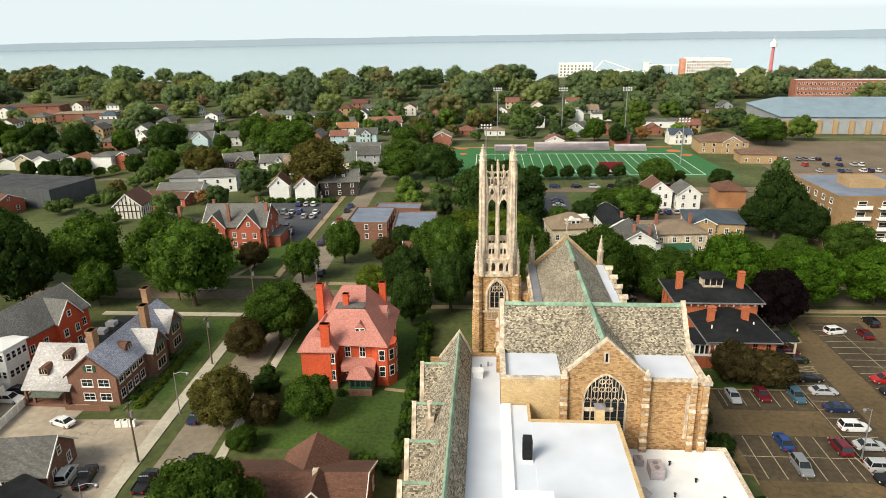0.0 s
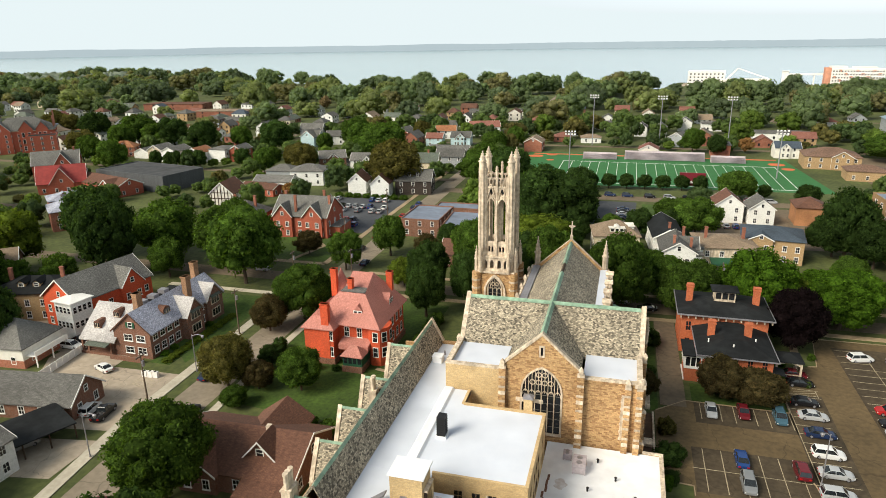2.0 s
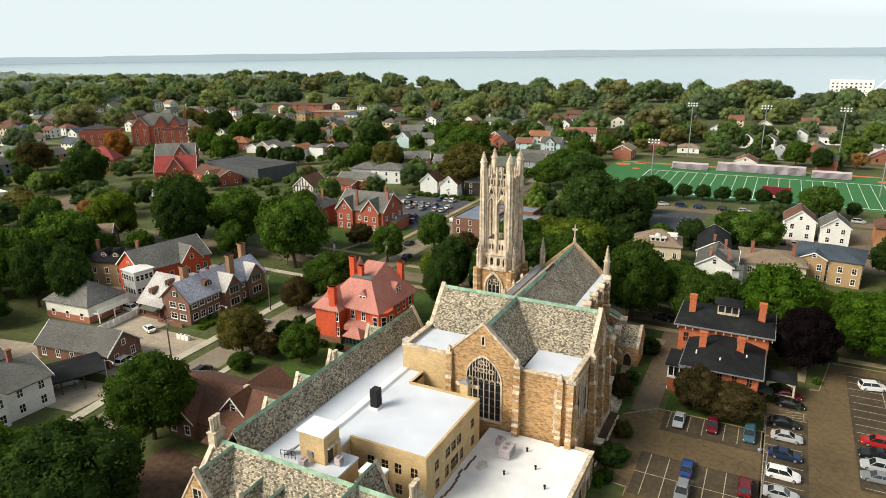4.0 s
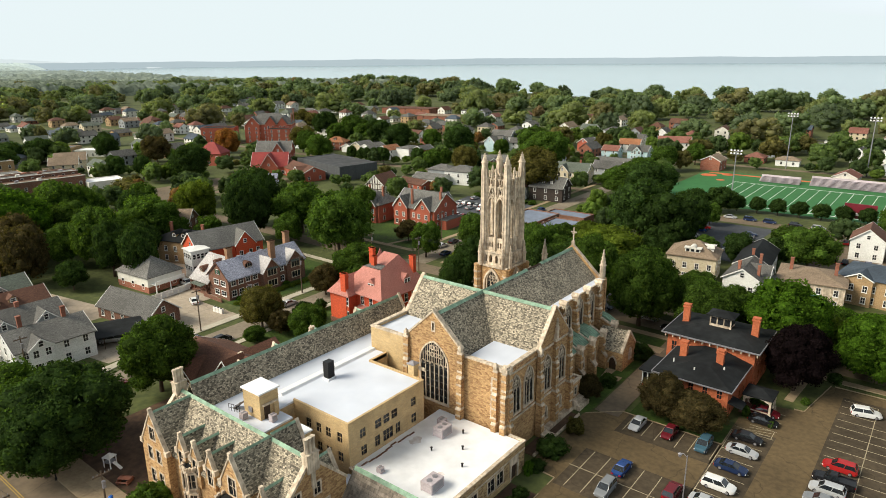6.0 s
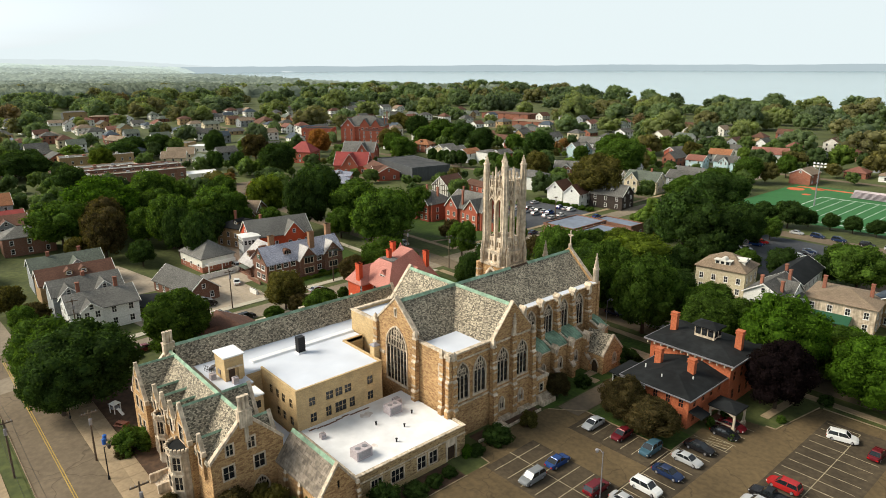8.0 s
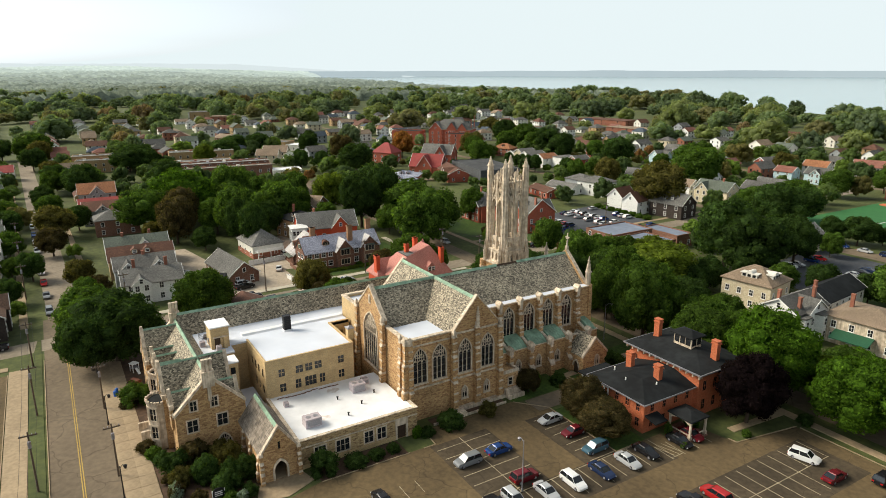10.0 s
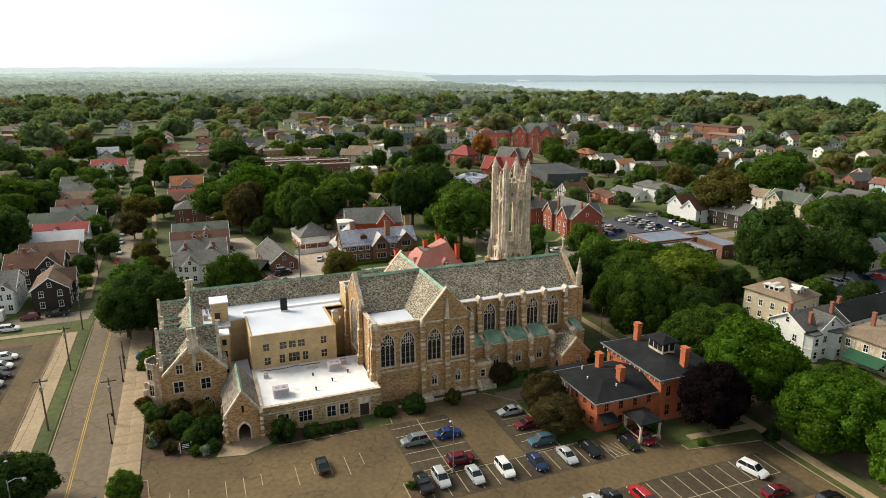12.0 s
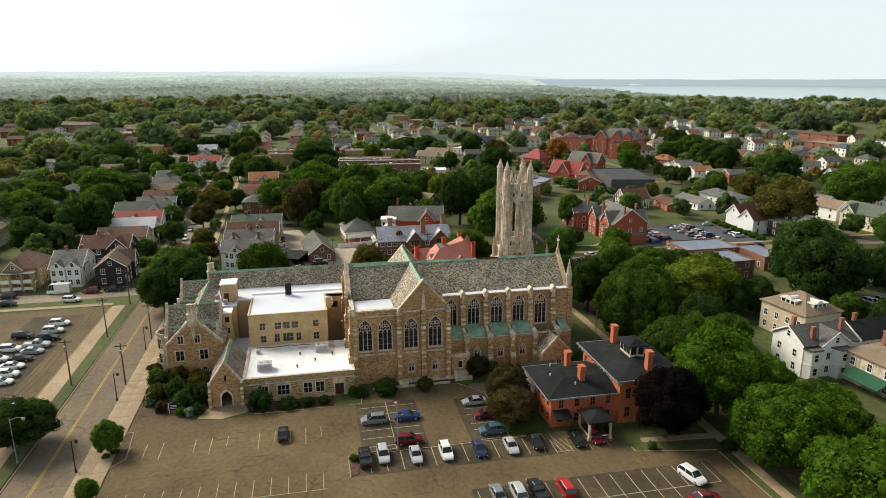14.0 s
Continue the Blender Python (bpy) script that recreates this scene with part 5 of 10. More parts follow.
# ---- ground, water, distance ----
shore = [(4900, 1050), (1200, 1000), (430, 1000), (400, 930), (330, 905), (210, 920), (190, 985), (90, 1000), (60, 870), (-160, 872), (-350, 905), (-500, 960),
         (-760, 1040), (-950, 1150), (-1250, 1140), (-1500, 1060), (-1850, 1050), (-2250, 1070), (-2800, 1190), (-3300, 1320), (-4000, 1570), (-4900, 2300)]
land = shore + [(-4900, -4900), (4900, -4900)]
structure("ground", Geo().prism("z", land, -2.0, 0.0), GRASS, "grassy town ground", "ground")
structure("water", Geo().box(-9000, -200, -3.0, 9000, 9000, -1.2), WATER, "calm pale blue-grey lake", "lake")


def ribbon(pts, z):
    """A strip of hazy woods along points (azimuth degrees from +y towards -x, distance, height)."""
    g = Geo()
    prev = None
    for az, d, h in pts:
        a = radians(az)
        x, y = -math.sin(a) * d, math.cos(a) * d
        cur = ((x, y, z), (x, y, z + h), (x * 1.06, y * 1.06, z + h * 0.9))
        if prev:
            g.face([prev[0], cur[0], cur[1], prev[1]])
            g.face([prev[1], cur[1], cur[2], prev[2]])
        prev = cur
    return g


rnd = random.Random(5)
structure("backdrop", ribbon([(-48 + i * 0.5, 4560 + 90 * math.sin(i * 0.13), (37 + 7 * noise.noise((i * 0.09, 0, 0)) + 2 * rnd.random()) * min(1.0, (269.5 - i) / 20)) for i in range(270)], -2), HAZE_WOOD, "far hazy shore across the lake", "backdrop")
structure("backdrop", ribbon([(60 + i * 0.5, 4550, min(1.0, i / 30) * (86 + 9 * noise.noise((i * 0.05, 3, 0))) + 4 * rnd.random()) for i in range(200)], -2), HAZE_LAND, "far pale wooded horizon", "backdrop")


def slab(name, pts, z0, z1, mat, label):
    return structure(name, Geo().prism("z", pts, z0, z1), mat, label)


def lane(name, pts, width, z1, mat, label):
    """A strip of paving along a line of points."""
    left, right = [], []
    for i, p in enumerate(pts):
        d = (Vector(pts[min(i + 1, len(pts) - 1)]) - Vector(pts[max(i - 1, 0)])).normalized()
        left.append((p[0] - d.y * width / 2, p[1] + d.x * width / 2))
        right.append((p[0] + d.y * width / 2, p[1] - d.x * width / 2))
    g = Geo()
    for i in range(len(pts) - 1):
        g.prism("z", [left[i], right[i], right[i + 1], left[i + 1]], -0.1, z1)
    return structure(name, g, mat, label)


ST_A = [(-38, -200), (-41, 5), (-46.4, 80), (-47.6, 150), (-49.5, 320), (-51, 620), (-52, 850)]
ST_B = [(-700, 148.3), (-47, 148.3), (300, 148.3)]
ST_C = [(400, 31.9), (-60, 31.9)]
ST_D = [(-60, 31.9), (-250, 25.5), (-400, 20.2)]
ST_F = [(-49, 262.5), (320, 262.5)]
for lay, (nm, pts, w, mt) in enumerate((("road", ST_C, 9.6, ASPHALT), ("road", ST_A, 7.2, PALE_ASPHALT), ("road", ST_D, 7.4, PALE_ASPHALT), ("road", ST_B, 6.4, ASPHALT), ("road", ST_F, 8.0, ASPHALT),
                       ("road", [(-190, 36), (-196, 300), (-200, 700)], 5, ASPHALT), ("road", [(-330, 30), (-338, 300), (-345, 800)], 5, ASPHALT),
                       ("road", [(-700, 395), (320, 395)], 5, ASPHALT), ("road", [(-700, 285), (-49, 283)], 5, ASPHALT), ("road", [(130, 262), (132, 800)], 5, ASPHALT),
                       ("road", [(-700, 540), (320, 540)], 5, ASPHALT), ("road", [(110, 33), (112, 262)], 7, ASPHALT))):
    lane(nm, pts, w, 0.0205 + 0.0041 * lay, mt, "worn grey asphalt street")
# pavements and drives
lane("pavement", [(68, 39.0), (-30, 38.6)], 4.6, 0.135, CONCRETE, "wide tan concrete pavement")
lane("pavement", [(70, 22.6), (-30, 22.4)], 3.4, 0.15, CONCRETE, "tan concrete pavement")
lane("pavement", [(-53.4, 75), (-55.0, 133), (-55.4, 142)], 2.2, 0.14, PALE_WALK, "narrow concrete pavement")
lane("pavement", [(-49.3, 44), (-53.4, 74.9)], 2.2, 0.143, PALE_WALK, "narrow concrete pavement")
lane("pavement", [(-40.2, 70), (-41.5, 100), (-42.2, 141)], 1.6, 0.14, PALE_WALK, "narrow pale concrete pavement")
lane("pavement", [(-32.0, -60), (-31.8, 20.5)], 2.0, 0.14, CONCRETE, "narrow concrete pavement")
lane("pavement", [(-90, 135.8), (-56.6, 135.8)], 1.8, 0.14, PALE_WALK, "narrow concrete pavement")
lane("pavement", [(-90, 160.0), (-56, 160.0)], 1.8, 0.14, CONCRETE, "narrow concrete pavement")
lane("pavement", [(-41, 141.6), (110, 141.6)], 1.8, 0.14, CONCRETE, "narrow concrete pavement")
lane("pavement", [(-41, 156.0), (110, 156.0)], 1.6, 0.14, CONCRETE, "narrow concrete pavement")
lane("pavement", [(-62, 40.0), (-250, 33.5), (-390, 28.4)], 1.8, 0.14, CONCRETE, "narrow concrete pavement")
lane("pavement", [(-56, 23.2), (-250, 17.0), (-390, 12.3)], 1.8, 0.14, CONCRETE, "narrow concrete pavement")
lane("pavement", [(-56.2, 160), (-58, 320)], 1.8, 0.14, CONCRETE, "narrow concrete pavement")
lane("path", [(-68, 160.5), (-66, 168), (-64, 176), (-71, 184)], 1.4, 0.1, CONCRETE, "curving garden path")
lane("path", [(36.6, 141), (36.8, 104)], 4.4, 0.1, ASPHALT, "grey asphalt drive beside the church")
lane("path", [(33.6, 117.2), (30.6, 117.2), (30.4, 120.3)], 1.8, 0.12, CONCRETE, "concrete garden path")
lane("path", [(35.5, 134.5), (29, 134.5)], 3.0, 0.12, CONCRETE, "concrete garden path")
lane("path", [(-18.5, 104.0), (-11.5, 102.8)], 0.9, 0.1, CONCRETE, "concrete garden path")
lane("path", [(-11.9, 60), (-11.9, 100)], 1.6, 0.1, CONCRETE, "narrow path beside the wing")
lane("path", [(62.2, 141), (61.2, 128.0)], 1.5, 0.12, CONCRETE, "concrete garden path")
slab("path", [(34.4, 54.0), (38.2, 52.5), (39.2, 57), (37.2, 61.5), (34.4, 60.8)], -0.1, 0.12, CONCRETE, "tan concrete apron before the porch")
slab("path", [(6.5, 40.8), (13.8, 40.8), (11.9, 44.6), (8.2, 44.6)], -0.1, 0.165, CONCRETE, "tan concrete entrance walk")
# parking lots
slab("parking_lot", [(34.6, 41.35), (100, 41.5), (100, 139.0), (66.5, 138.6), (64.3, 125.4), (57.6, 124.0), (57.6, 116.8), (55.6, 116.8), (55.6, 106.2), (38.9, 106.2), (33.6, 101.8), (33.6, 82.5), (38.4, 82.2), (38.2, 62.5), (39.6, 57), (38.4, 51)], -0.1, 0.05, ASPHALT_LOT, "cracked brown asphalt parking lot")
slab("parking_lot", [(70, 20.6), (-28.6, 20.4), (-28.6, -40), (70, -40)], -0.1, 0.05, ASPHALT_LOT, "cracked brown asphalt parking lot")
slab("parking_lot", [(-53, 73), (-72, 70), (-86, 92), (-86, 106), (-70, 106), (-70, 92), (-54.6, 92.5)], -0.1, 0.05, LOT_CONCRETE, "pale concrete yard")
slab("parking_lot", [(-53.5, 60), (-70, 57), (-76, 66), (-53.5, 70)], -0.1, 0.045, LOT_CONCRETE, "pale concrete yard")
slab("parking_lot", [(-80, 58), (-112, 55), (-112, 70), (-80, 76)], -0.1, 0.04, LOT_CONCRETE, "bare tan gravel yard")
slab("parking_lot", [(-86, 95), (-112, 95), (-112, 108), (-86, 108)], -0.1, 0.04, LOT_CONCRETE, "pale concrete yard")
slab("parking_lot", [(-55.5, 192), (-86, 197), (-92, 240), (-58, 240)], -0.1, 0.05, DARK_ASPHALT, "dark fresh asphalt parking lot")
slab("parking_lot", [(6, 214), (29, 208), (31, 256), (2, 256)], -0.1, 0.05, DARK_ASPHALT, "dark asphalt parking lot")
slab("parking_lot", [(50, 205), (108, 205), (108, 256), (44, 256)], -0.1, 0.05, ASPHALT, "grey asphalt parking lot")
slab("parking_lot", [(132, 270), (300, 270), (300, 380), (132, 380)], -0.1, 0.04, ASPHALT, "grey asphalt parking lot")
slab("parking_lot", [(-225, 150), (-196, 150), (-200, 200), (-225, 200)], -0.1, 0.04, ASPHALT, "grey asphalt parking lot")
slab("lawn", [(-41, 86), (-12.8, 84), (-12.8, 138), (-41, 138)], -0.1, 0.03, LAWN, "mown green lawn")
slab("lawn", [(-57, 97), (-57, 133), (-84, 133), (-84, 120)], -0.1, 0.025, LAWN, "mown green lawn")
slab("lawn", [(-57, 162), (-57, 190), (-100, 190), (-100, 162)], -0.1, 0.025, LAWN, "mown green lawn")
slab("lawn", [(28, 101.9), (34.2, 101.9), (34.2, 140), (25, 140)], -0.1, 0.025, LAWN, "shaded green lawn")
slab("lawn", [(-54.6, 26.6), (70, 26.6), (70, 24.3), (-28, 24.2)], -0.1, 0.09, GRASS, "narrow worn grass verge")
slab("lawn", [(31, 212), (49, 210), (46, 254), (33, 254)], -0.1, 0.025, LAWN, "dry green lawn")
slab("soil", [(-24, 37.5), (-9.5, 41.5), (-9.5, 60), (-30, 60), (-30, 41.2)], -0.1, 0.03, SOIL, "bare brown playground soil under trees")

# playing field
slab("playing_field", [(-28, 284), (109, 287), (104, 366), (-27, 371)], -0.1, 0.03, TURF, "bright green artificial turf")
g = Geo()
for k in range(21):
    x = -1 + k * 4.57
    g.box(x - 0.09, 291, 0.02, x + 0.09, 344, 0.045)
for y in (291, 344):
    g.box(-6, y - 0.25, 0.02, 96, y + 0.25, 0.045)
g.box(-6, 291, 0.02, -5.7, 344, 0.045).box(95.7, 291, 0.02, 96, 344, 0.045)
structure("field_marking", g, WHITE_PAINT, "white yard lines", "marking")
g = Geo()
for x, y, r in ((-22, 356, 4), (-14, 362, 3), (98, 352, 4), (101, 340, 3), (-13, 345, 2)):
    g.cyl(x, y, 0.02, 0.05, r, n=16)
g.box(-24, 363, 0.02, 100, 366, 0.05)
structure("running_surface", g, RED_TRACK, "orange-red rubber patches", "track")


def bleacher(x0, x1, y, rows):
    ob = thing("bleacher", (x0 + x1) / 2, y, 0, 0, "long grey metal grandstand beside the playing field", "bleacher", "field bleachers")
    h = (x1 - x0) / 2
    for k in range(rows):
        part("bench", Geo().box(-h, k * 0.75, 0.4 + 0.38 * k, h, k * 0.75 + 0.7, 0.5 + 0.38 * k), UNIT_GREY, ob)
        part("riser", Geo().box(-h, k * 0.75 + 0.66, 0.0, h, k * 0.75 + 0.74, 0.4 + 0.38 * k), UNIT_GREY, ob)
    part("back_screen", Geo().box(-h, rows * 0.75, 0, h, rows * 0.75 + 0.1, 0.38 * rows + 0.9), UNIT_GREY, ob)


bleacher(3.5, 21, 351, 6)
bleacher(25, 65, 353, 8)
bleacher(67.5, 84, 351, 6)


def tall_light(x, y, h, heads=8):
    ob = thing("floodlight_mast", x, y, 0, 0, "tall steel floodlight mast at the playing field", "floodlight", "field floodlights")
    part("mast", Geo().cyl(0, 0, 0, h, 0.32, 0.18, 8), METAL, ob)
    g = Geo().box(-2.4, -0.12, h - 0.1, 2.4, 0.12, h + 0.1).box(-2.0, -0.12, h - 1.4, 2.0, 0.12, h - 1.2)
    part("crossarm", g, METAL, ob)
    for r in range(2):
        for k in range(heads // 2):
            part("lamp_head", Geo().box(-2.2 + k * 4.4 / (heads / 2 - 1) - 0.35, -0.5, h - 1.3 * r + 0.1, -2.2 + k * 4.4 / (heads / 2 - 1) + 0.35, -0.1, h - 1.3 * r + 0.75), WHITE_PAINT, ob)


for x, y, h in ((5.5, 400, 29), (43.5, 395, 29), (80, 393, 29), (91.5, 316, 21), (-1, 321, 18)):
    tall_light(x, y, h)
board = thing("scoreboard", 53.2, 285.4, 0, 0, "dark red scoreboard on posts beside the field", "scoreboard")
part("panel", Geo().box(-5, -0.3, 1.5, 5, 0.3, 5.5).box(-5.2, -0.35, 5.5, 5.2, 0.35, 7.0), material("maroon_panel", (0.16, 0.015, 0.025), (0.13, 0.012, 0.02), 0.5), board)
for x in (-4, 4):
    part("post", Geo().cyl(x, 0, 0, 1.6, 0.2, n=8), METAL, board)
part("lettering_bar", Geo().box(-2.2, -0.42, 2.6, 2.2, -0.36, 3.6), WHITE_PAINT, board)


# ---- trees ----
def ico(sub):
    bm = bmesh.new()
    bmesh.ops.create_icosphere(bm, subdivisions=sub, radius=1.0)
    v = np.array([p.co[:] for p in bm.verts])
    f = np.array([[q.index for q in p.verts] for p in bm.faces])
    bm.free()
    return v, f


ICO0, ICO1 = ico(0), ico(1)


def crown_arrays(seed, lobes, leaves, size, core, low=0.12, hearts=0.9, tousle=1.0):
    """Points and faces of a crown one metre across and one high: overlapping leafy lobes on an uneven dome, small leaves over their outer sides only."""
    r = np.random.default_rng(seed)
    cv, cf = core
    tall = 1.0 - low
    bulge = r.normal(size=(4, 3))
    bulge /= np.linalg.norm(bulge, axis=1)[:, None]
    cen, rad = [], []
    for b in range(lobes):
        z = 1 - 1.72 * (b + 0.5) / lobes                  # from the top down to a ragged skirt
        a = b * 2.39996 + r.normal() * 0.35
        q = math.sqrt(max(0.0, 1 - z * z))
        d = np.array((q * math.cos(a), q * math.sin(a), z))
        reach = (0.78 + 0.2 * max(0.0, (bulge @ d).max()) + 0.14 * r.normal())
        k = min(max(reach, 0.45), 1.12)
        cen.append(np.array((d[0] * 0.345 * k, d[1] * 0.345 * k, (low + 0.47 * tall) + d[2] * tall * 0.36 * k)))
        rad.append((0.13 + 0.07 * r.random()) * (20.0 / max(lobes, 14)) ** 0.22)
    cen, rad = np.array(cen), np.array(rad)
    squash = np.array((1.0, 1.0, tall * 0.92))

    def inside(p, own, depth):
        d = np.linalg.norm((p[:, None, :] - cen[None]) / squash, axis=2) / rad[None]
        d[:, own] = 9.0
        return d.min(1) < depth

    V, F, base = [], [], 0
    per = leaves // lobes
    for b in range(lobes):
        wob = 1 + 0.2 * r.normal(size=len(cv)).clip(-1.5, 1.5)
        v = cv * rad[b] * hearts * squash * wob[:, None] + cen[b]
        f = cf[~inside(v[cf].mean(1), b, 0.72)]
        V.append(v)
        F.append(f + base)
        base += len(v)
        n = r.normal(size=(per * 3, 3))
        n /= np.linalg.norm(n, axis=1)[:, None]
        p = n * rad[b] * squash * (0.82 + 0.36 * r.random((len(n), 1))) + cen[b]
        ok = np.where(~inside(p, b, 0.9))[0][:int(per * 1.25)]
        n, p = n[ok], p[ok]
        if len(n) == 0:
            continue
        t = np.cross(n + 0.5 * tousle * r.normal(size=n.shape), r.normal(size=n.shape))
        t /= np.linalg.norm(t, axis=1)[:, None]
        w = np.cross(n + 0.6 * tousle * r.normal(size=n.shape), t)
        w /= np.linalg.norm(w, axis=1)[:, None]
        e = size * (0.6 + 0.8 * r.random((len(n), 1)))
        q = np.stack([p - t * e - w * e * 0.7, p + t * e - w * e * 0.7, p + w * e * 1.1], 1).reshape(-1, 3)
        V.append(q)
        F.append(np.arange(len(q)).reshape(-1, 3) + base)
        base += len(q)
    return np.concatenate(V), np.concatenate(F), np.zeros((0, 4), int)


def mesh_from(name, v, f3, f4, mat):
    me = bpy.data.meshes.new(name)
    loops = np.concatenate([f3.ravel(), f4.ravel()]).astype(np.int32)
    starts = np.concatenate([np.arange(len(f3)) * 3, len(f3) * 3 + np.arange(len(f4)) * 4]).astype(np.int32)
    me.vertices.add(len(v))
    me.vertices.foreach_set("co", v.astype(np.float32).ravel())
    me.loops.add(len(loops))
    me.loops.foreach_set("vertex_index", loops)
    me.polygons.add(len(starts))
    me.polygons.foreach_set("loop_start", starts)
    me.materials.append(mat)
    me.update(calc_edges=True)
    return me


CROWN_NEAR = [crown_arrays(11 + i, 120, 13500, 0.0128, ICO1, 0.06, 0.88) for i in range(3)]
CROWN_MID = [crown_arrays(31 + i, 72, 4800, 0.0178, ICO1, 0.07, 0.88) for i in range(4)]
CROWN_FAR = [crown_arrays(51 + i, 26, 760, 0.031, ICO1, 0.05, 0.92, 0.7) for i in range(5)]
CROWN_DOT = [crown_arrays(71 + i, 18, 470, 0.034, ICO0, 0.0, 0.86, 0.8) for i in range(6)]
CROWN_BUSH = [crown_arrays(91 + i, 22, 1500, 0.03, ICO1, -0.25) for i in range(3)]


def trunk_mesh():
    g = Geo()
    r = random.Random(3)
    g.tube([(0, 0, -0.02), (0.005, 0.0, 0.12), (0.0, 0.01, 0.3), (0.01, 0, 0.55)], [0.032, 0.024, 0.02, 0.008], 8)
    for k in range(6):
        a = k * 1.05 + r.random() * 0.5
        z = 0.16 + 0.045 * k
        e = (0.26 * math.cos(a), 0.26 * math.sin(a), z + 0.2 + 0.1 * r.random())
        g.tube([(0, 0, z), (e[0] * 0.45, e[1] * 0.45, z + 0.1), e], [0.013, 0.009, 0.004], 5)
    return g.mesh("trunk", BARK)


TRUNK = trunk_mesh()


def tree(x, y, dia, h, leafkind="green", near=True, i=0, group="", words=""):
    key = ("crown", near, i % (3 if near else 4), leafkind)
    if key not in CACHE:
        CACHE[key] = mesh_from("crown", *(CROWN_NEAR[i % 3] if near else CROWN_MID[i % 4]), LEAF[leafkind])
    names = {"green": "leafy green", "dark": "dense dark green", "bright": "bright green leafy", "lime": "yellow-green", "olive": "olive-brown",
             "autumn": "reddish-brown autumn", "orange": "orange autumn", "purple": "dark purple-leaved"}
    ob = thing("tree", x, y, 0, (i * 77) % 360, words or f"{names[leafkind]} broadleaf tree {'standing on grass' if h > 6 else 'of small size'}", "tree", group)
    cr = place("crown", CACHE[key], ob)
    cr.scale = (dia, dia, h)
    tr = place("trunk", TRUNK, ob)
    tr.scale = (h * 0.9, h * 0.9, h)
    return ob


NEAR_TREES = [(-43.6, 123, 15, 14, "green"), (-43.2, 91, 11, 11, "olive"), (-29, 93, 9, 9, "green"), (-37, 91.5, 7, 6, "autumn"), (-38, 85, 5.5, 4, "green"),
              (-33.5, 60.5, 15.5, 16, "green"), (-28, 149, 9.5, 8, "lime"), (-10, 157, 14, 18, "green"), (-16.5, 131, 9.5, 14, "dark"), (-19, 142, 12, 16, "dark"),
              (-8.5, 139.5, 10, 15, "dark"), (-24.5, 40.5, 20, 16.5, "dark"), (-36, 37, 16, 15, "green"), (26, 144.8, 17, 20, "green"),
              (61, 132.5, 13, 14, "purple"), (45.0, 109.2, 9.6, 8.2, "autumn"),
              (51.0, 108.0, 10, 6.8, "autumn"), (9, 156, 15, 18, "green"), (0, 145, 13, 16, "dark"), (41, 145, 14.5, 14, "green"),
              (-6, 183, 18, 13, "lime"), (46.6, 40.0, 5.6, 6, "green"), (60, 40.5, 3.6, 4, "green"),
              (41.5, 25.2, 13, 9, "dark"), (32.0, 106.8, 5.5, 5, "autumn"), (-48, 115, 9, 9, "autumn"), (-42, 130, 9, 9, "green"), (-39, 100, 6, 5, "dark"), (-22.5, 35.7, 14, 14, "dark"), (-31, 35.6, 13, 14, "green"), (56, 145.6, 18, 18, "bright"), (73, 145.4, 16.5, 14.5, "bright"), (89, 146, 18, 14.5, "bright"), (104, 147, 18, 18.5, "bright"), (85, 200, 17, 14, "dark"), (93, 191, 16, 14.5, "dark"), (96, 172, 15, 13, "green"), (83, 176, 10, 8, "green"), (44, 152.5, 12, 12, "green"), (53, 158, 11, 9.5, "bright"), (64.5, 151, 10, 10, "lime"), (36, 153, 13, 13, "green"), (33, 163, 12, 10.5, "green"), (97, 157, 15, 11.5, "bright"), (71, 156, 13, 10.5, "bright"), (64, 162, 11, 8.5, "bright"), (-3, 160, 14, 14, "green"), (-12, 177, 13, 13, "green"), (11, 187, 11, 10.5, "dark"), (12, 147, 12, 15, "green"), (-24, 182, 9, 9, "dark"),
              (3, 158, 14, 15, "dark"), (23, 163, 12, 12, "dark"), (63, 160, 11, 9, "green"), (80, 160, 13, 9.5, "bright")]
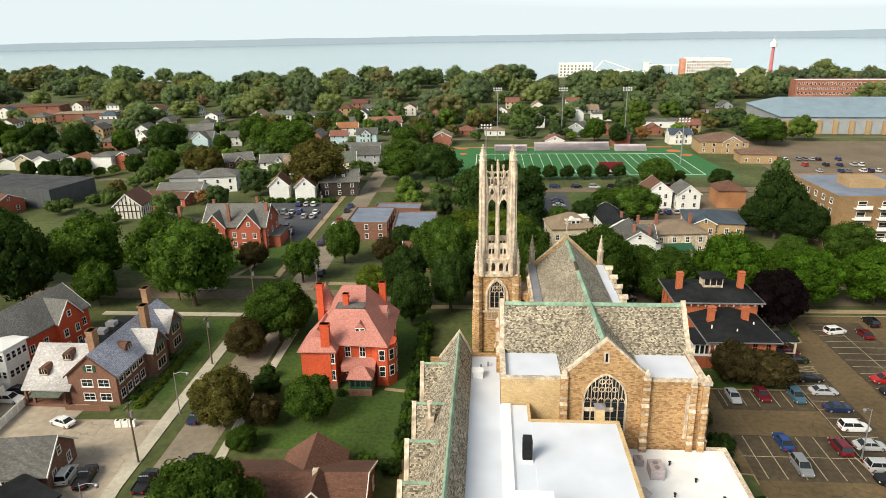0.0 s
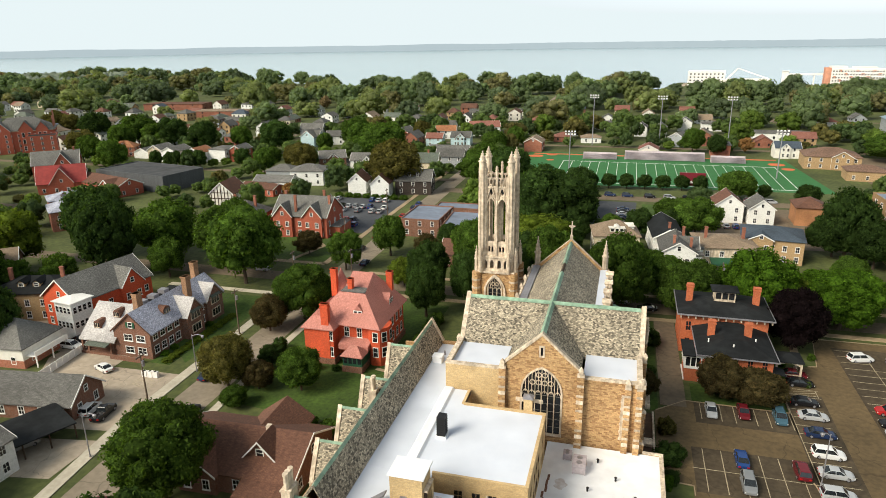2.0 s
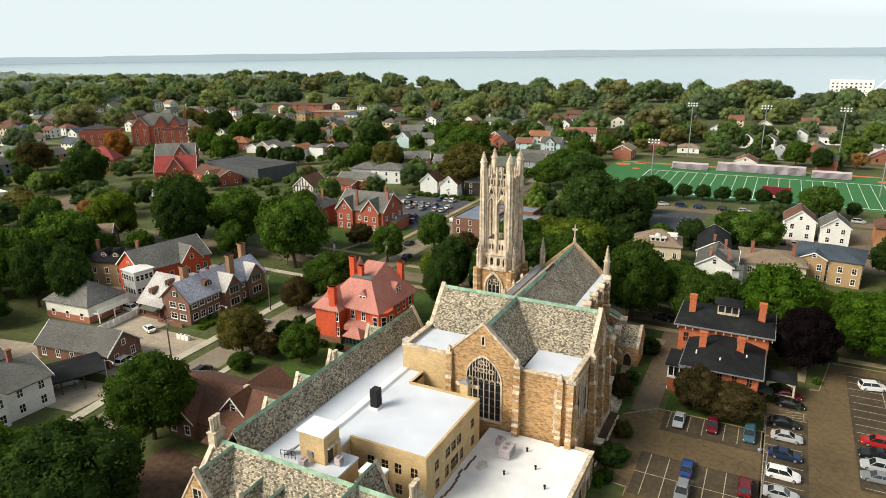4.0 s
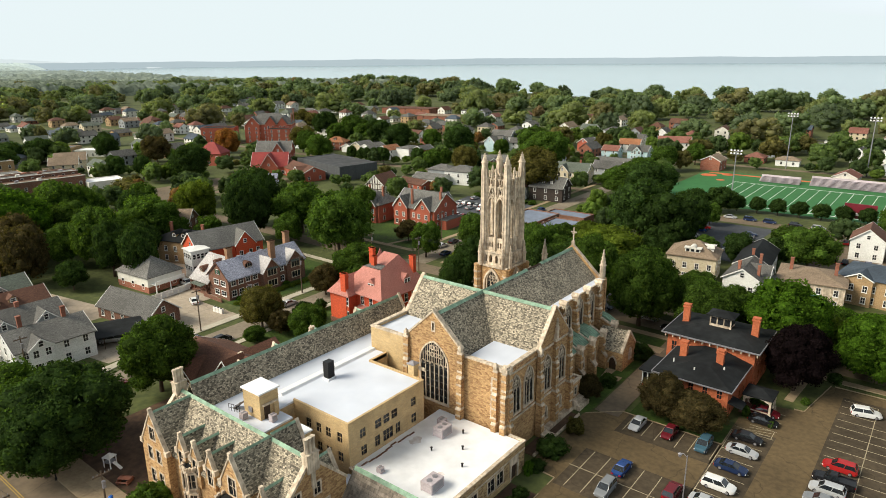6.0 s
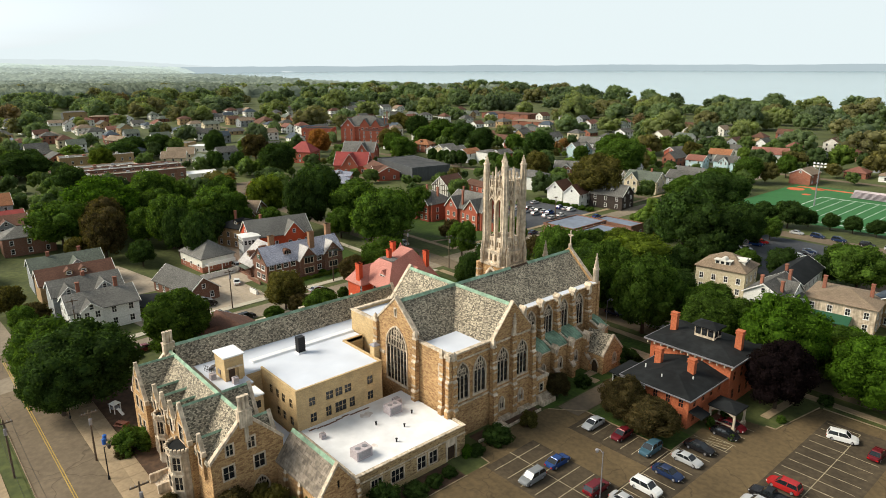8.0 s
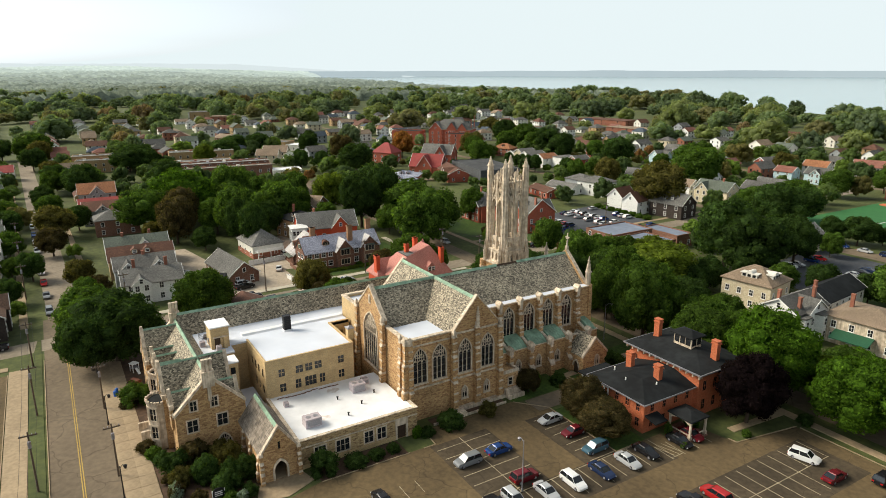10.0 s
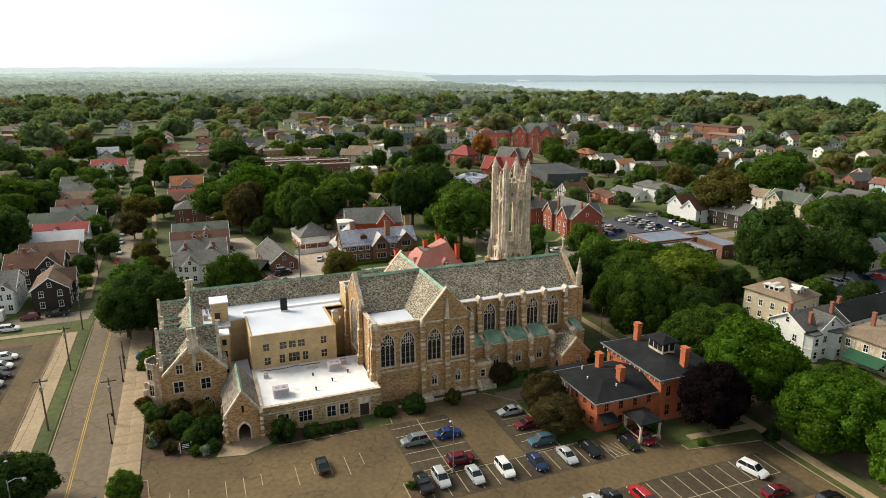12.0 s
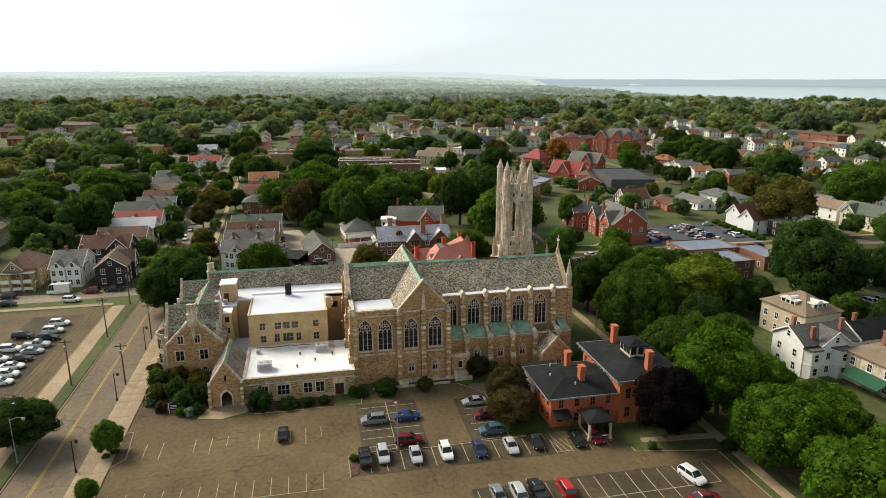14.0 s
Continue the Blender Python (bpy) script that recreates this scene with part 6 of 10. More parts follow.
# behind and beside the tan and white houses
GARDEN_BACK = ((11.5, 178.5, 9.0, 9.5, "dark"), (13.0, 201.0, 9.0, 9.5, "dark"), (23.0, 202.5, 9.0, 9.0, "green"), (31.5, 207.0, 10.0, 10.5, "dark"), (41.0, 212.0, 9.0, 9.5, "dark"))
for i, (x, y, d, h, k) in enumerate(GARDEN_BACK):
    tree(x, y, d, h, k, False, i, "garden trees")
for i, (x, y, d, h, k) in enumerate(NEAR_TREES):
    tree(x, y, d, h, k, True, i, "garden trees")
MID_TREES = [(-250, 34, 13, 13, "green"), (-262, 36, 15, 15, "dark"), (-345, 26, 16, 15, "dark"), (-372, 30, 17, 17, "olive"), (-400, 22, 18, 17, "green"), (-410, 8, 17, 16, "dark"), (-300, 34, 12, 12, "olive"), (-128, 85, 14, 15, "green"), (-115, 101, 12, 14, "dark"), (-136, 97, 15, 17, "dark"), (-151, 96, 15, 17, "green"), (-118, 113, 12, 13, "green"), (-106, 76, 9, 9, "dark"), (-112, 122, 11, 12, "green"), (-133, 118, 14, 15, "green"), (-150, 118, 15, 17, "dark"), (-165, 128, 15, 16, "green"), (-178, 88, 15, 16, "dark"), (-192, 106, 15, 15, "green"),
             (-125.4, 151.2, 21, 23.5, "dark"), (-102.5, 153.2, 20.8, 19.5, "green"), (-80.6, 151.3, 21.8, 20.4, "green"), (-112.6, 331.5, 20.4, 21, "green"),
             (-136.9, 294.2, 11.7, 12.9, "olive"), (-149.1, 295.7, 10.3, 11.4, "green"), (-162.8, 288.9, 9.8, 11.9, "dark"), (-183.6, 282.7, 8.7, 10.8, "dark"),
             (-198.8, 284.3, 7.1, 9.7, "dark"), (-210.5, 283.1, 7.5, 9.6, "dark"), (-198.8, 345.5, 14.8, 15.7, "green"), (-169.4, 335, 21.9, 20.4, "dark"),
             (-213.8, 329.1, 19.2, 19.8, "dark"), (-271.4, 344.3, 25.6, 21, "green"), (-254.9, 340.4, 18, 17.1, "green"), (-263.4, 290, 17.8, 18.5, "olive"),
             (-316, 357.7, 22.8, 21, "dark"), (-378.1, 388.7, 16.8, 17.6, "olive"), (-375.5, 381, 16.8, 16.5, "olive"), (-366.8, 387.4, 16.8, 15.2, "olive"),
             (-40.1, 171.8, 11.2, 13.5, "green"), (-28.2, 170, 8.2, 8.7, "autumn"), (-64.7, 167.6, 9.6, 8, "autumn"), (-144.1, 346.3, 11, 12.1, "green"),
             (-101, 398.5, 13, 13.9, "olive"), (-68.7, 258.2, 26.3, 22.8, "olive"), (-96.1, 318.3, 27.3, 23.5, "green"), (10, 208.6, 21, 20.6, "dark"),
             (9.1, 230.8, 14.8, 17.1, "dark"), (3.9, 175.4, 23.1, 14.7, "lime"), (-14.6, 170.5, 13.3, 14.2, "green"), (-243.3, 342, 19.7, 20.2, "dark"),
             (-192.7, 284.2, 6.7, 9.9, "dark"), (-202.5, 283.1, 6, 9, "dark"), (-199.8, 296.7, 5.6, 8.6, "dark"), (-125, 283.3, 15.3, 16.2, "olive"),
             (-145.1, 279.7, 11.2, 13.4, "green"), (-282.6, 245, 17.1, 19.5, "orange"), (-228.4, 272.6, 16.5, 17.3, "green"), (-69.9, 140.6, 21.3, 21.9, "green"),
             (-275.8, 333.1, 15, 16.4, "green"), (-261.4, 316.7, 15, 16.5, "green"), (-262.2, 321.2, 15, 18.3, "green"), (-48, 156.8, 10.1, 12.3, "green"),
             (-38.3, 280.4, 19.3, 14.5, "green"), (-152.8, 77.9, 26.6, 23.5, "bright"), (-233.4, 84.4, 19.1, 17.9, "dark"), (-137.1, 74.4, 15, 18.8, "autumn"),
             (-164.5, 99.1, 21.2, 21.8, "green"), (-108.3, 88.4, 10.8, 18, "dark"), (-124.3, 107.4, 20, 20.5, "green"), (-140.5, 135.9, 16.5, 18.8, "lime"),
             (-108.7, 135.5, 17.9, 23.5, "dark"), (-93.3, 140, 10.7, 11.9, "green"), (-221.7, 183.6, 21.2, 21.8, "dark"), (-293.2, 205, 17.8, 18.5, "autumn"),
             (-252.2, 284.7, 15.9, 16.6, "green"), (-357.7, 204.9, 15.1, 16, "dark"), (-142, 61.9, 22.7, 18.8, "green"), (-260.9, 164.9, 11, 14.2, "dark"),
             (-256.1, 176.2, 9.9, 13, "dark"), (-314.7, 119.5, 15.2, 14.7, "lime"), (-344.6, 139.7, 21.8, 14.9, "dark"), (-354.8, 165.5, 21.8, 16.2, "dark"),
             (-364, 150.8, 21.8, 14.9, "dark"), (-97.2, 179.5, 11.8, 14.1, "green"), (-246.5, 47.8, 15.3, 16.6, "dark"), (-246.3, 43.6, 14.9, 14.2, "dark"),
             (-241.8, 44.8, 14.9, 13.5, "dark"), (-151.5, 32.6, 15.5, 13.2, "olive"), (-125, 31.1, 11, 10.9, "autumn"), (-120.1, 69.3, 15, 18.7, "autumn"),
             (-119.3, 90.3, 16.4, 20.4, "green"), (-97, 90.5, 10.7, 17.9, "dark"), (-104.3, -6.2, 20.9, 20.8, "dark"), (-177, -5.6, 12.2, 12.4, "dark"),
             (-177.4, -18.1, 26.3, 20.2, "green"), (-371.8, -13.8, 19.7, 15.6, "dark"), (-389, -2.3, 19.7, 16.3, "dark"), (-390.7, -19.7, 19.7, 15.9, "dark"),
             (-312.5, 83.1, 22.5, 16.4, "dark"), (-309, 75.3, 22.5, 15.8, "dark"), (-316.1, 81.5, 22.5, 17.9, "dark"), (-97.3, 25.2, 8.5, 9.6, "dark"),
             (-271.6, -17.7, 16.9, 13.5, "dark"), (-277.5, -13, 16.9, 14.9, "dark"), (-279.1, -18.6, 16.9, 15.8, "dark"), (-395.3, 29.4, 21.4, 20.5, "green"),
             (-316, -47.3, 25.8, 19.8, "dark"), (-178.8, 113.9, 13.5, 13.2, "green"), (-124.9, 62.1, 8.4, 8.9, "olive"), (-335.7, 195.8, 15.3, 16.2, "dark"),
             (-161.2, 40.6, 10.7, 10.5, "dark"), (-0.9, 210.3, 22.8, 23.2, "dark"), (-21.4, 268.5, 21.7, 20.1, "dark"), 
             (-131, 362, 21.2, 19.8, "green"), (-45, 352.7, 16.9, 14.6, "green"), (7.5, 271.8, 14.2, 11.1, "dark"), (48.8, 213.3, 16.2, 13.9, "green"),
             (10.5, 249.2, 7.8, 9.1, "green"), (-3.6, 234.8, 13.7, 12.1, "dark"), (-0.2, 268.7, 9.9, 10.1, "dark"), (4.4, 256.2, 4.7, 6.3, "green"),
             (41.9, 224.2, 13.2, 10.5, "green"), (68.1, 266.5, 17, 13, "green"), (87.4, 197.3, 16.6, 22.1, "dark"), (91.9, 261.3, 9.9, 9.4, "dark"), (79, 272.9, 6, 6.2, "dark"),
             (60.6, 380.3, 13.9, 14.9, "green"), (-38.2, 384.1, 12.1, 13.1, "green"),
             (-42.1, 314.2, 18.4, 13.9, "green"), (-24, 289.5, 18.4, 15.6, "dark"), (71.8, 370.2, 11.7, 12.8, "dark"), (151.3, 368, 24.3, 15.4, "green"), (-72, 41, 7, 7, "autumn"),
             (-76, 20, 8, 8, "dark"), (-103, 20, 7, 7, "green"), (-112, -25, 22, 17, "dark"), (-135, -40, 24, 18, "green"), (-100, -50, 20, 17, "dark"), (-155, -15, 20, 16, "green"),
             (-90, -20, 16, 15, "dark"), (-175, -45, 20.6, 15.1, "green"), (-190, -10, 18.9, 14.3, "dark"), (-80, -42, 18, 16, "green"), (-215, -35, 20.6, 15.1, "green"),
             (-240, 5, 18.9, 14.3, "green"), (-68, 37.5, 7, 8, "green"), (-84, 37, 9, 9, "olive"), (-128, 19, 10, 10, "green"), (-158, 18, 12, 12, "dark"),
             (-190, 32, 12, 10.9, "green"), (-185, 16, 12, 11, "green"), (-215, 30, 12, 10.9, "dark"), (-212, 13, 13, 12, "green")]
for k in range(7):
    MID_TREES.append((12 + 7.4 * k, 279.6 + 0.4 * k, 7.2, 7, "dark"))
for i, (x, y, d, h, k) in enumerate(MID_TREES):
    tree(x, y, d, h, k, False, i, "street trees")


# ---- houses ----
TAN_SHINGLE = material("tan_shingle", (0.27, 0.2, 0.14), (0.2, 0.15, 0.105), 0.9, brick=(0.5, 0.16, (0.12, 0.09, 0.06), 0.02), stain=0.15)
NAVY_ROOF = material("dark_blue_roof", (0.06, 0.08, 0.105), (0.045, 0.06, 0.08), 0.8, brick=(0.5, 0.2, (0.03, 0.04, 0.05), 0.02), stain=0.2)
BLUE_FLAT = material("blue_grey_flat_roof", (0.17, 0.2, 0.26), (0.14, 0.165, 0.215), 0.7, noise_scale=0.5, stain=0.2)
GREEN_ROOF = material("grey_green_shingle", (0.13, 0.15, 0.12), (0.09, 0.105, 0.085), 0.9, brick=(0.5, 0.16, (0.05, 0.06, 0.05), 0.02), stain=0.15)
UMBER_SHINGLE = material("umber_shingle", (0.19, 0.115, 0.08), (0.14, 0.085, 0.06), 0.9, brick=(0.5, 0.16, (0.08, 0.05, 0.035), 0.02), stain=0.15)
CHARCOAL_FLAT = material("charcoal_flat_roof", (0.075, 0.077, 0.08), (0.058, 0.06, 0.063), 0.95, noise_scale=0.4, stain=0.2, spec=0.05)
RUST_SHINGLE = material("rust_shingle", (0.34, 0.15, 0.07), (0.26, 0.115, 0.055), 0.9, brick=(0.5, 0.16, (0.15, 0.06, 0.03), 0.02), stain=0.15)
SCARLET_ROOF = material("scarlet_roof", (0.27, 0.04, 0.035), (0.21, 0.032, 0.028), 0.7, noise_scale=0.8, stain=0.15)
DARK_GREY_METAL = material("dark_grey_metal_cladding", (0.075, 0.08, 0.085), (0.06, 0.064, 0.068), 0.7, brick=(0.6, 20.0, (0.04, 0.042, 0.045), 0.03), stain=0.1)
WORDS = {"umber_shingle": "umber brown shingle", "charcoal_flat_roof": "charcoal flat", "rust_shingle": "rust-orange shingle", "scarlet_roof": "scarlet", "dark_grey_metal_cladding": "dark grey metal", "white_siding": "white clapboard", "cream_siding": "cream clapboard", "grey_siding": "grey clapboard", "pale_blue_siding": "pale blue clapboard", "dark_brown_siding": "dark brown clapboard",
         "red_brick": "red brick", "dark_red_brick": "dark red brick", "old_red_brick": "weathered red brick", "orange_brick": "orange brick", "brown_brick": "brown brick", "tan_brick": "tan brick", "white_stucco": "white stucco", "buff_stone": "buff stone", "limestone": "pale stone",
         "grey_shingle": "grey shingle", "brown_shingle": "brown shingle", "red_shingle": "red shingle", "tan_shingle": "tan shingle", "dark_blue_roof": "dark blue", "black_membrane_roof": "black flat",
         "blue_grey_flat_roof": "blue-grey flat", "blue_grey_slate": "blue-grey slate", "grey_green_shingle": "grey-green shingle", "white_roof_membrane": "white flat", "bright_roof_membrane": "white flat"}
FOOT = []                                                       # circles where nothing else may stand


def small_window(w, h):
    key = ("sw", w, h)
    if key not in CACHE:
        g = Geo().wall("y", -0.08, -1, rect(0, -0.12, w + 0.26, h + 0.24), [rect(0, 0, w, h)], 0.12)
        g.box(-w / 2, -0.05, h * 0.47, w / 2, 0.02, h * 0.47 + 0.08)
        g.box(-w / 2, -0.02, 0, w / 2, 0.03, h, 1)
        CACHE[key] = g.mesh("window", [WHITE_PAINT, GLASS])
    return CACHE[key]


def put_windows(ob, faces, floors, he, w=0.95, h=1.5, near=False, lift=0.9, storey=2.9, trim=None):
    """faces: (axis, at, out, start, end, count) of each side."""
    rzs = {("y", -1): 0, ("x", 1): 90, ("y", 1): 180, ("x", -1): -90}
    turn = ob.matrix_world.to_3x3()
    for ax, at, out, a, b, n in faces:
        d = turn @ (Vector((out, 0, 0)) if ax == "x" else Vector((0, out, 0)))
        if not near and d.x - d.y < -0.1:                # backs turned away from the church
            continue
        for f in range(floors):
            z = lift + storey * f
            if z + h > he - 0.1:
                continue
            for k in range(n):
                c = a + (b - a) * (k + 0.5) / n
                if near:
                    plain_window(ob, ax, at, out, c, z, w, h, trim)
                else:
                    m = pose(at, c, z, 0, 0, rzs[(ax, out)]) if ax == "x" else pose(c, at, z, 0, 0, rzs[(ax, out)])
                    place("window", small_window(w, h), ob, "", m)


def hip_section(g, l, w, he, hr, over, th=0.22, m=0):
    x, y = l / 2 + over, w / 2 + over
    top = max(l / 2 - w / 2, 0.0)
    g.box(-x, -y, he - th, x, y, he, m)
    g.pyramid(-x, -y, x, y, he, hr, m, top) if l >= w else g.pyramid(-x, -y, x, y, he, hr, m, max(w / 2 - l / 2, 0))


def house(x, y, rot, l, w, he, hr, wall, roof, kind="gable", chim=(), porch=None, cross=None, dormer=0, near=False, detail=True, words=""):
    """A house whose ridge runs along its own x. cross: (offset, width, side) of a cross gable. porch: side +1 or -1 of y."""
    label = words or f"{WORDS[wall.name]} {'building' if kind == 'flat' else 'house'} with a {WORDS[roof.name]} {'' if 'flat' in WORDS[roof.name] else kind + ' '}roof"
    ob = thing("house", x, y, 0, rot, label.replace("cross ", ""), "house", "neighbourhood houses" if not near else "")
    FOOT.append((x, y, math.hypot(l, w) / 2 * 0.85)), FOOT.append((x + 8, y - 9, 5.5))
    L2, W2, over = l / 2, w / 2, 0.45
    if kind == "flat":
        part("wall", Geo().box(-L2, -W2, 0, L2, W2, he), wall, ob)
        part("roof", Geo().box(-L2 + 0.3, -W2 + 0.3, he, L2 - 0.3, W2 - 0.3, he + 0.12), roof, ob)
        g = Geo()
        for a in ((-L2 - 0.05, -W2 - 0.05, L2 + 0.05, -W2 + 0.3), (-L2 - 0.05, W2 - 0.3, L2 + 0.05, W2 + 0.05), (-L2 - 0.05, -W2 + 0.3, -L2 + 0.3, W2 - 0.3), (L2 - 0.3, -W2 + 0.3, L2 + 0.05, W2 - 0.3)):
            g.box(a[0], a[1], he, a[2], a[3], he + 0.45)
        part("parapet", g, wall, ob)
    elif kind == "hip":
        part("wall", Geo().box(-L2, -W2, 0, L2, W2, he - 0.05), wall, ob)
        g = Geo()
        hip_section(g, l, w, he, hr, over)
        part("roof", g, roof, ob)
    else:
        part("wall", Geo().prism("x", [(-W2, 0), (W2, 0), (W2, he), (0, hr - 0.25), (-W2, he)], -L2, L2), wall, ob)
        part("roof", Geo().prism("x", gable(0, W2, he, hr, 0.22, over), -L2 - 0.4, L2 + 0.4), roof, ob)
        for s in (-1, 1):
            part("bargeboard", Geo().prism("x", gable(0, W2, he + 0.03, hr + 0.03, 0.32, over), s * (L2 + 0.4) - 0.05, s * (L2 + 0.4) + 0.05), WHITE_PAINT, ob)
    for off, cw, side in ([cross] if isinstance(cross, tuple) else cross or []):
        ch = min(hr - 0.1, he + (hr - he) * min(1.0, cw / w * 1.6))
        part("gable_wall", Geo().prism("y", [(off - cw / 2, 0), (off + cw / 2, 0), (off + cw / 2, he), (off, ch - 0.2), (off - cw / 2, he)], 0, side * (W2 + 0.9)), wall, ob)
        part("gable_roof", Geo().prism("y", gable(off, cw / 2, he, ch, 0.2, 0.35), 0, side * (W2 + 1.3)), roof, ob)
        part("bargeboard", Geo().prism("y", gable(off, cw / 2, he + 0.03, ch + 0.03, 0.28, 0.35), side * (W2 + 1.25), side * (W2 + 1.35)), WHITE_PAINT, ob)
        put_windows(ob, [("y", side * (W2 + 0.95), side, off - cw / 2, off + cw / 2, 2)], int(he / 2.8), he, near=near)
        place("window", small_window(0.8, 1.1), ob, "", pose(off, side * (W2 + 0.95), he + 0.1, 0, 0, 0 if side < 0 else 180))
    if detail:
        fl = max(1, int(he / 2.7))
        nl, nw = max(2, int(l / (3.2 if near else 4.2))), max(2, int(w / (3.6 if near else 4.6)))
        put_windows(ob, [("y", -W2, -1, -L2, L2, nl), ("y", W2, 1, -L2, L2, nl), ("x", L2, 1, -W2, W2, nw), ("x", -L2, -1, -W2, W2, nw)], fl, he, near=near)
        if kind == "gable" and hr - he > 2.2:
            for s in (-1, 1):
                place("window", small_window(0.8, 1.1), ob, "", pose(s * L2, 0, he + 0.3, 0, 0, 90 * s))
    for k, (cx, cy, hc) in enumerate(chim):
        g = Geo().box(cx - 0.4, cy - 0.32, he - 1, cx + 0.4, cy + 0.32, hc - 0.4).box(cx - 0.48, cy - 0.4, hc - 0.4, cx + 0.48, cy + 0.4, hc - 0.2)
        part("chimney", g, OLD_BRICK, ob, "brick chimney")
    if porch:
        depth, ph = 2.2, 2.8
        a, b = (L2, L2 + depth) if porch > 0 else (-L2 - depth, -L2)
        part("porch_roof", Geo().box(a - (0 if porch > 0 else 0.3), -W2, ph, b + (0.3 if porch > 0 else 0), W2, ph + 0.25), roof, ob)
        part("porch_floor", Geo().box(a, -W2 + 0.1, 0, b, W2 - 0.1, 0.45), WHITE_PAINT, ob)
        for k in range(4):
            yy = -W2 + 0.3 + (w - 0.6) * k / 3
            xx = b - 0.2 if porch > 0 else a + 0.2
            part("porch_post", Geo().box(xx - 0.11, yy - 0.11, 0.45, xx + 0.11, yy + 0.11, ph), WHITE_PAINT, ob)
    for k in range(dormer):
        dx = (k - (dormer - 1) / 2) * 3.5
        zb = he + (hr - he) * 0.35
        g = Geo().prism("y", [(dx - 0.9, zb), (dx + 0.9, zb), (dx + 0.9, zb + 1.0), (dx, zb + 1.7), (dx - 0.9, zb + 1.0)], -W2 * 0.66, 0)
        part("dormer", g, wall, ob)
        part("dormer_roof", Geo().prism("y", gable(dx, 0.95, zb + 1.0, zb + 1.75, 0.12, 0.2), -W2 * 0.66 - 0.25, 0), roof, ob)
        place("window", small_window(0.95, 0.8), ob, "", pose(dx, -W2 * 0.66, zb + 0.12))
    return ob


# brick house with black roofs beside the parking lot
villa = thing("villa", 0, 0, 0, 0, "orange brick villa with black hipped roofs and tall chimneys", "house")
FOOT.append((47, 126, 14))
g = Geo().box(38.9, 126.6, 0, 55.0, 138.2, 8.3)
part("main_wall", g, ORANGE_BRICK, villa)
part("side_wall", Geo().box(41.6, 114.2, 0, 54.0, 126.6, 5.6), ORANGE_BRICK, villa)
part("main_roof", Geo().box(38.0, 125.6, 8.3, 55.9, 139.2, 8.6).pyramid(38.0, 125.6, 55.9, 139.2, 8.6, 10.0, 0, 2.5), BLACK_ROOF, villa, "black hipped roof")
part("side_roof", Geo().box(40.9, 113.3, 5.6, 54.7, 126.55, 5.85), BLACK_ROOF, villa)
g = Geo()
a = [(40.9, 113.3, 5.85), (54.7, 113.3, 5.85), (54.7, 126.5, 5.85), (40.9, 126.5, 5.85)]
b = [(46.0, 118.2, 7.3), (49.6, 118.2, 7.3), (49.6, 126.5, 7.3), (46.0, 126.5, 7.3)]
for k in range(4):
    g.face([a[k], a[(k + 1) % 4], b[(k + 1) % 4], b[k]])
g.face(b)
part("side_roof_slope", g, BLACK_ROOF, villa)
g = Geo().box(37.9, 125.5, 8.35, 56.0, 125.65, 8.62).box(55.85, 125.65, 8.35, 56.0, 139.3, 8.62).box(37.9, 125.65, 8.35, 38.05, 139.3, 8.62).box(40.8, 113.2, 5.65, 54.8, 113.32, 5.88).box(54.68, 113.32, 5.65, 54.82, 126.4, 5.88).box(40.78, 113.32, 5.65, 40.92, 126.4, 5.88)
part("eaves_board", g, METAL, villa)
part("porch_side_roof", Geo().box(38.5, 113.3, 5.32, 40.78, 120.4, 5.55), BLACK_ROOF, villa)
for x, y in ((43.2, 118.0), (47.4, 116.4), (51.6, 119.6)):
    part("vent_pipe", Geo().cyl(x, y, 6.0, 7.2, 0.13, n=8), WHITE_PAINT, villa, "white vent pipe")
for x in np.arange(38.6, 55.6, 1.4):
    part("bracket", Geo().box(x, 125.75, 7.7, x + 0.18, 126.6, 8.3), LIME, villa)
g = Geo().box(45.2, 131.2, 9.4, 49.2, 134.0, 11.9)
cup = part("cupola", g, LIME, villa, "pale windowed cupola")
part("cupola_roof", Geo().box(44.6, 130.6, 11.9, 49.8, 134.6, 12.1).pyramid(44.6, 130.6, 49.8, 134.6, 12.1, 12.9, 0, 0.8), BLACK_ROOF, cup)
for x in (45.95, 47.2, 48.45):
    part("cupola_window", Geo().box(x - 0.5, 131.12, 10.3, x + 0.5, 131.22, 11.6), GLASS, cup)
for y in (131.9, 133.3):
    part("cupola_window", Geo().box(49.18, y - 0.5, 10.3, 49.28, y + 0.5, 11.6), GLASS, cup)
for x, y, z0, z1 in ((40.5, 132.2, 8.6, 12.8), (53.3, 132.7, 8.6, 12.8), (43.9, 121.2, 5.8, 9.7), (50.4, 121.2, 5.8, 9.7)):
    g = Geo().box(x - 0.62, y - 0.48, z0, x + 0.62, y + 0.48, z1 - 0.7).box(x - 0.76, y - 0.62, z1 - 0.7, x + 0.76, y + 0.62, z1 - 0.45).box(x - 0.62, y - 0.48, z1 - 0.45, x + 0.62, y + 0.48, z1 - 0.15).box(x - 0.72, y - 0.58, z1 - 0.15, x + 0.72, y + 0.58, z1)
    part("chimney", g, ORANGE_BRICK, villa, "tall orange brick chimney")
put_windows(villa, [("x", 55.0, 1, 126.8, 138.0, 4), ("y", 126.6, -1, 39.2, 41.4, 1), ("x", 38.9, -1, 126.8, 138.0, 4)], 2, 8.2, 0.9, 1.9, True, 1.2, 3.6, ORANGE_BRICK)
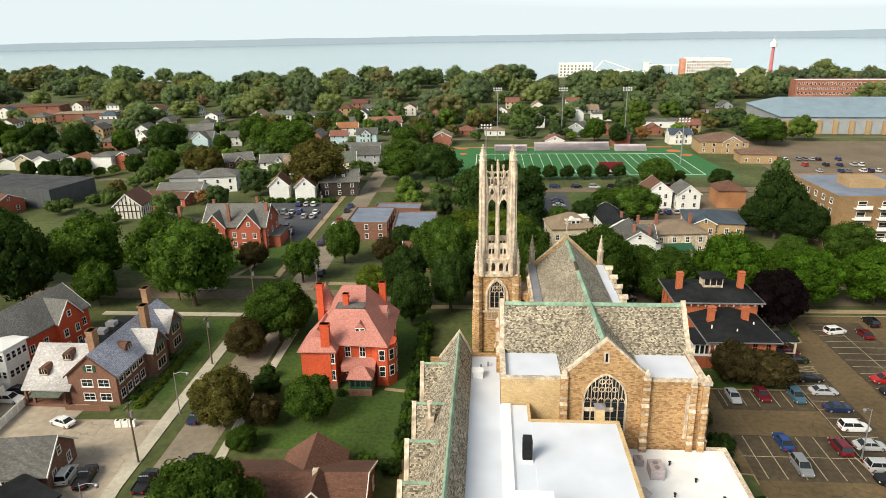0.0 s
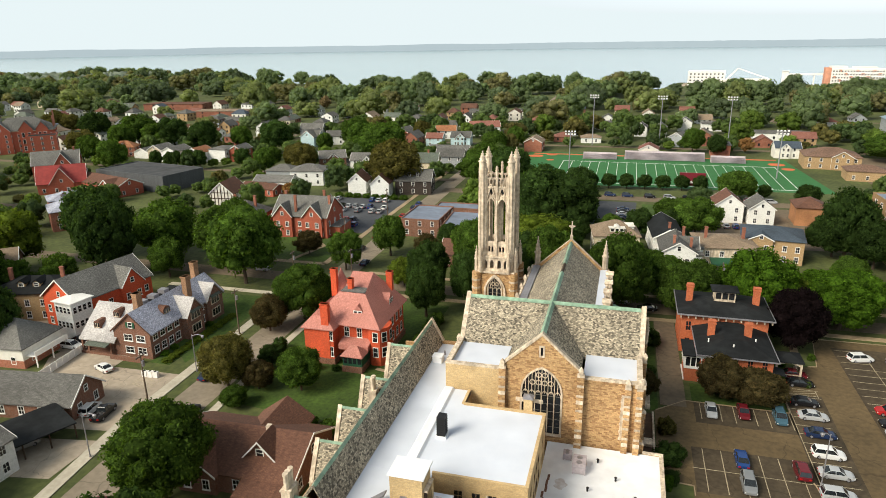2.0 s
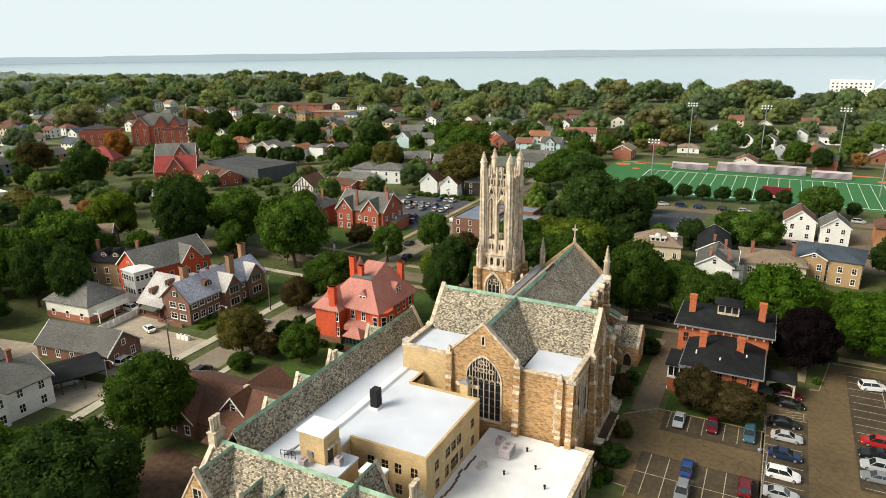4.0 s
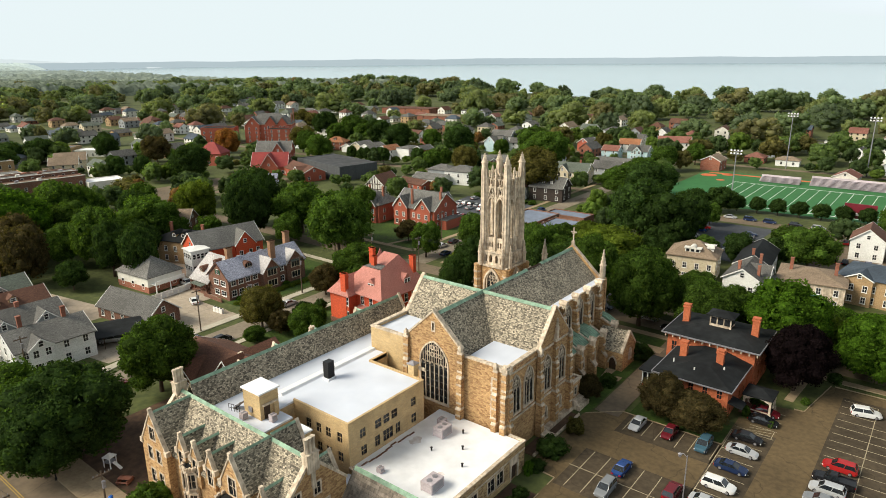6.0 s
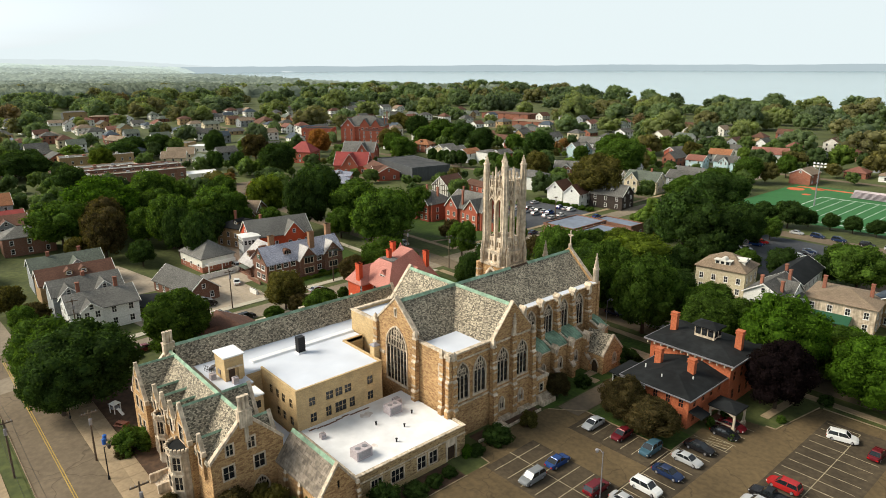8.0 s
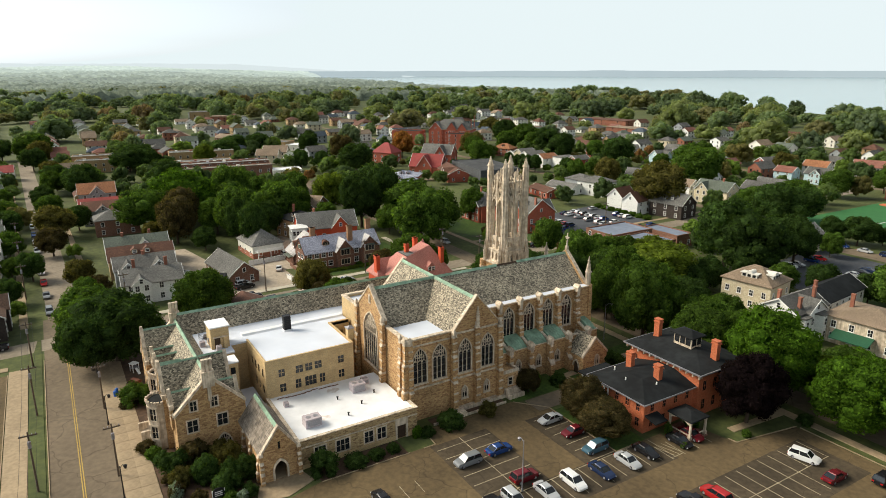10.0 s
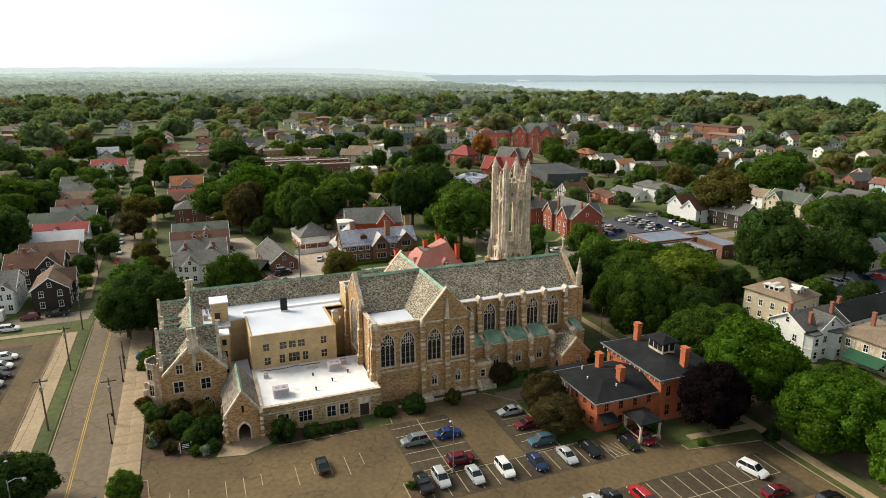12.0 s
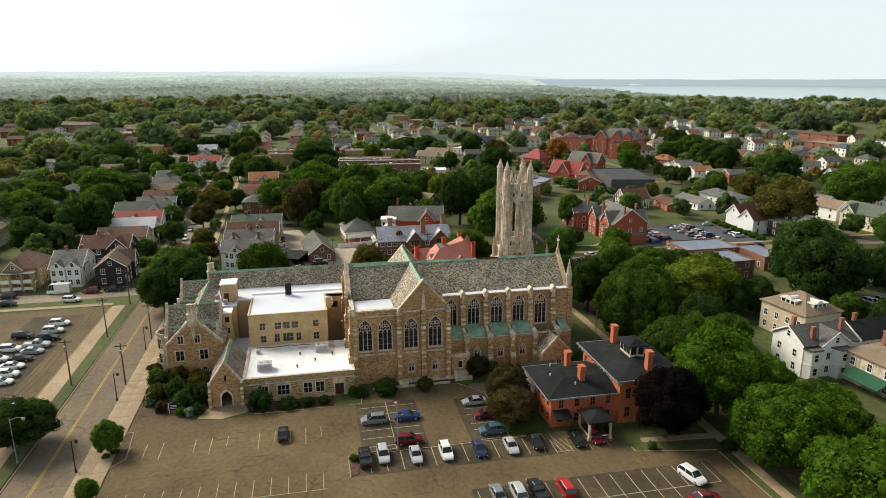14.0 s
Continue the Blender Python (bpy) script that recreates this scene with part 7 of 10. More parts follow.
put_windows(villa, [("x", 54.0, 1, 114.6, 126.4, 4), ("y", 114.2, -1, 46.5, 53.8, 3)], 2, 5.5, 0.8, 1.5, True, 0.9, 2.8, ORANGE_BRICK)
g = Geo().box(38.9, 113.9, 2.6, 45.6, 114.2, 3.0).box(38.9, 113.9, 4.9, 45.6, 114.2, 5.3)
for k in range(8):
    g.box(39.0 + k * 0.93, 113.9, 3.0, 39.15 + k * 0.93, 114.2, 4.9)
g.box(38.9, 114.2, 2.6, 39.1, 120, 5.3).box(38.9, 114.2, 0, 41.6, 120, 0.3)
part("sun_porch", g, WHITE_PAINT, villa, "white framed sun porch")
part("sun_porch_glass", Geo().box(39.1, 114.25, 3.0, 45.5, 114.3, 4.9), GLASS, villa)
part("sun_porch_wall", Geo().box(39.1, 114.0, 0, 41.5, 120, 2.6), ORANGE_BRICK, villa)
g = Geo().box(55.2, 118.6, 3.5, 60.2, 123.2, 3.75).pyramid(55.2, 118.6, 60.2, 123.2, 3.75, 4.5, 0, 0.3)
part("porch_roof", g, BLACK_ROOF, villa)
for x in (55.6, 59.8):
    for y in (119.0, 122.8):
        g = Geo().box(x - 0.16, y - 0.16, 0.5, x + 0.16, y + 0.16, 3.5).box(x - 0.28, y - 0.28, 0.3, x + 0.28, y + 0.28, 0.9)
        part("porch_post", g, LIME, villa)
for y in (119.0, 122.8):
    g = Geo()
    for k in range(8):
        t0, t1 = k / 8, (k + 1) / 8
        z = lambda t: 2.75 + 0.6 * math.sin(math.pi * t)
        g.prism("y", [(55.7 + 4.0 * t0, z(t0)), (55.7 + 4.0 * t1, z(t1)), (55.7 + 4.0 * t1, 3.5), (55.7 + 4.0 * t0, 3.5)], y - 0.08, y + 0.08)
    part("porch_arch", g, LIME, villa)
part("porch_rail", Geo().box(59.72, 119.2, 0.9, 59.88, 122.6, 1.05), LIME, villa)
part("porch_rail", Geo().box(55.8, 118.92, 0.9, 59.6, 119.08, 1.05), LIME, villa)
part("porch_floor", Geo().box(55.0, 118.6, 0, 60.2, 123.2, 0.32), BROWN_BRICK, villa)
part("awning", Geo().prism("y", [(54.0, 3.4), (56.4, 2.8), (56.4, 2.65), (54.0, 3.2)], 114.4, 117.4), BLACK_ROOF, villa)

# red house with pink tiled roofs
rh = thing("red_house", 0, 0, 0, 0, "bright red brick mansion with pink tiled hip roofs", "house")
FOOT.append((-26, 113, 13))
part("wall", Geo().box(-33.6, 106.5, 0, -17.0, 122.0, 8.0), RED_BRICK, rh)
part("wall_wing", Geo().box(-35.0, 103.6, 0, -27.5, 110.5, 7.6), RED_BRICK, rh)
g = Geo().cyl(-17.6, 108.0, 0, 8.0, 3.0, n=8, turn=math.pi / 8)
part("bay", g, RED_BRICK, rh)
part("plinth", Geo().box(-33.9, 106.2, 0, -16.7, 122.3, 1.3).box(-35.2, 103.4, 0, -27.3, 110.5, 1.3), BROWN_BRICK, rh)
g = Geo()
a = [(-34.2, 105.9, 8.0), (-16.0, 104.6, 8.0), (-16.0, 122.7, 8.0), (-34.2, 122.7, 8.0)]
b = [(-28.6, 110.2, 13.3), (-21.8, 110.0, 13.3), (-21.8, 113.6, 13.3), (-28.6, 113.6, 13.3)]
for k in (0, 1, 3):
    g.face([a[k], a[(k + 1) % 4], b[(k + 1) % 4], b[k]])
c = [(-28.6, 113.6, 13.3), (-21.8, 113.6, 13.3), (-23.0, 118.0, 15.2), (-28.6, 118.0, 15.2)]
g.face(c)
g.face([a[2], a[3], c[3], c[2]])
g.face([b[1], a[2], c[2]])
g.face([c[2], c[1], b[2]])
g.face([a[3], b[3], c[3]])
g.box(-34.2, 105.9, 7.75, -16.2, 122.7, 8.0)
part("main_roof", g, PINK_ROOF, rh, "steep pink tiled roof")
part("flat_deck", Geo().box(-28.4, 110.3, 13.3, -22.0, 113.4, 13.4), GREY_SHINGLE, rh)
part("wing_roof", Geo().box(-35.6, 103.0, 7.5, -27.0, 110.5, 7.7).prism("y", gable(-31.2, 4.3, 7.7, 11.6), 104.4, 112.0), PINK_ROOF, rh)
g = Geo()
g.face([(-35.6, 103.0, 7.7), (-27.0, 103.0, 7.7), (-31.2, 105.4, 11.6)])
g.face([(-35.6, 103.0, 7.7), (-31.2, 105.4, 11.6), (-31.2, 104.4, 11.6), (-35.5, 104.4, 7.7)])
g.face([(-27.0, 103.0, 7.7), (-26.9, 104.4, 7.7), (-31.2, 104.4, 11.6), (-31.2, 105.4, 11.6)])
part("wing_hip", g, PINK_ROOF, rh)
g = Geo().cyl(-33.6, 121.2, 0, 9.5, 2.2, n=12)
part("turret", g, RED_BRICK, rh)
part("turret_roof", Geo().cyl(-33.6, 121.2, 9.5, 14.6, 2.6, 0.05, 12), PINK_ROOF, rh)
for x, y, z0, z1, w in ((-34.4, 118.9, 6, 15.1, 0.75), (-19.6, 120.1, 7, 15.1, 0.75), (-29.4, 104.0, 0, 12.9, 0.95), (-26.5, 112.2, 12.8, 15.6, 0.6)):
    g = Geo().box(x - w, y - 0.55, z0, x + w, y + 0.55, z1).box(x - w - 0.12, y - 0.67, z1 - 0.9, x + w + 0.12, y + 0.67, z1 - 0.65).box(x - w - 0.12, y - 0.67, z1 - 0.2, x + w + 0.12, y + 0.67, z1)
    part("chimney", g, RED_BRICK, rh, "tall red brick chimney")
for cx, cy, rz in ((-22.6, 107.4, 0), (-18.0, 116.0, 90)):
    d = part("dormer", Geo().prism("y", [(-1.2, 0), (1.2, 0), (1.2, 1.4), (0, 2.6), (-1.2, 1.4)], -0.2, 3.0), PINK_ROOF, rh, "", pose(cx, cy, 9.2, 0, 0, rz))
    for k in (-0.55, 0.55):
        place("dormer_window", small_window(0.8, 1.1), d, "", pose(k, -0.22, 0.25))
g = Geo().box(-24.5, 101.0, 3.2, -19.2, 106.5, 3.4).pyramid(-24.7, 100.8, -19.0, 104.6, 3.4, 5.2, 0, 0.8).prism("x", [(104.0, 3.4), (106.5, 3.4), (106.5, 5.2), (104.0, 4.4)], -26.5, -19.0)
part("porch_roof", g, PINK_ROOF, rh)
part("porch_wall", Geo().box(-24.2, 101.3, 1.3, -19.5, 106.5, 3.2), GREEN_PAINT, rh)
part("porch_base", Geo().box(-24.4, 101.1, 0, -19.3, 106.5, 1.3), BROWN_BRICK, rh)
for k in range(4):
    part("porch_window", Geo().box(-23.9 + k * 1.15, 101.22, 1.9, -23.1 + k * 1.15, 101.32, 3.0), GLASS, rh)
put_windows(rh, [("y", 106.5, -1, -27.0, -20.5, 2), ("x", -17.0, 1, 110.5, 121.5, 4), ("x", -33.6, -1, 111, 121, 3), ("y", 103.6, -1, -28.9, -27.6, 1)], 2, 8.0, 1.1, 1.9, True, 1.9, 3.4)
for a in (-90, -45, 0):
    for z in (2.0, 5.2):
        ar = radians(a)
        place("window", small_window(1.1, 1.9), rh, "", pose(-17.6 + 2.8 * math.cos(ar), 108.0 + 2.8 * math.sin(ar), z, 0, 0, a + 90))

rh.scale, rh.location = (0.83, 0.92, 1.0), (-25.5 * 0.17, 105.0 * 0.08, 0.0)

# brown brick house with blue-grey slates
OLD_CHIM = material("tan_brown_brick", (0.3, 0.16, 0.08), (0.22, 0.115, 0.06), 0.85, brick=(0.22, 0.075, (0.28, 0.18, 0.12), 0.01), stain=0.15)
sh = thing("slate_house", -68.7, 109.3, 0, 0, "long brown brick house with blue-grey slate roof", "house")
FOOT.append((-68, 103, 11)), FOOT.append((-68, 116, 11)), FOOT.append((-78, 102, 8))
PALE_SLATE = material("pale_slate", (0.45, 0.43, 0.42), (0.33, 0.315, 0.31), 0.8, brick=(0.4, 0.22, (0.27, 0.255, 0.24), 0.02))
part("wall", Geo().prism("y", [(-4.4, 0), (4.4, 0), (4.4, 6.0), (0, 9.55), (-4.4, 6.0)], -12.6, 12.6), BROWN_BRICK, sh)
part("roof", Geo().prism("y", gable(0, 4.4, 6.0, 9.8, 0.25, 0.5), -12.9, 12.9), BLUE_SLATE, sh, "blue-grey slate roof with pale patches")
for s in (-12.9, 12.9):
    part("bargeboard", Geo().prism("y", gable(0, 4.4, 6.04, 9.84, 0.32, 0.5), s - 0.06, s + 0.06), BROWN_SHINGLE, sh)
for cy, cw, cx in ((0.0, 5.4, 6.0), (8.9, 6.0, 4.9)):
    part("gable_wall", Geo().prism("x", [(cy - cw / 2, 0), (cy + cw / 2, 0), (cy + cw / 2, 5.8), (cy, 8.7), (cy - cw / 2, 5.8)], 0, cx), BROWN_BRICK, sh)
    part("gable_roof", Geo().prism("x", gable(cy, cw / 2, 5.8, 9.0, 0.2, 0.45), 0, cx + 0.4), PALE_SLATE, sh, "pale weathered slates")
    for z in (1.2, 4.2):
        part("bay_window", Geo().box(cx, cy - 1.4, z, cx + 0.1, cy + 1.4, z + 1.6), GLASS, sh)
        part("bay_frame", Geo().box(cx, cy - 1.6, z - 0.2, cx + 0.18, cy + 1.6, z).box(cx, cy - 1.6, z + 1.6, cx + 0.18, cy + 1.6, z + 1.75).box(cx, cy - 0.5, z, cx + 0.16, cy - 0.4, z + 1.6).box(cx, cy + 0.4, z, cx + 0.16, cy + 0.5, z + 1.6).box(cx, cy - 1.6, z, cx + 0.16, cy - 1.4, z + 1.6).box(cx, cy + 1.4, z, cx + 0.16, cy + 1.6, z + 1.6), LIME, sh)
    part("awning", Geo().prism("y", [(cx, 6.3), (cx + 0.7, 6.0), (cx + 0.7, 5.9), (cx, 6.15)], cy - 1.7, cy + 1.7), GREEN_ROOF, sh)
d = part("dormer", Geo().cyl(0, 0, 0, 2.2, 1.15, n=14, turn=math.pi / 2), BROWN_SHINGLE, sh, "rounded dormer", pose(0.9, -5.1, 7.6, 0, 90, 0))
part("dormer_window", Geo().box(3.1, -6.0, 7.3, 3.2, -4.2, 8.2), GLASS, sh)
part("dormer_frame", Geo().box(3.1, -6.1, 7.2, 3.24, -4.1, 7.3).box(3.1, -5.5, 7.3, 3.24, -5.4, 8.2).box(3.1, -4.8, 7.3, 3.24, -4.7, 8.2), LIME, sh)
for cx, cy, z1, w in ((-1.7, -7.7, 12.2, 0.8), (2.2, 3.2, 12.4, 0.8), (-1.4, 11.2, 12.8, 0.8)):
    part("chimney", Geo().box(cx - 0.6, cy - w, 6, cx + 0.6, cy + w, z1).box(cx - 0.72, cy - w - 0.12, z1 - 0.3, cx + 0.72, cy + w + 0.12, z1), OLD_CHIM, sh, "tan brick chimney")
put_windows(sh, [("x", 4.4, 1, -12.2, -3.2, 4), ("x", 4.4, 1, 3.0, 5.8, 1)], 2, 6.0, 1.3, 1.5, True, 1.0, 2.9)
put_windows(sh, [("y", -12.6, -1, -2.4, 3.6, 2)], 2, 6.0, 1.9, 1.3, True, 1.0, 2.7)
place("window", small_window(0.9, 1.1), sh, "", pose(0, -12.6, 6.6))
for k in (-0.8, 0.8):
    part("shutter", Geo().box(k - 0.25, -12.72, 6.55, k + 0.25, -12.6, 7.75), GREEN_PAINT, sh, "green shutter")
# low wing whose roof runs down over a porch
part("side_wing_wall", Geo().prism("x", [(-11.6, 0), (-3.2, 0), (-3.2, 5.9), (-6.6, 8.6), (-11.6, 4.3)], -12.2, -4.4), BROWN_BRICK, sh)
part("side_wing_roof", Geo().prism("x", [(-13.5, 3.3), (-6.6, 9.0), (-2.9, 6.3), (-2.9, 6.05), (-6.6, 8.72), (-13.5, 3.02)], -12.7, -3.8), PALE_SLATE, sh, "pale weathered slate roof")
part("side_wing_roof", Geo().prism("x", [(-11.9, 4.62), (-6.6, 9.0), (-2.9, 6.3), (-2.9, 6.05), (-6.6, 8.72), (-11.9, 4.34)], -3.8, -0.9), PALE_SLATE, sh, "pale weathered slate roof")
for cx, cy, z in ((-6.0, -8.8, 6.9), (-9.3, -11.0, 5.1)):
    sd = part("side_dormer", Geo().prism("y", [(cx - 0.8, z), (cx + 0.8, z), (cx + 0.8, z + 1.2), (cx + 0.4, z + 1.6), (cx - 0.4, z + 1.6), (cx - 0.8, z + 1.2)], cy - 0.6, cy + 1.6), BROWN_SHINGLE, sh, "brown rounded dormer")
    part("side_dormer_window", Geo().box(cx - 0.6, cy - 0.66, z + 0.25, cx + 0.6, cy - 0.58, z + 1.15), GLASS, sd)
    part("side_dormer_frame", Geo().box(cx - 0.65, cy - 0.68, z + 0.12, cx + 0.65, cy - 0.6, z + 0.25).box(cx - 0.25, cy - 0.69, z + 0.25, cx - 0.17, cy - 0.62, z + 1.15).box(cx + 0.17, cy - 0.69, z + 0.25, cx + 0.25, cy - 0.62, z + 1.15), LIME, sd)
part("porch_canopy", Geo().prism("x", [(-14.6, 2.55), (-12.8, 2.95), (-12.8, 2.8), (-14.6, 2.4)], -10.6, -5.2), GREEN_ROOF, sh)
for cx in (-12.2, -10.8, -5.2):
    part("porch_post", Geo().box(cx - 0.2, -13.3, 0, cx + 0.2, -12.9, 3.3), BROWN_BRICK, sh)
part("porch_floor", Geo().box(-12.6, -13.6, 0, -4.6, -11.6, 0.5), BROWN_BRICK, sh)
part("porch_wall", Geo().box(-4.4, -14.6, 0, 3.6, -14.3, 1.0), BROWN_BRICK, sh)
part("flat_link_roof", Geo().box(-8.2, -2.8, 6.3, -4.5, 10.5, 6.6), BLACK_ROOF, sh)
part("link_wall", Geo().box(-8.0, -2.8, 0, -4.4, 10.4, 6.3), BROWN_BRICK, sh)
for k, cy in enumerate((-1, 2.5, 6)):
    part("roof_plant", Geo().box(-7.4, cy - 0.8, 6.6, -5.6, cy + 0.8, 7.5), METAL, sh)
h = house(-92.5, 114.5, 80, 20, 11.5, 7.6, 12.0, RED_BRICK, GREY_SHINGLE, cross=(4.0, 6.0, -1), near=True)
tw = thing("white_tower", -89.2, 103.4, 0, -8, "white boarded square tower with many windows", "tower")
part("wall", Geo().box(-2.6, -2.6, 0, 2.6, 2.6, 8.3), WHITE_SIDING, tw)
part("roof", Geo().box(-3.0, -3.0, 8.3, 3.0, 3.0, 8.5).pyramid(-3, -3, 3, 3, 8.5, 9.2), WHITE_PAINT, tw)
put_windows(tw, [("y", -2.6, -1, -2.4, 2.4, 4), ("x", 2.6, 1, -2.4, 2.4, 4)], 2, 8.2, 0.8, 1.3, False, 2.6, 3.4)
house(-107.6, 112, 18, 18, 12, 7.0, 9.3, TAN_BRICK, BLACK_ROOF, "hip", [(-6, 0, 11.5), (6, 0, 11.5)], dormer=2, near=True)
hg = house(-94, 91.5, 5, 14, 10.5, 4.4, 8.6, STUCCO, GREY_SHINGLE, "hip", words="white and red coach house with grey hipped roof")
part("base_course", Geo().box(-7.05, -5.3, 0, 7.05, 5.3, 1.7), OLD_BRICK, hg)
part("balcony", Geo().box(7.0, -4.5, 2.4, 9.2, 4.5, 2.6).box(9.1, -4.5, 2.6, 9.2, 4.5, 3.5), WHITE_PAINT, hg)
for yy in (-4.3, 0, 4.3):
    part("balcony_post", Geo().box(9.0, yy - 0.1, 0, 9.2, yy + 0.1, 2.4), WHITE_PAINT, hg)
house(-72, 76.5, 8, 19, 8.6, 3.4, 6.8, BROWN_BRICK, GREY_SHINGLE, near=True, words="brown brick garage with grey shingle gable roof")
for k in range(3):
    ac = thing("air_conditioner", -61.0 + 1.15 * k, 90.2 + 0.1 * k, 0, 5, "white boxed air conditioner beside brick wall", "air conditioner")
    part("casing", Geo().box(-0.5, -0.3, 0.05, 0.5, 0.3, 1.3).box(-0.45, -0.25, 0, 0.45, 0.25, 0.05), WHITE_PAINT, ac)
    part("fan_grille", Geo().cyl(0, 0, 1.3, 1.34, 0.26, n=12), DARK_METAL, ac)
cp = thing("carport", -64.5, 64.5, 0, 65, "long open carport with dark flat roof", "carport")
part("roof", Geo().prism("x", [(-4.2, 2.7), (4.2, 3.3), (4.2, 3.5), (-4.2, 2.9)], -8, 8), BLACK_ROOF, cp)
for k in range(5):
    part("post", Geo().box(-7.6 + k * 3.8, -4.0, 0, -7.4 + k * 3.8, -3.8, 2.8), TIMBER, cp)
part("back_wall", Geo().box(-8, 3.9, 0, 8, 4.1, 3.2), BLACK_ROOF, cp)
FOOT.append((-64, 64, 8))
bg = house(-26.2, 71.0, 2, 21, 14, 3.5, 6.9, BROWN_BRICK, BROWN_SHINGLE, cross=(-4.0, 6.0, -1), near=True, words="brown bungalow with wide brown shingle roofs")
part("north_gable_roof", Geo().prism("y", gable(2.0, 4.2, 3.6, 6.6, 0.2, 0.4), 0, 9.5), BROWN_SHINGLE, bg)
part("north_gable_wall", Geo().prism("y", [(-1.8, 0), (5.8, 0), (5.8, 3.5), (2, 6.2), (-1.8, 3.5)], 0, 9.0), BROWN_BRICK, bg)
part("front_gable_wall", Geo().prism("y", [(1.3, 3.5), (7.3, 3.5), (7.3, 4.2), (4.3, 7.2), (1.3, 4.2)], -4.2, 0), BROWN_BRICK, bg)
part("front_gable_roof", Geo().prism("y", gable(4.3, 3.0, 4.2, 7.5, 0.2, 0.4), -4.7, 0), BROWN_SHINGLE, bg)
part("bargeboard", Geo().prism("y", gable(4.3, 3.0, 4.23, 7.53, 0.3, 0.4), -4.8, -4.7), WHITE_PAINT, bg)
place("window", small_window(1.0, 1.1), bg, "", pose(4.3, -4.2, 4.8))
part("roof_vent", Geo().box(3.5, -0.6, 6.2, 4.3, 0.2, 7.4), LIME, bg)
part("low_roof", Geo().prism("x", [(-10.5, 2.5), (-6, 3.6), (-6, 3.4), (-10.5, 2.3)], 3, 11), BROWN_SHINGLE, bg)
house(-65.5, 53.5, 88, 15, 11, 5.8, 8.6, WHITE_SIDING, GREY_SHINGLE, cross=(-3.0, 4.5, -1), chim=[(-4, 1, 11), (4, 0, 11)], near=True)
house(-79, 53.5, 88, 16, 9.5, 6.0, 8.8, GREY_SIDING, GREY_SHINGLE, cross=[(-4.5, 4.6, -1), (3.6, 4.6, -1)], chim=[(0, 0, 10)])
house(-90.5, 54, 88, 18, 9, 6.0, 9.0, TAN_BRICK, BROWN_SHINGLE, dormer=2)
house(-103, 54.5, 88, 18, 10, 6.2, 9.2, GREY_SIDING, GREEN_ROOF, cross=(2, 5, -1), chim=[(-4, 0, 10.5), (4, 1, 10.5)])
house(-150, 53, 88, 15, 10, 6.2, 9, BROWN_BRICK, GREY_SHINGLE, "hip", dormer=1)
house(-172, 50, 88, 14, 11, 6.2, 9.0, GREY_SIDING, BROWN_SHINGLE, cross=(0, 5, -1))
house(-195, 51, 88, 17, 7, 4.6, 6.4, OLD_BRICK, SCARLET_ROOF, words="low red brick shop row with a red roof")
house(-214, 51, 88, 15, 12, 6.4, 10.2, GREY_SIDING, RUST_SHINGLE, cross=(0, 6, -1), dormer=1)
house(-56.2, 15.6, 2, 13.5, 8.6, 6.0, 9.0, DARK_SIDING, UMBER_SHINGLE, cross=(-2.5, 5.0, 1), near=True)
house(-57.6, 3.3, 90, 8.6, 13.0, 6.2, 9.8, WHITE_SIDING, GREY_SHINGLE, cross=[(-2.1, 3.9, -1), (2.1, 3.9, -1)], chim=[(-1.5, 0.5, 11), (2.5, 1.5, 11)], near=True)
tan_porch = house(-58, -9.4, 90, 9.8, 12.5, 6.2, 10.0, TAN_BRICK, UMBER_SHINGLE, "hip", cross=(-1.2, 5.0, -1), near=True)
part("porch_roof", Geo().box(-4.9, -9.6, 5.2, 4.9, -7.15, 5.45), GREY_SHINGLE, tan_porch)
for z in (0.5, 2.75):
    part("balcony_wall", Geo().box(-4.7, -9.4, z, 4.7, -9.2, z + 0.85), WHITE_PAINT, tan_porch)
part("porch_floor", Geo().box(-4.8, -9.4, 2.5, 4.8, -7.15, 2.7), WHITE_PAINT, tan_porch)
for k in (-4.4, -1.5, 1.5, 4.4):
    part("porch_post", Geo().box(k - 0.3, -9.5, 0, k + 0.3, -8.9, 5.2), TAN_BRICK, tan_porch)
house(-78.5, 8.0, 88, 15, 10, 6.0, 9.2, DARK_SIDING, BROWN_SHINGLE, cross=(4.2, 6.2, -1), chim=[(-3, 0.5, 10.6)], near=True)
house(-92.5, 9.5, 88, 16, 9, 6.0, 8.8, CREAM_SIDING, UMBER_SHINGLE, cross=(-4, 5, -1))
house(-107.5, 9.6, 88, 15, 9, 6.0, 9.0, STUCCO, material("pale_grey_roof", (0.5, 0.51, 0.54), (0.44, 0.45, 0.48), 0.7), words="tan stucco house with pale grey metal roof")
house(-121, 8.6, 88, 17, 10, 6.0, 9.0, WHITE_SIDING, SCARLET_ROOF, cross=(-1, 4.6, -1))
house(-138, 6.8, 88, 22, 11, 6.2, 9.6, GREY_SIDING, GREEN_ROOF, cross=(5, 6, -1))
house(-154, 8.5, 88, 16, 9, 6, 8.8, GREY_SIDING, GREY_SHINGLE, cross=(4, 5, -1), chim=[(-3, 0, 10)])
house(-170, 7.5, 88, 15, 11, 6, 9.0, BROWN_BRICK, BROWN_SHINGLE, cross=(2, 5, -1), chim=[(5, 0, 10.2)])
house(-190, 6, 88, 17, 10, 6, 9.0, CREAM_SIDING, TAN_SHINGLE, cross=[(-4.5, 5, -1), (4.5, 5, -1)])
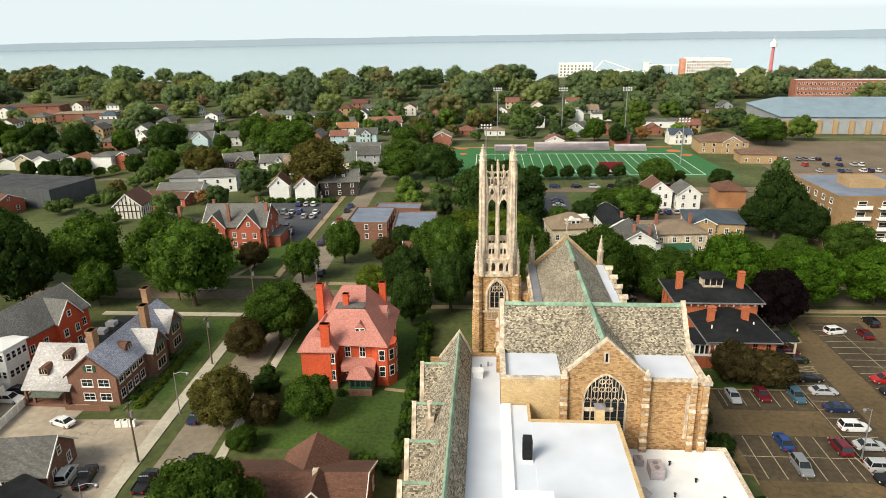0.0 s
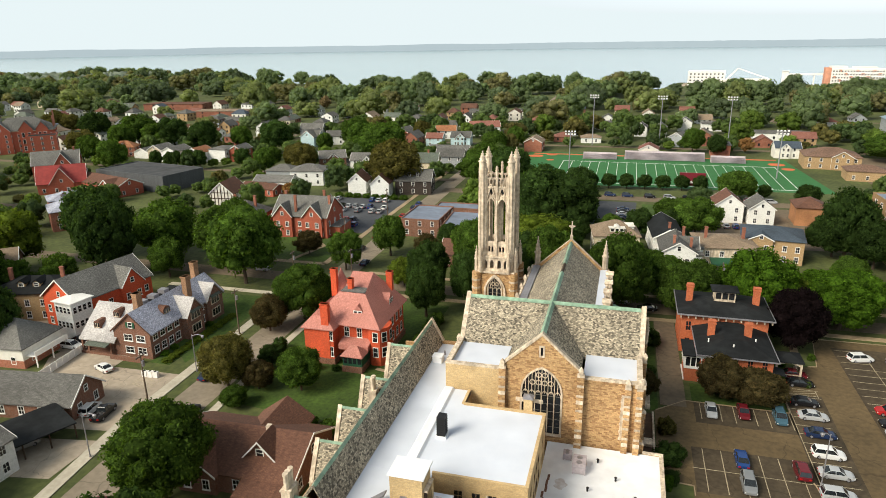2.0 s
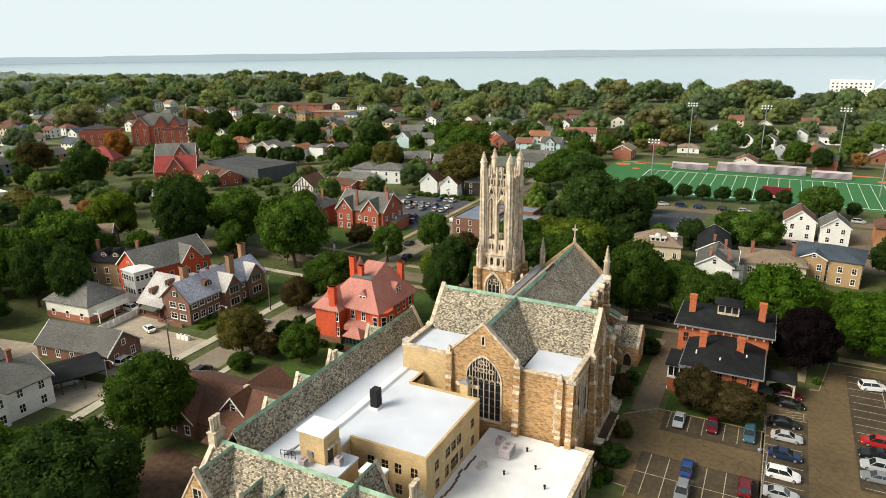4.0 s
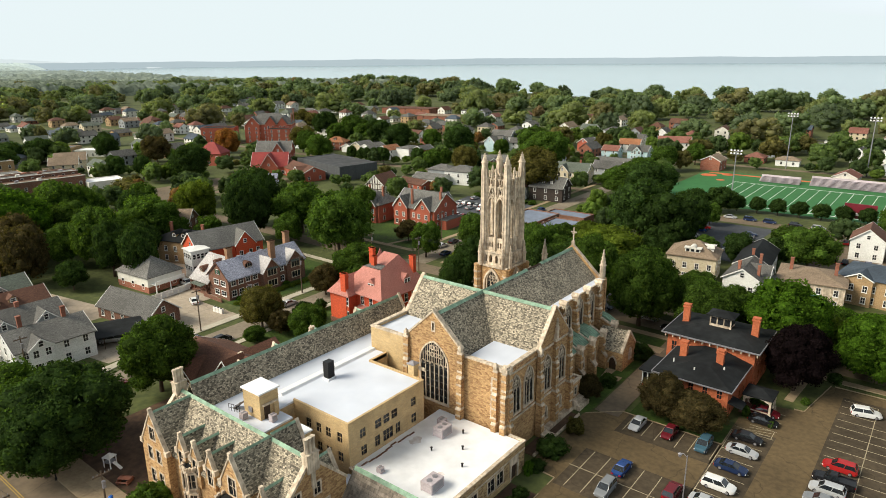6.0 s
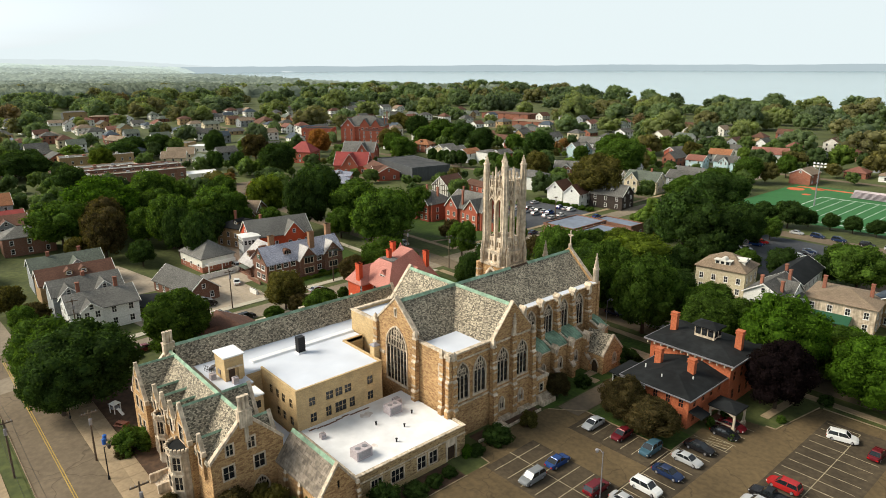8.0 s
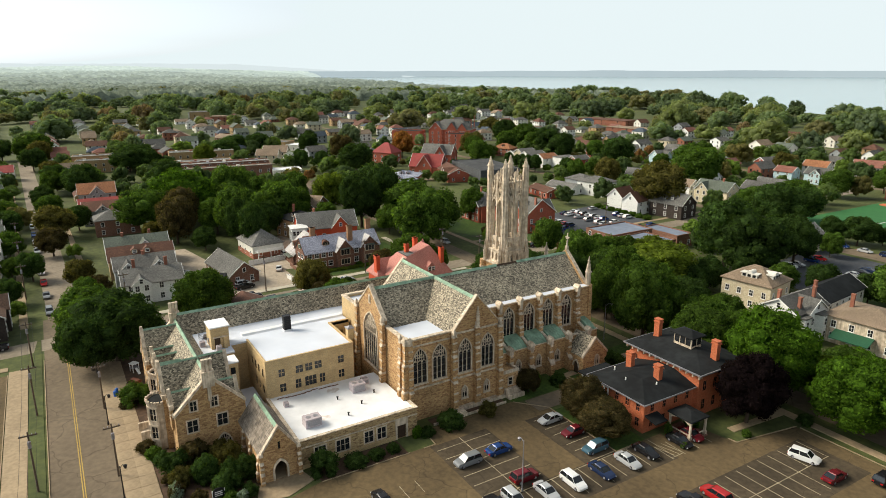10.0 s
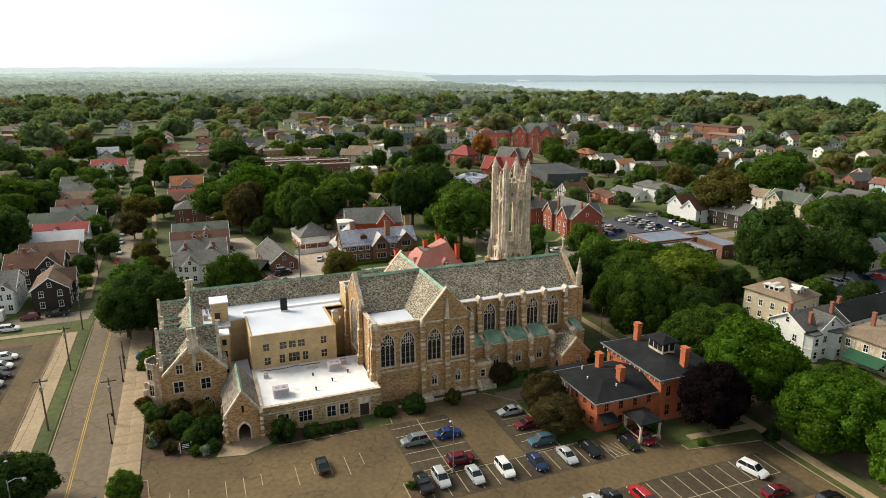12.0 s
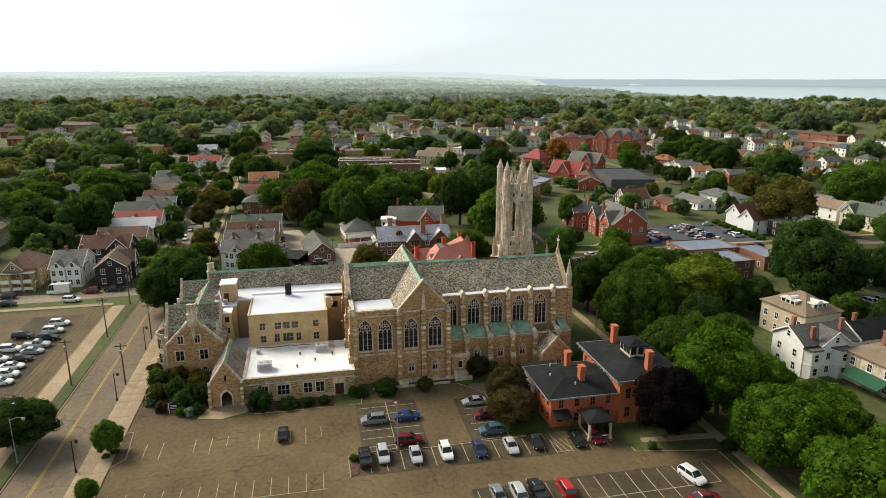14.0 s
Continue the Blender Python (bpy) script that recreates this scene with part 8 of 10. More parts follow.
house(-212, 5, 88, 20, 10, 6, 9.2, GREY_SIDING, GREY_SHINGLE, cross=(4, 5, -1), chim=[(-2, 0, 10.4)])
house(-238, 3, 88, 22, 11, 6.2, 9.2, GREY_SIDING, GREEN_ROOF, cross=(6, 5, -1))
house(-284, -14, 2, 12, 9.5, 4.6, 8.0, WHITE_SIDING, GREY_SHINGLE)
house(-296, 9.5, 2, 12, 9, 5.2, 8.4, WHITE_SIDING, GREY_SHINGLE)
house(-314, 7, 88, 20, 11, 5.6, 8.6, STUCCO, SCARLET_ROOF, cross=(-3, 5, -1))
house(-352, -20, 88, 22, 10, 4.0, 4, STUCCO, GREEN_ROOF, "flat")
house(-379, -4, 88, 22, 14, 6.0, 9.6, GREY_SIDING, BLUE_SLATE, cross=(4, 6, -1))
# beyond the cross street
of = house(-76.2, 190.6, 2, 19, 14, 7.4, 12.6, DARK_RED_BRICK, GREY_SHINGLE, cross=[(-5.6, 6.4, -1), (4.8, 6.6, -1), (4.8, 6.6, 1)], chim=[(9.0, -2.5, 13.6), (-1.6, -5.6, 14.0), (-8.6, 2, 13.6), (4, 5, 13.6)], near=True, words="red brick gabled office house with dark roof")
part("lean_to", Geo().box(9.5, -4.5, 0, 13.0, 5.0, 3.4), DARK_RED_BRICK, of)
part("lean_to_roof", Geo().box(9.5, -4.8, 3.4, 13.3, 5.3, 3.65), GREY_SHINGLE, of)
house(-97, 185.5, 2, 14, 12, 7.0, 11.2, DARK_RED_BRICK, GREY_SHINGLE, "hip", chim=[(4, 0, 13.0), (-4.5, 2, 12.6)], cross=[(-3.2, 5, -1), (3.4, 5, -1)])
tb = house(-128.6, 223.5, 98, 13, 9.5, 5.0, 9.2, STUCCO, BROWN_SHINGLE, words="black and white half-timbered house with brown roof")
for k in range(-3, 4):
    part("timber_post", Geo().box(6.5, k * 1.4 - 0.14, 0, 6.62, k * 1.4 + 0.14, 5.0 + (3.6 - abs(k) * 1.2)), TIMBER, tb)
    part("timber_post", Geo().box(-6.62, k * 1.4 - 0.14, 0, -6.5, k * 1.4 + 0.14, 5.0 + (3.6 - abs(k) * 1.2)), TIMBER, tb)
    part("timber_post", Geo().box(k * 1.9 - 0.14, -4.87, 0, k * 1.9 + 0.14, -4.75, 4.9), TIMBER, tb)
for z in (2.6, 4.9):
    part("timber_rail", Geo().box(6.5, -4.7, z, 6.64, 4.7, z + 0.25).box(-6.64, -4.7, z, -6.5, 4.7, z + 0.25), TIMBER, tb)
house(-122.5, 239.3, -8, 17, 8, 3.4, 5.0, DARK_RED_BRICK, BROWN_SHINGLE, words="long low dark red barn with a brown roof")
house(-184, 246, -11, 43, 23, 7.0, 7, DARK_GREY_METAL, CHARCOAL_FLAT, "flat", detail=False, words="low dark grey gymnasium with flat roof")
house(-192, 229, -18, 32, 12, 4.6, 7.4, DARK_RED_BRICK, BROWN_SHINGLE, cross=(9, 8, -1), words="long dark red school wing with a brown roof")
house(-214, 226.5, 40, 19, 13, 5, 11.5, DARK_RED_BRICK, SCARLET_ROOF, cross=(0, 9, -1), words="red brick chapel with steep scarlet roof")
house(-239, 249, 38, 20, 12, 8, 13.5, DARK_RED_BRICK, GREY_SHINGLE, cross=(3, 7, -1), chim=[(8, 0, 15)])
house(-268, 226, 30, 15, 12, 7, 13, DARK_RED_BRICK, SCARLET_ROOF, "hip", words="dark red brick house with steep scarlet roof")
FOOT.append((-310, 290, 20)), FOOT.append((-290, 272, 14)), FOOT.append((-215, 212, 14))
sc = house(-330, 316, 42, 34, 20, 13.5, 20.5, DARK_RED_BRICK, GREY_SHINGLE, "hip", chim=[(16.4, 6, 23.5), (16.4, -4, 21)], cross=(-11, 10, -1), words="large red brick school with grey hipped roofs")
for off, half, zp in ((2.0, 3.6, 18.6), (10.5, 3.2, 18.0)):
    part("front_gable", Geo().prism("y", [(off - half, 0), (off + half, 0), (off + half, 14.2), (off, zp), (off - half, 14.2)], -10.7, 0), DARK_RED_BRICK, sc)
    part("front_gable_roof", Geo().prism("y", gable(off, half, 14.3, zp + 0.3, 0.2, 0.3), -10.9, 0), GREY_SHINGLE, sc)
    put_windows(sc, [("y", -10.7, -1, off - half + 0.4, off + half - 0.4, 2)], 3, 14, 1.3, 2.4, False, 1.6, 4.0)
part("eaves_band", Geo().box(-17.2, -10.2, 12.9, 17.2, 10.2, 13.25), LIME, sc)
house(-358, 291, 42, 24, 15, 10.5, 10.5, DARK_RED_BRICK, BLACK_ROOF, "flat")
house(-305, 305, 42, 15, 12, 11.5, 11.5, DARK_RED_BRICK, BLACK_ROOF, "flat")
house(-163, 180, 50, 16, 14, 7, 10, OLD_BRICK, BLUE_SLATE, "hip", dormer=2, words="red brick mansion with blue-grey mansard roof")
house(-177, 192, 50, 14, 12, 7, 9, OLD_BRICK, BLUE_SLATE, "hip", dormer=2)
house(-82, 249.2, 100, 10.5, 7.5, 6.2, 9.6, WHITE_SIDING, BROWN_SHINGLE)
house(-71.2, 247.2, 100, 10.5, 7.5, 6.2, 9.6, WHITE_SIDING, BROWN_SHINGLE)
house(-59.5, 256, 8, 15, 11, 6.2, 10, DARK_SIDING, GREY_SHINGLE, dormer=2, words="dark clapboard house with white windows and a grey gable roof")
house(-112.5, 264, 12, 15, 12, 6.6, 9.0, WHITE_SIDING, GREY_SHINGLE, "hip")
house(-124, 253.5, 5, 17, 9, 3.4, 5.4, WHITE_SIDING, GREY_SHINGLE)
house(-128, 268, 5, 13, 10, 5.2, 7.6, GREY_SIDING, GREY_SHINGLE, "hip")
house(-69, 297, 8, 16, 11, 6.4, 10, CREAM_SIDING, GREEN_ROOF, cross=(-4, 6, -1), chim=[(3, 0, 11.5)], words="cream Victorian house with a grey-green gabled roof")
house(-255, 313, 20, 14, 10, 5.4, 8.6, OLD_BRICK, RUST_SHINGLE, "hip", dormer=1, words="brick house with a rust-orange hipped roof")
house(-162, 368, 80, 13, 10, 6.4, 10, BLUE_SIDING, GREY_SHINGLE, cross=(0, 6, -1))
house(-89, 414, 10, 13, 10, 5.6, 8.4, WHITE_SIDING, RUST_SHINGLE, words="white clapboard house with a rust-orange roof")
house(-114, 404, 80, 11, 9, 5.6, 8.4, DARK_RED_BRICK, GREY_SHINGLE)
house(-178, 312, 90, 11, 7.5, 6.6, 8.8, DARK_RED_BRICK, GREY_SHINGLE)
house(-118, 300, 30, 13, 11, 6.3, 9.3, BROWN_BRICK, GREY_SHINGLE, porch=1, cross=(0, 5, -1))
house(-100, 300, 10, 13, 9, 5.6, 8.6, WHITE_SIDING, GREY_SHINGLE, cross=(2, 4, -1))
house(-88, 297, 10, 12, 9, 5.6, 8.4, WHITE_SIDING, TAN_SHINGLE)
house(-87, 381, 5, 10, 9, 5.5, 8, BLUE_SIDING, RED_SHINGLE)
house(-72, 387, 5, 12, 10, 5.6, 8.5, BLUE_SIDING, GREY_SHINGLE, cross=(0, 5, -1))
house(-68, 434, 20, 20, 12, 6.2, 9.4, WHITE_SIDING, RED_SHINGLE)
house(-60, 317, 5, 14, 10, 6, 9, GREY_SIDING, GREY_SHINGLE, porch=-1)
house(-68, 345, 2, 22, 10, 4.5, 6.5, CREAM_SIDING, GREY_SHINGLE)
house(-37.5, 202, 0, 13, 19, 5.6, 6, BROWN_BRICK, BLUE_FLAT, "flat")
house(-22.5, 196, 3, 13, 20, 5.6, 6, BROWN_BRICK, BLUE_FLAT, "flat")
house(-31, 219, 0, 16, 8, 4.2, 4.2, BROWN_BRICK, BLUE_FLAT, "flat")
house(-12, 171, 0, 22, 10, 4, 7, BROWN_BRICK, BROWN_SHINGLE)
tan_house = house(24.2, 188.6, 8, 12.8, 11, 7.2, 10.6, CREAM_SIDING, TAN_SHINGLE, "hip", near=True)
for turn, out in ((0, 4.3), (90, 5.1)):
    # low dormer with an arched middle
    top = [(-2.0, 8.0), (2.0, 8.0), (2.0, 9.1)] + [(0.9 * math.cos(a), 9.1 + 0.7 * math.sin(a)) for a in np.linspace(0, math.pi, 7)] + [(-2.0, 9.1)]
    me = Geo().prism("y", top, -out, -0.6).mesh("dormer", STUCCO)
    dm = place("dormer", me, tan_house, "pale arched dormer", pose(0, 0, 0, 0, 0, turn))
    part("dormer_roof", Geo().box(-2.3, -out - 0.25, 9.1, -0.95, -0.8, 9.25).box(0.95, -out - 0.25, 9.1, 2.3, -0.8, 9.25), STUCCO, dm)
    for k in (-1.3, 0, 1.3):
        part("dormer_window", Geo().box(k - 0.42, -out - 0.04, 8.25, k + 0.42, -out + 0.02, 8.95), GLASS, dm)
wl_ = house(40.8, 178.2, 92, 13, 8.8, 7.2, 9.8, WHITE_SIDING, GREY_SHINGLE, cross=(0.6, 7.0, -1), chim=[(-4.6, 1.2, 11.4), (-3.6, -3.2, 10.6), (4.4, -2.0, 11.4)], near=True, words="white clapboard house with bays and low grey gables")
for k, back in ((-4.6, -4.35), (1.4, -5.25)):
    bay = part("bay", Geo().prism("z", [(k - 1.8, back), (k - 1.1, back - 1.7), (k + 1.1, back - 1.7), (k + 1.8, back)], 0, 6.2), WHITE_SIDING, wl_)
    part("bay_roof", Geo().prism("z", [(k - 2.1, back), (k - 1.3, back - 2.0), (k + 1.3, back - 2.0), (k + 2.1, back)], 6.2, 6.5), GREY_SHINGLE, bay)
    for z in (0.9, 3.9):
        place("window", small_window(0.9, 1.5), bay, "", pose(k, back - 1.7, z))
    part("bay_band", Geo().prism("z", [(k - 1.9, back), (k - 1.15, back - 1.8), (k + 1.15, back - 1.8), (k + 1.9, back)], 3.0, 3.25), WHITE_PAINT, bay)
house(38.6, 197, 95, 20, 8.5, 6.6, 9.0, WHITE_SIDING, BLACK_ROOF, chim=[(-8, 0, 10.8)], near=True, words="white clapboard rear wing with a dark roof")
stn = house(54, 188, 6, 15, 14, 6.4, 8.2, LIME, TAN_SHINGLE, "hip", chim=[(-5, 0, 10.5), (5, 0, 10.5)], near=True, words="buff stone house with tan roof and green awning")
part("awning", Geo().prism("x", [(-7.2, 3.6), (-10.6, 2.5), (-10.6, 2.3), (-7.2, 3.3)], -5, 3), GREEN_PAINT, stn, "dark green awning")
house(68, 197, -8, 16, 14, 7.0, 9.2, TAN_BRICK, NAVY_ROOF, "hip", cross=(-3, 6, -1), near=True)
house(61, 238, 92, 11, 9, 6.6, 10, WHITE_SIDING, BROWN_SHINGLE, near=True)
house(71, 236, 92, 10, 8, 6, 9, WHITE_SIDING, GREY_SHINGLE, near=True)
house(87, 239, 88, 11, 9.5, 6.4, 9, material("yellow_brown_brick", (0.34, 0.16, 0.075), (0.27, 0.13, 0.06), 0.85), BROWN_SHINGLE, "hip", words="orange-tan brick house with brown hipped roof")
house(0.5, 251, 95, 10, 8, 6, 9, CREAM_SIDING, GREY_SHINGLE)
house(121, 352, -5, 24, 18, 6.2, 9.6, TAN_BRICK, UMBER_SHINGLE, "hip", cross=(4, 9, -1), words="brown-roofed brick clubhouse with broad hipped roof")
house(128, 322, -5, 16, 12, 4.5, 6.6, TAN_BRICK, UMBER_SHINGLE, "hip")
ap = house(112, 199.5, 0, 29, 31, 16, 16, material("brown_tan_brick", (0.27, 0.165, 0.075), (0.21, 0.13, 0.06), 0.85, brick=(0.3, 0.1, (0.25, 0.17, 0.1), 0.01), stain=0.12), BLUE_FLAT, "flat", detail=False, words="five-storey tan brick apartment block with flat roof")
FOOT.append((90, 185, 14))
put_windows(ap, [("x", -14.5, -1, -14, 14, 6)], 5, 16, 1.4, 1.5, True, 1.2, 3.1)
for f in range(5):
    for k in range(4):
        cx = -8 + k * 6.5
        bal = part("balcony", Geo().box(cx - 2.2, -17.0, 0.6 + f * 3.1, cx + 2.2, -15.5, 0.8 + f * 3.1).box(cx - 2.2, -17.0, 0.8 + f * 3.1, cx + 2.2, -16.9, 1.7 + f * 3.1), WHITE_PAINT, ap)
        place("window", small_window(2.2, 1.7), ap, "", pose(cx, -15.5, 0.9 + f * 3.1))
part("roof_house", Geo().box(-6, -4, 16, 4, 4, 18.5), TAN_BRICK, ap)
ar = thing("arena", 226, 446, 0, -6, "large pale arena with a blue-grey hipped metal roof", "arena")
part("wall", Geo().box(-46, -40, 0, 46, 40, 10), GREY_SIDING, ar)
g = Geo()
a, b = [(-47, -41, 10), (47, -41, 10), (47, 41, 10), (-47, 41, 10)], [(-36, -6, 17.5), (47, -6, 17.5), (47, 6, 17.5), (-36, 6, 17.5)]
for k in range(4):
    g.face([a[k], a[(k + 1) % 4], b[(k + 1) % 4], b[k]])
g.face(b)
part("roof", g, material("blue_grey_metal_roof", (0.2, 0.27, 0.32), (0.17, 0.23, 0.28), 0.6, stain=0.1), ar)
for k in range(11):
    part("pier", Geo().box(-44 + k * 9, -41.2, 0, -41.5 + k * 9, -40, 8), TAN_BRICK, ar)
ba = house(305, 604, -8, 78, 18, 17, 17, OLD_BRICK, MEMBRANE, "flat", detail=False, words="long red brick apartment block with flat roof")
put_windows(ba, [("y", -9, -1, -38, 38, 24)], 4, 17, 1.6, 1.8, False, 1.4, 4.0)
# brick terraces with stepped flat roofs and pale copings
for x, y, l, w, h, wa, ro in ((-252, 118, 50, 9, 7.4, BROWN_BRICK, UMBER_SHINGLE), (-262, 116, 56, 9, 8.6, BROWN_BRICK, GREY_SHINGLE), (-272, 114, 58, 9, 7.8, BROWN_BRICK, UMBER_SHINGLE), (-286, 112, 34, 12, 7.2, TAN_BRICK, GREY_SHINGLE),
                              (-336, 122, 40, 14, 7.2, TAN_BRICK, GREY_SHINGLE), (-325, 63, 30, 12, 7.0, TAN_BRICK, GREY_SHINGLE), (-340, 62, 30, 12, 8.0, TAN_BRICK, GREY_SHINGLE)):
    row = house(x, y, 84, l, w, h, h, wa, ro, "flat", words="long brick terrace row with flat roof")
    part("coping", Geo().box(-l / 2 - 0.15, -w / 2 - 0.15, h + 0.45, l / 2 + 0.15, -w / 2 + 0.35, h + 0.7), STUCCO, row, "pale coping")
    for k in range(int(l / 9)):
        part("roof_hatch", Geo().box(-l / 2 + 4 + 9 * k, -0.8, h + 0.1, -l / 2 + 5.6 + 9 * k, 0.8, h + 1.0), (STUCCO, OLD_BRICK, METAL)[k % 3], row)
# buildings on the bay front
ORANGE_PANEL = material("orange_pink_panel", (0.55, 0.26, 0.17), (0.5, 0.23, 0.15), 0.7, noise_scale=0.4)
hotel = thing("hotel", 275, 886, 0, -6, "long white waterfront hotel with orange window panels", "hotel")
FOOT.append((275, 886, 34))
part("wall", Geo().box(-30, -8, 0, 30, 8, 23.5), WHITE_SIDING, hotel)
part("roof_storey", Geo().box(-26, -6, 23.5, -8, 6, 26.4).box(-2, -6, 23.5, 22, 6, 25.6), WHITE_SIDING, hotel)
part("roof", Geo().box(-30.3, -8.3, 23.5, 30.3, 8.3, 23.9), MEMBRANE_W, hotel)
part("end_bay", Geo().box(-30.4, -8.6, 0, -24.5, 8.4, 24.6), ORANGE_PANEL, hotel, "orange panelled end bay")
for c in range(9):
    for f in range(6):
        if (c + f) % 3 == 0:
            part("panel", Geo().box(-22.5 + c * 5.7, -8.12, 1.5 + f * 3.6, -19.4 + c * 5.7, -8.0, 4.4 + f * 3.6), ORANGE_PANEL, hotel)
put_windows(hotel, [("y", -8.12, -1, -23.5, 29.5, 18)], 6, 23.4, 1.5, 1.7, False, 1.7, 3.6)
for x, y, l, w, h, words in ((327, 876, 40, 14, 11, "low cream waterfront building with flat roof"), (121, 956, 46, 18, 17.5, "white waterfront hall with flat roof"), (150, 948, 30, 14, 7, "low white waterfront shed"), (390, 880, 46, 16, 10, "low cream waterfront building with flat roof")):
    hb = house(x, y, -6, l, w, h, h, WHITE_SIDING if h > 12 else STUCCO, MEMBRANE_W, "flat", detail=False, words=words)
    put_windows(hb, [("y", -w / 2, -1, -l / 2 + 1, l / 2 - 1, max(3, int(l / 5)))], max(1, int(h / 4)), h, 2.2, 1.8, False, 1.2, 4.0)
gan = thing("loading_gantry", 205.5, 903, 0, 0, "white steel loading gantry on a square tower", "gantry")
part("tower", Geo().box(-3, -3, 0, 3, 3, 19.5), WHITE_PAINT, gan)
part("tower_cap", Geo().box(-3.6, -3.6, 19.5, 3.6, 3.6, 20.3), WHITE_PAINT, gan)
part("bridge", Geo().box(3, -1.6, 15.0, 47, 1.6, 17.2), WHITE_PAINT, gan)
for k in (17, 32, 46):
    part("leg", Geo().box(k - 0.5, -1, 0, k + 0.5, 1, 15), WHITE_PAINT, gan)
cone = thing("sloped_conveyor", 160, 940, 0, 0, "pale sloping conveyor over a storage shed", "conveyor")
part("boom", Geo().prism("y", [(-4, 21.4), (-2, 21.8), (36, 8.6), (36, 7.2)], -1.5, 1.5), WHITE_PAINT, cone)
part("boom", Geo().prism("y", [(-3, 21.6), (-5, 20.8), (-17, 8.0), (-15, 7.6)], -1.5, 1.5), WHITE_PAINT, cone)
part("shed", Geo().prism("x", gable(0, 9, 6.0, 9.0), -16, 36).box(-16, -9, 0, 36, 9, 6.0), STUCCO, cone)
slab("yard", [(88, 925), (206, 878), (330, 850), (372, 872), (318, 900), (204, 915), (186, 978), (95, 985)], -0.1, 0.05, LOT_CONCRETE, "bare tan waterfront yard")
lt = thing("observation_tower", 349, 866, 0, 0, "red and white observation tower by the bay", "tower")
part("shaft", Geo().cyl(0, 0, 0, 38, 2.6, 1.8, 8), material("pink_red_steel", (0.5, 0.16, 0.15), (0.42, 0.13, 0.13), 0.6), lt)
part("cabin", Geo().cyl(0, 0, 38, 43, 4.2, 4.2, 10), WHITE_PAINT, lt)
part("cap", Geo().cyl(0, 0, 43, 47, 3.0, 0.4, 10).cyl(0, 0, 47, 52, 0.25, n=6), WHITE_PAINT, lt)
hull = Geo().prism("z", [(-5, -1.4), (3, -1.5), (6, 0), (3, 1.5), (-5, 1.4)], -1.3, 0.6).mesh("hull", WHITE_PAINT)
cabin = Geo().box(-3, -1, 0.6, 1.5, 1, 2.2).mesh("cabin", WHITE_PAINT)
mast = Geo().cyl(0.5, 0, 0.6, 13, 0.12, 0.06, 6).mesh("mast", METAL)
br = random.Random(12)
for k in range(22):
    x = -930 + 7.5 * k if k < 12 else -1740 + 9 * (k - 12)
    boat = thing("boat", x, 1155 + 5 * br.random() if k < 12 else 1068 + 12 * br.random(), 0, br.uniform(60, 110), "white sailing boat moored at the far marina", "boat", "marina boats")
    place("hull", hull, boat), place("cabin", cabin, boat), place("mast", mast, boat)
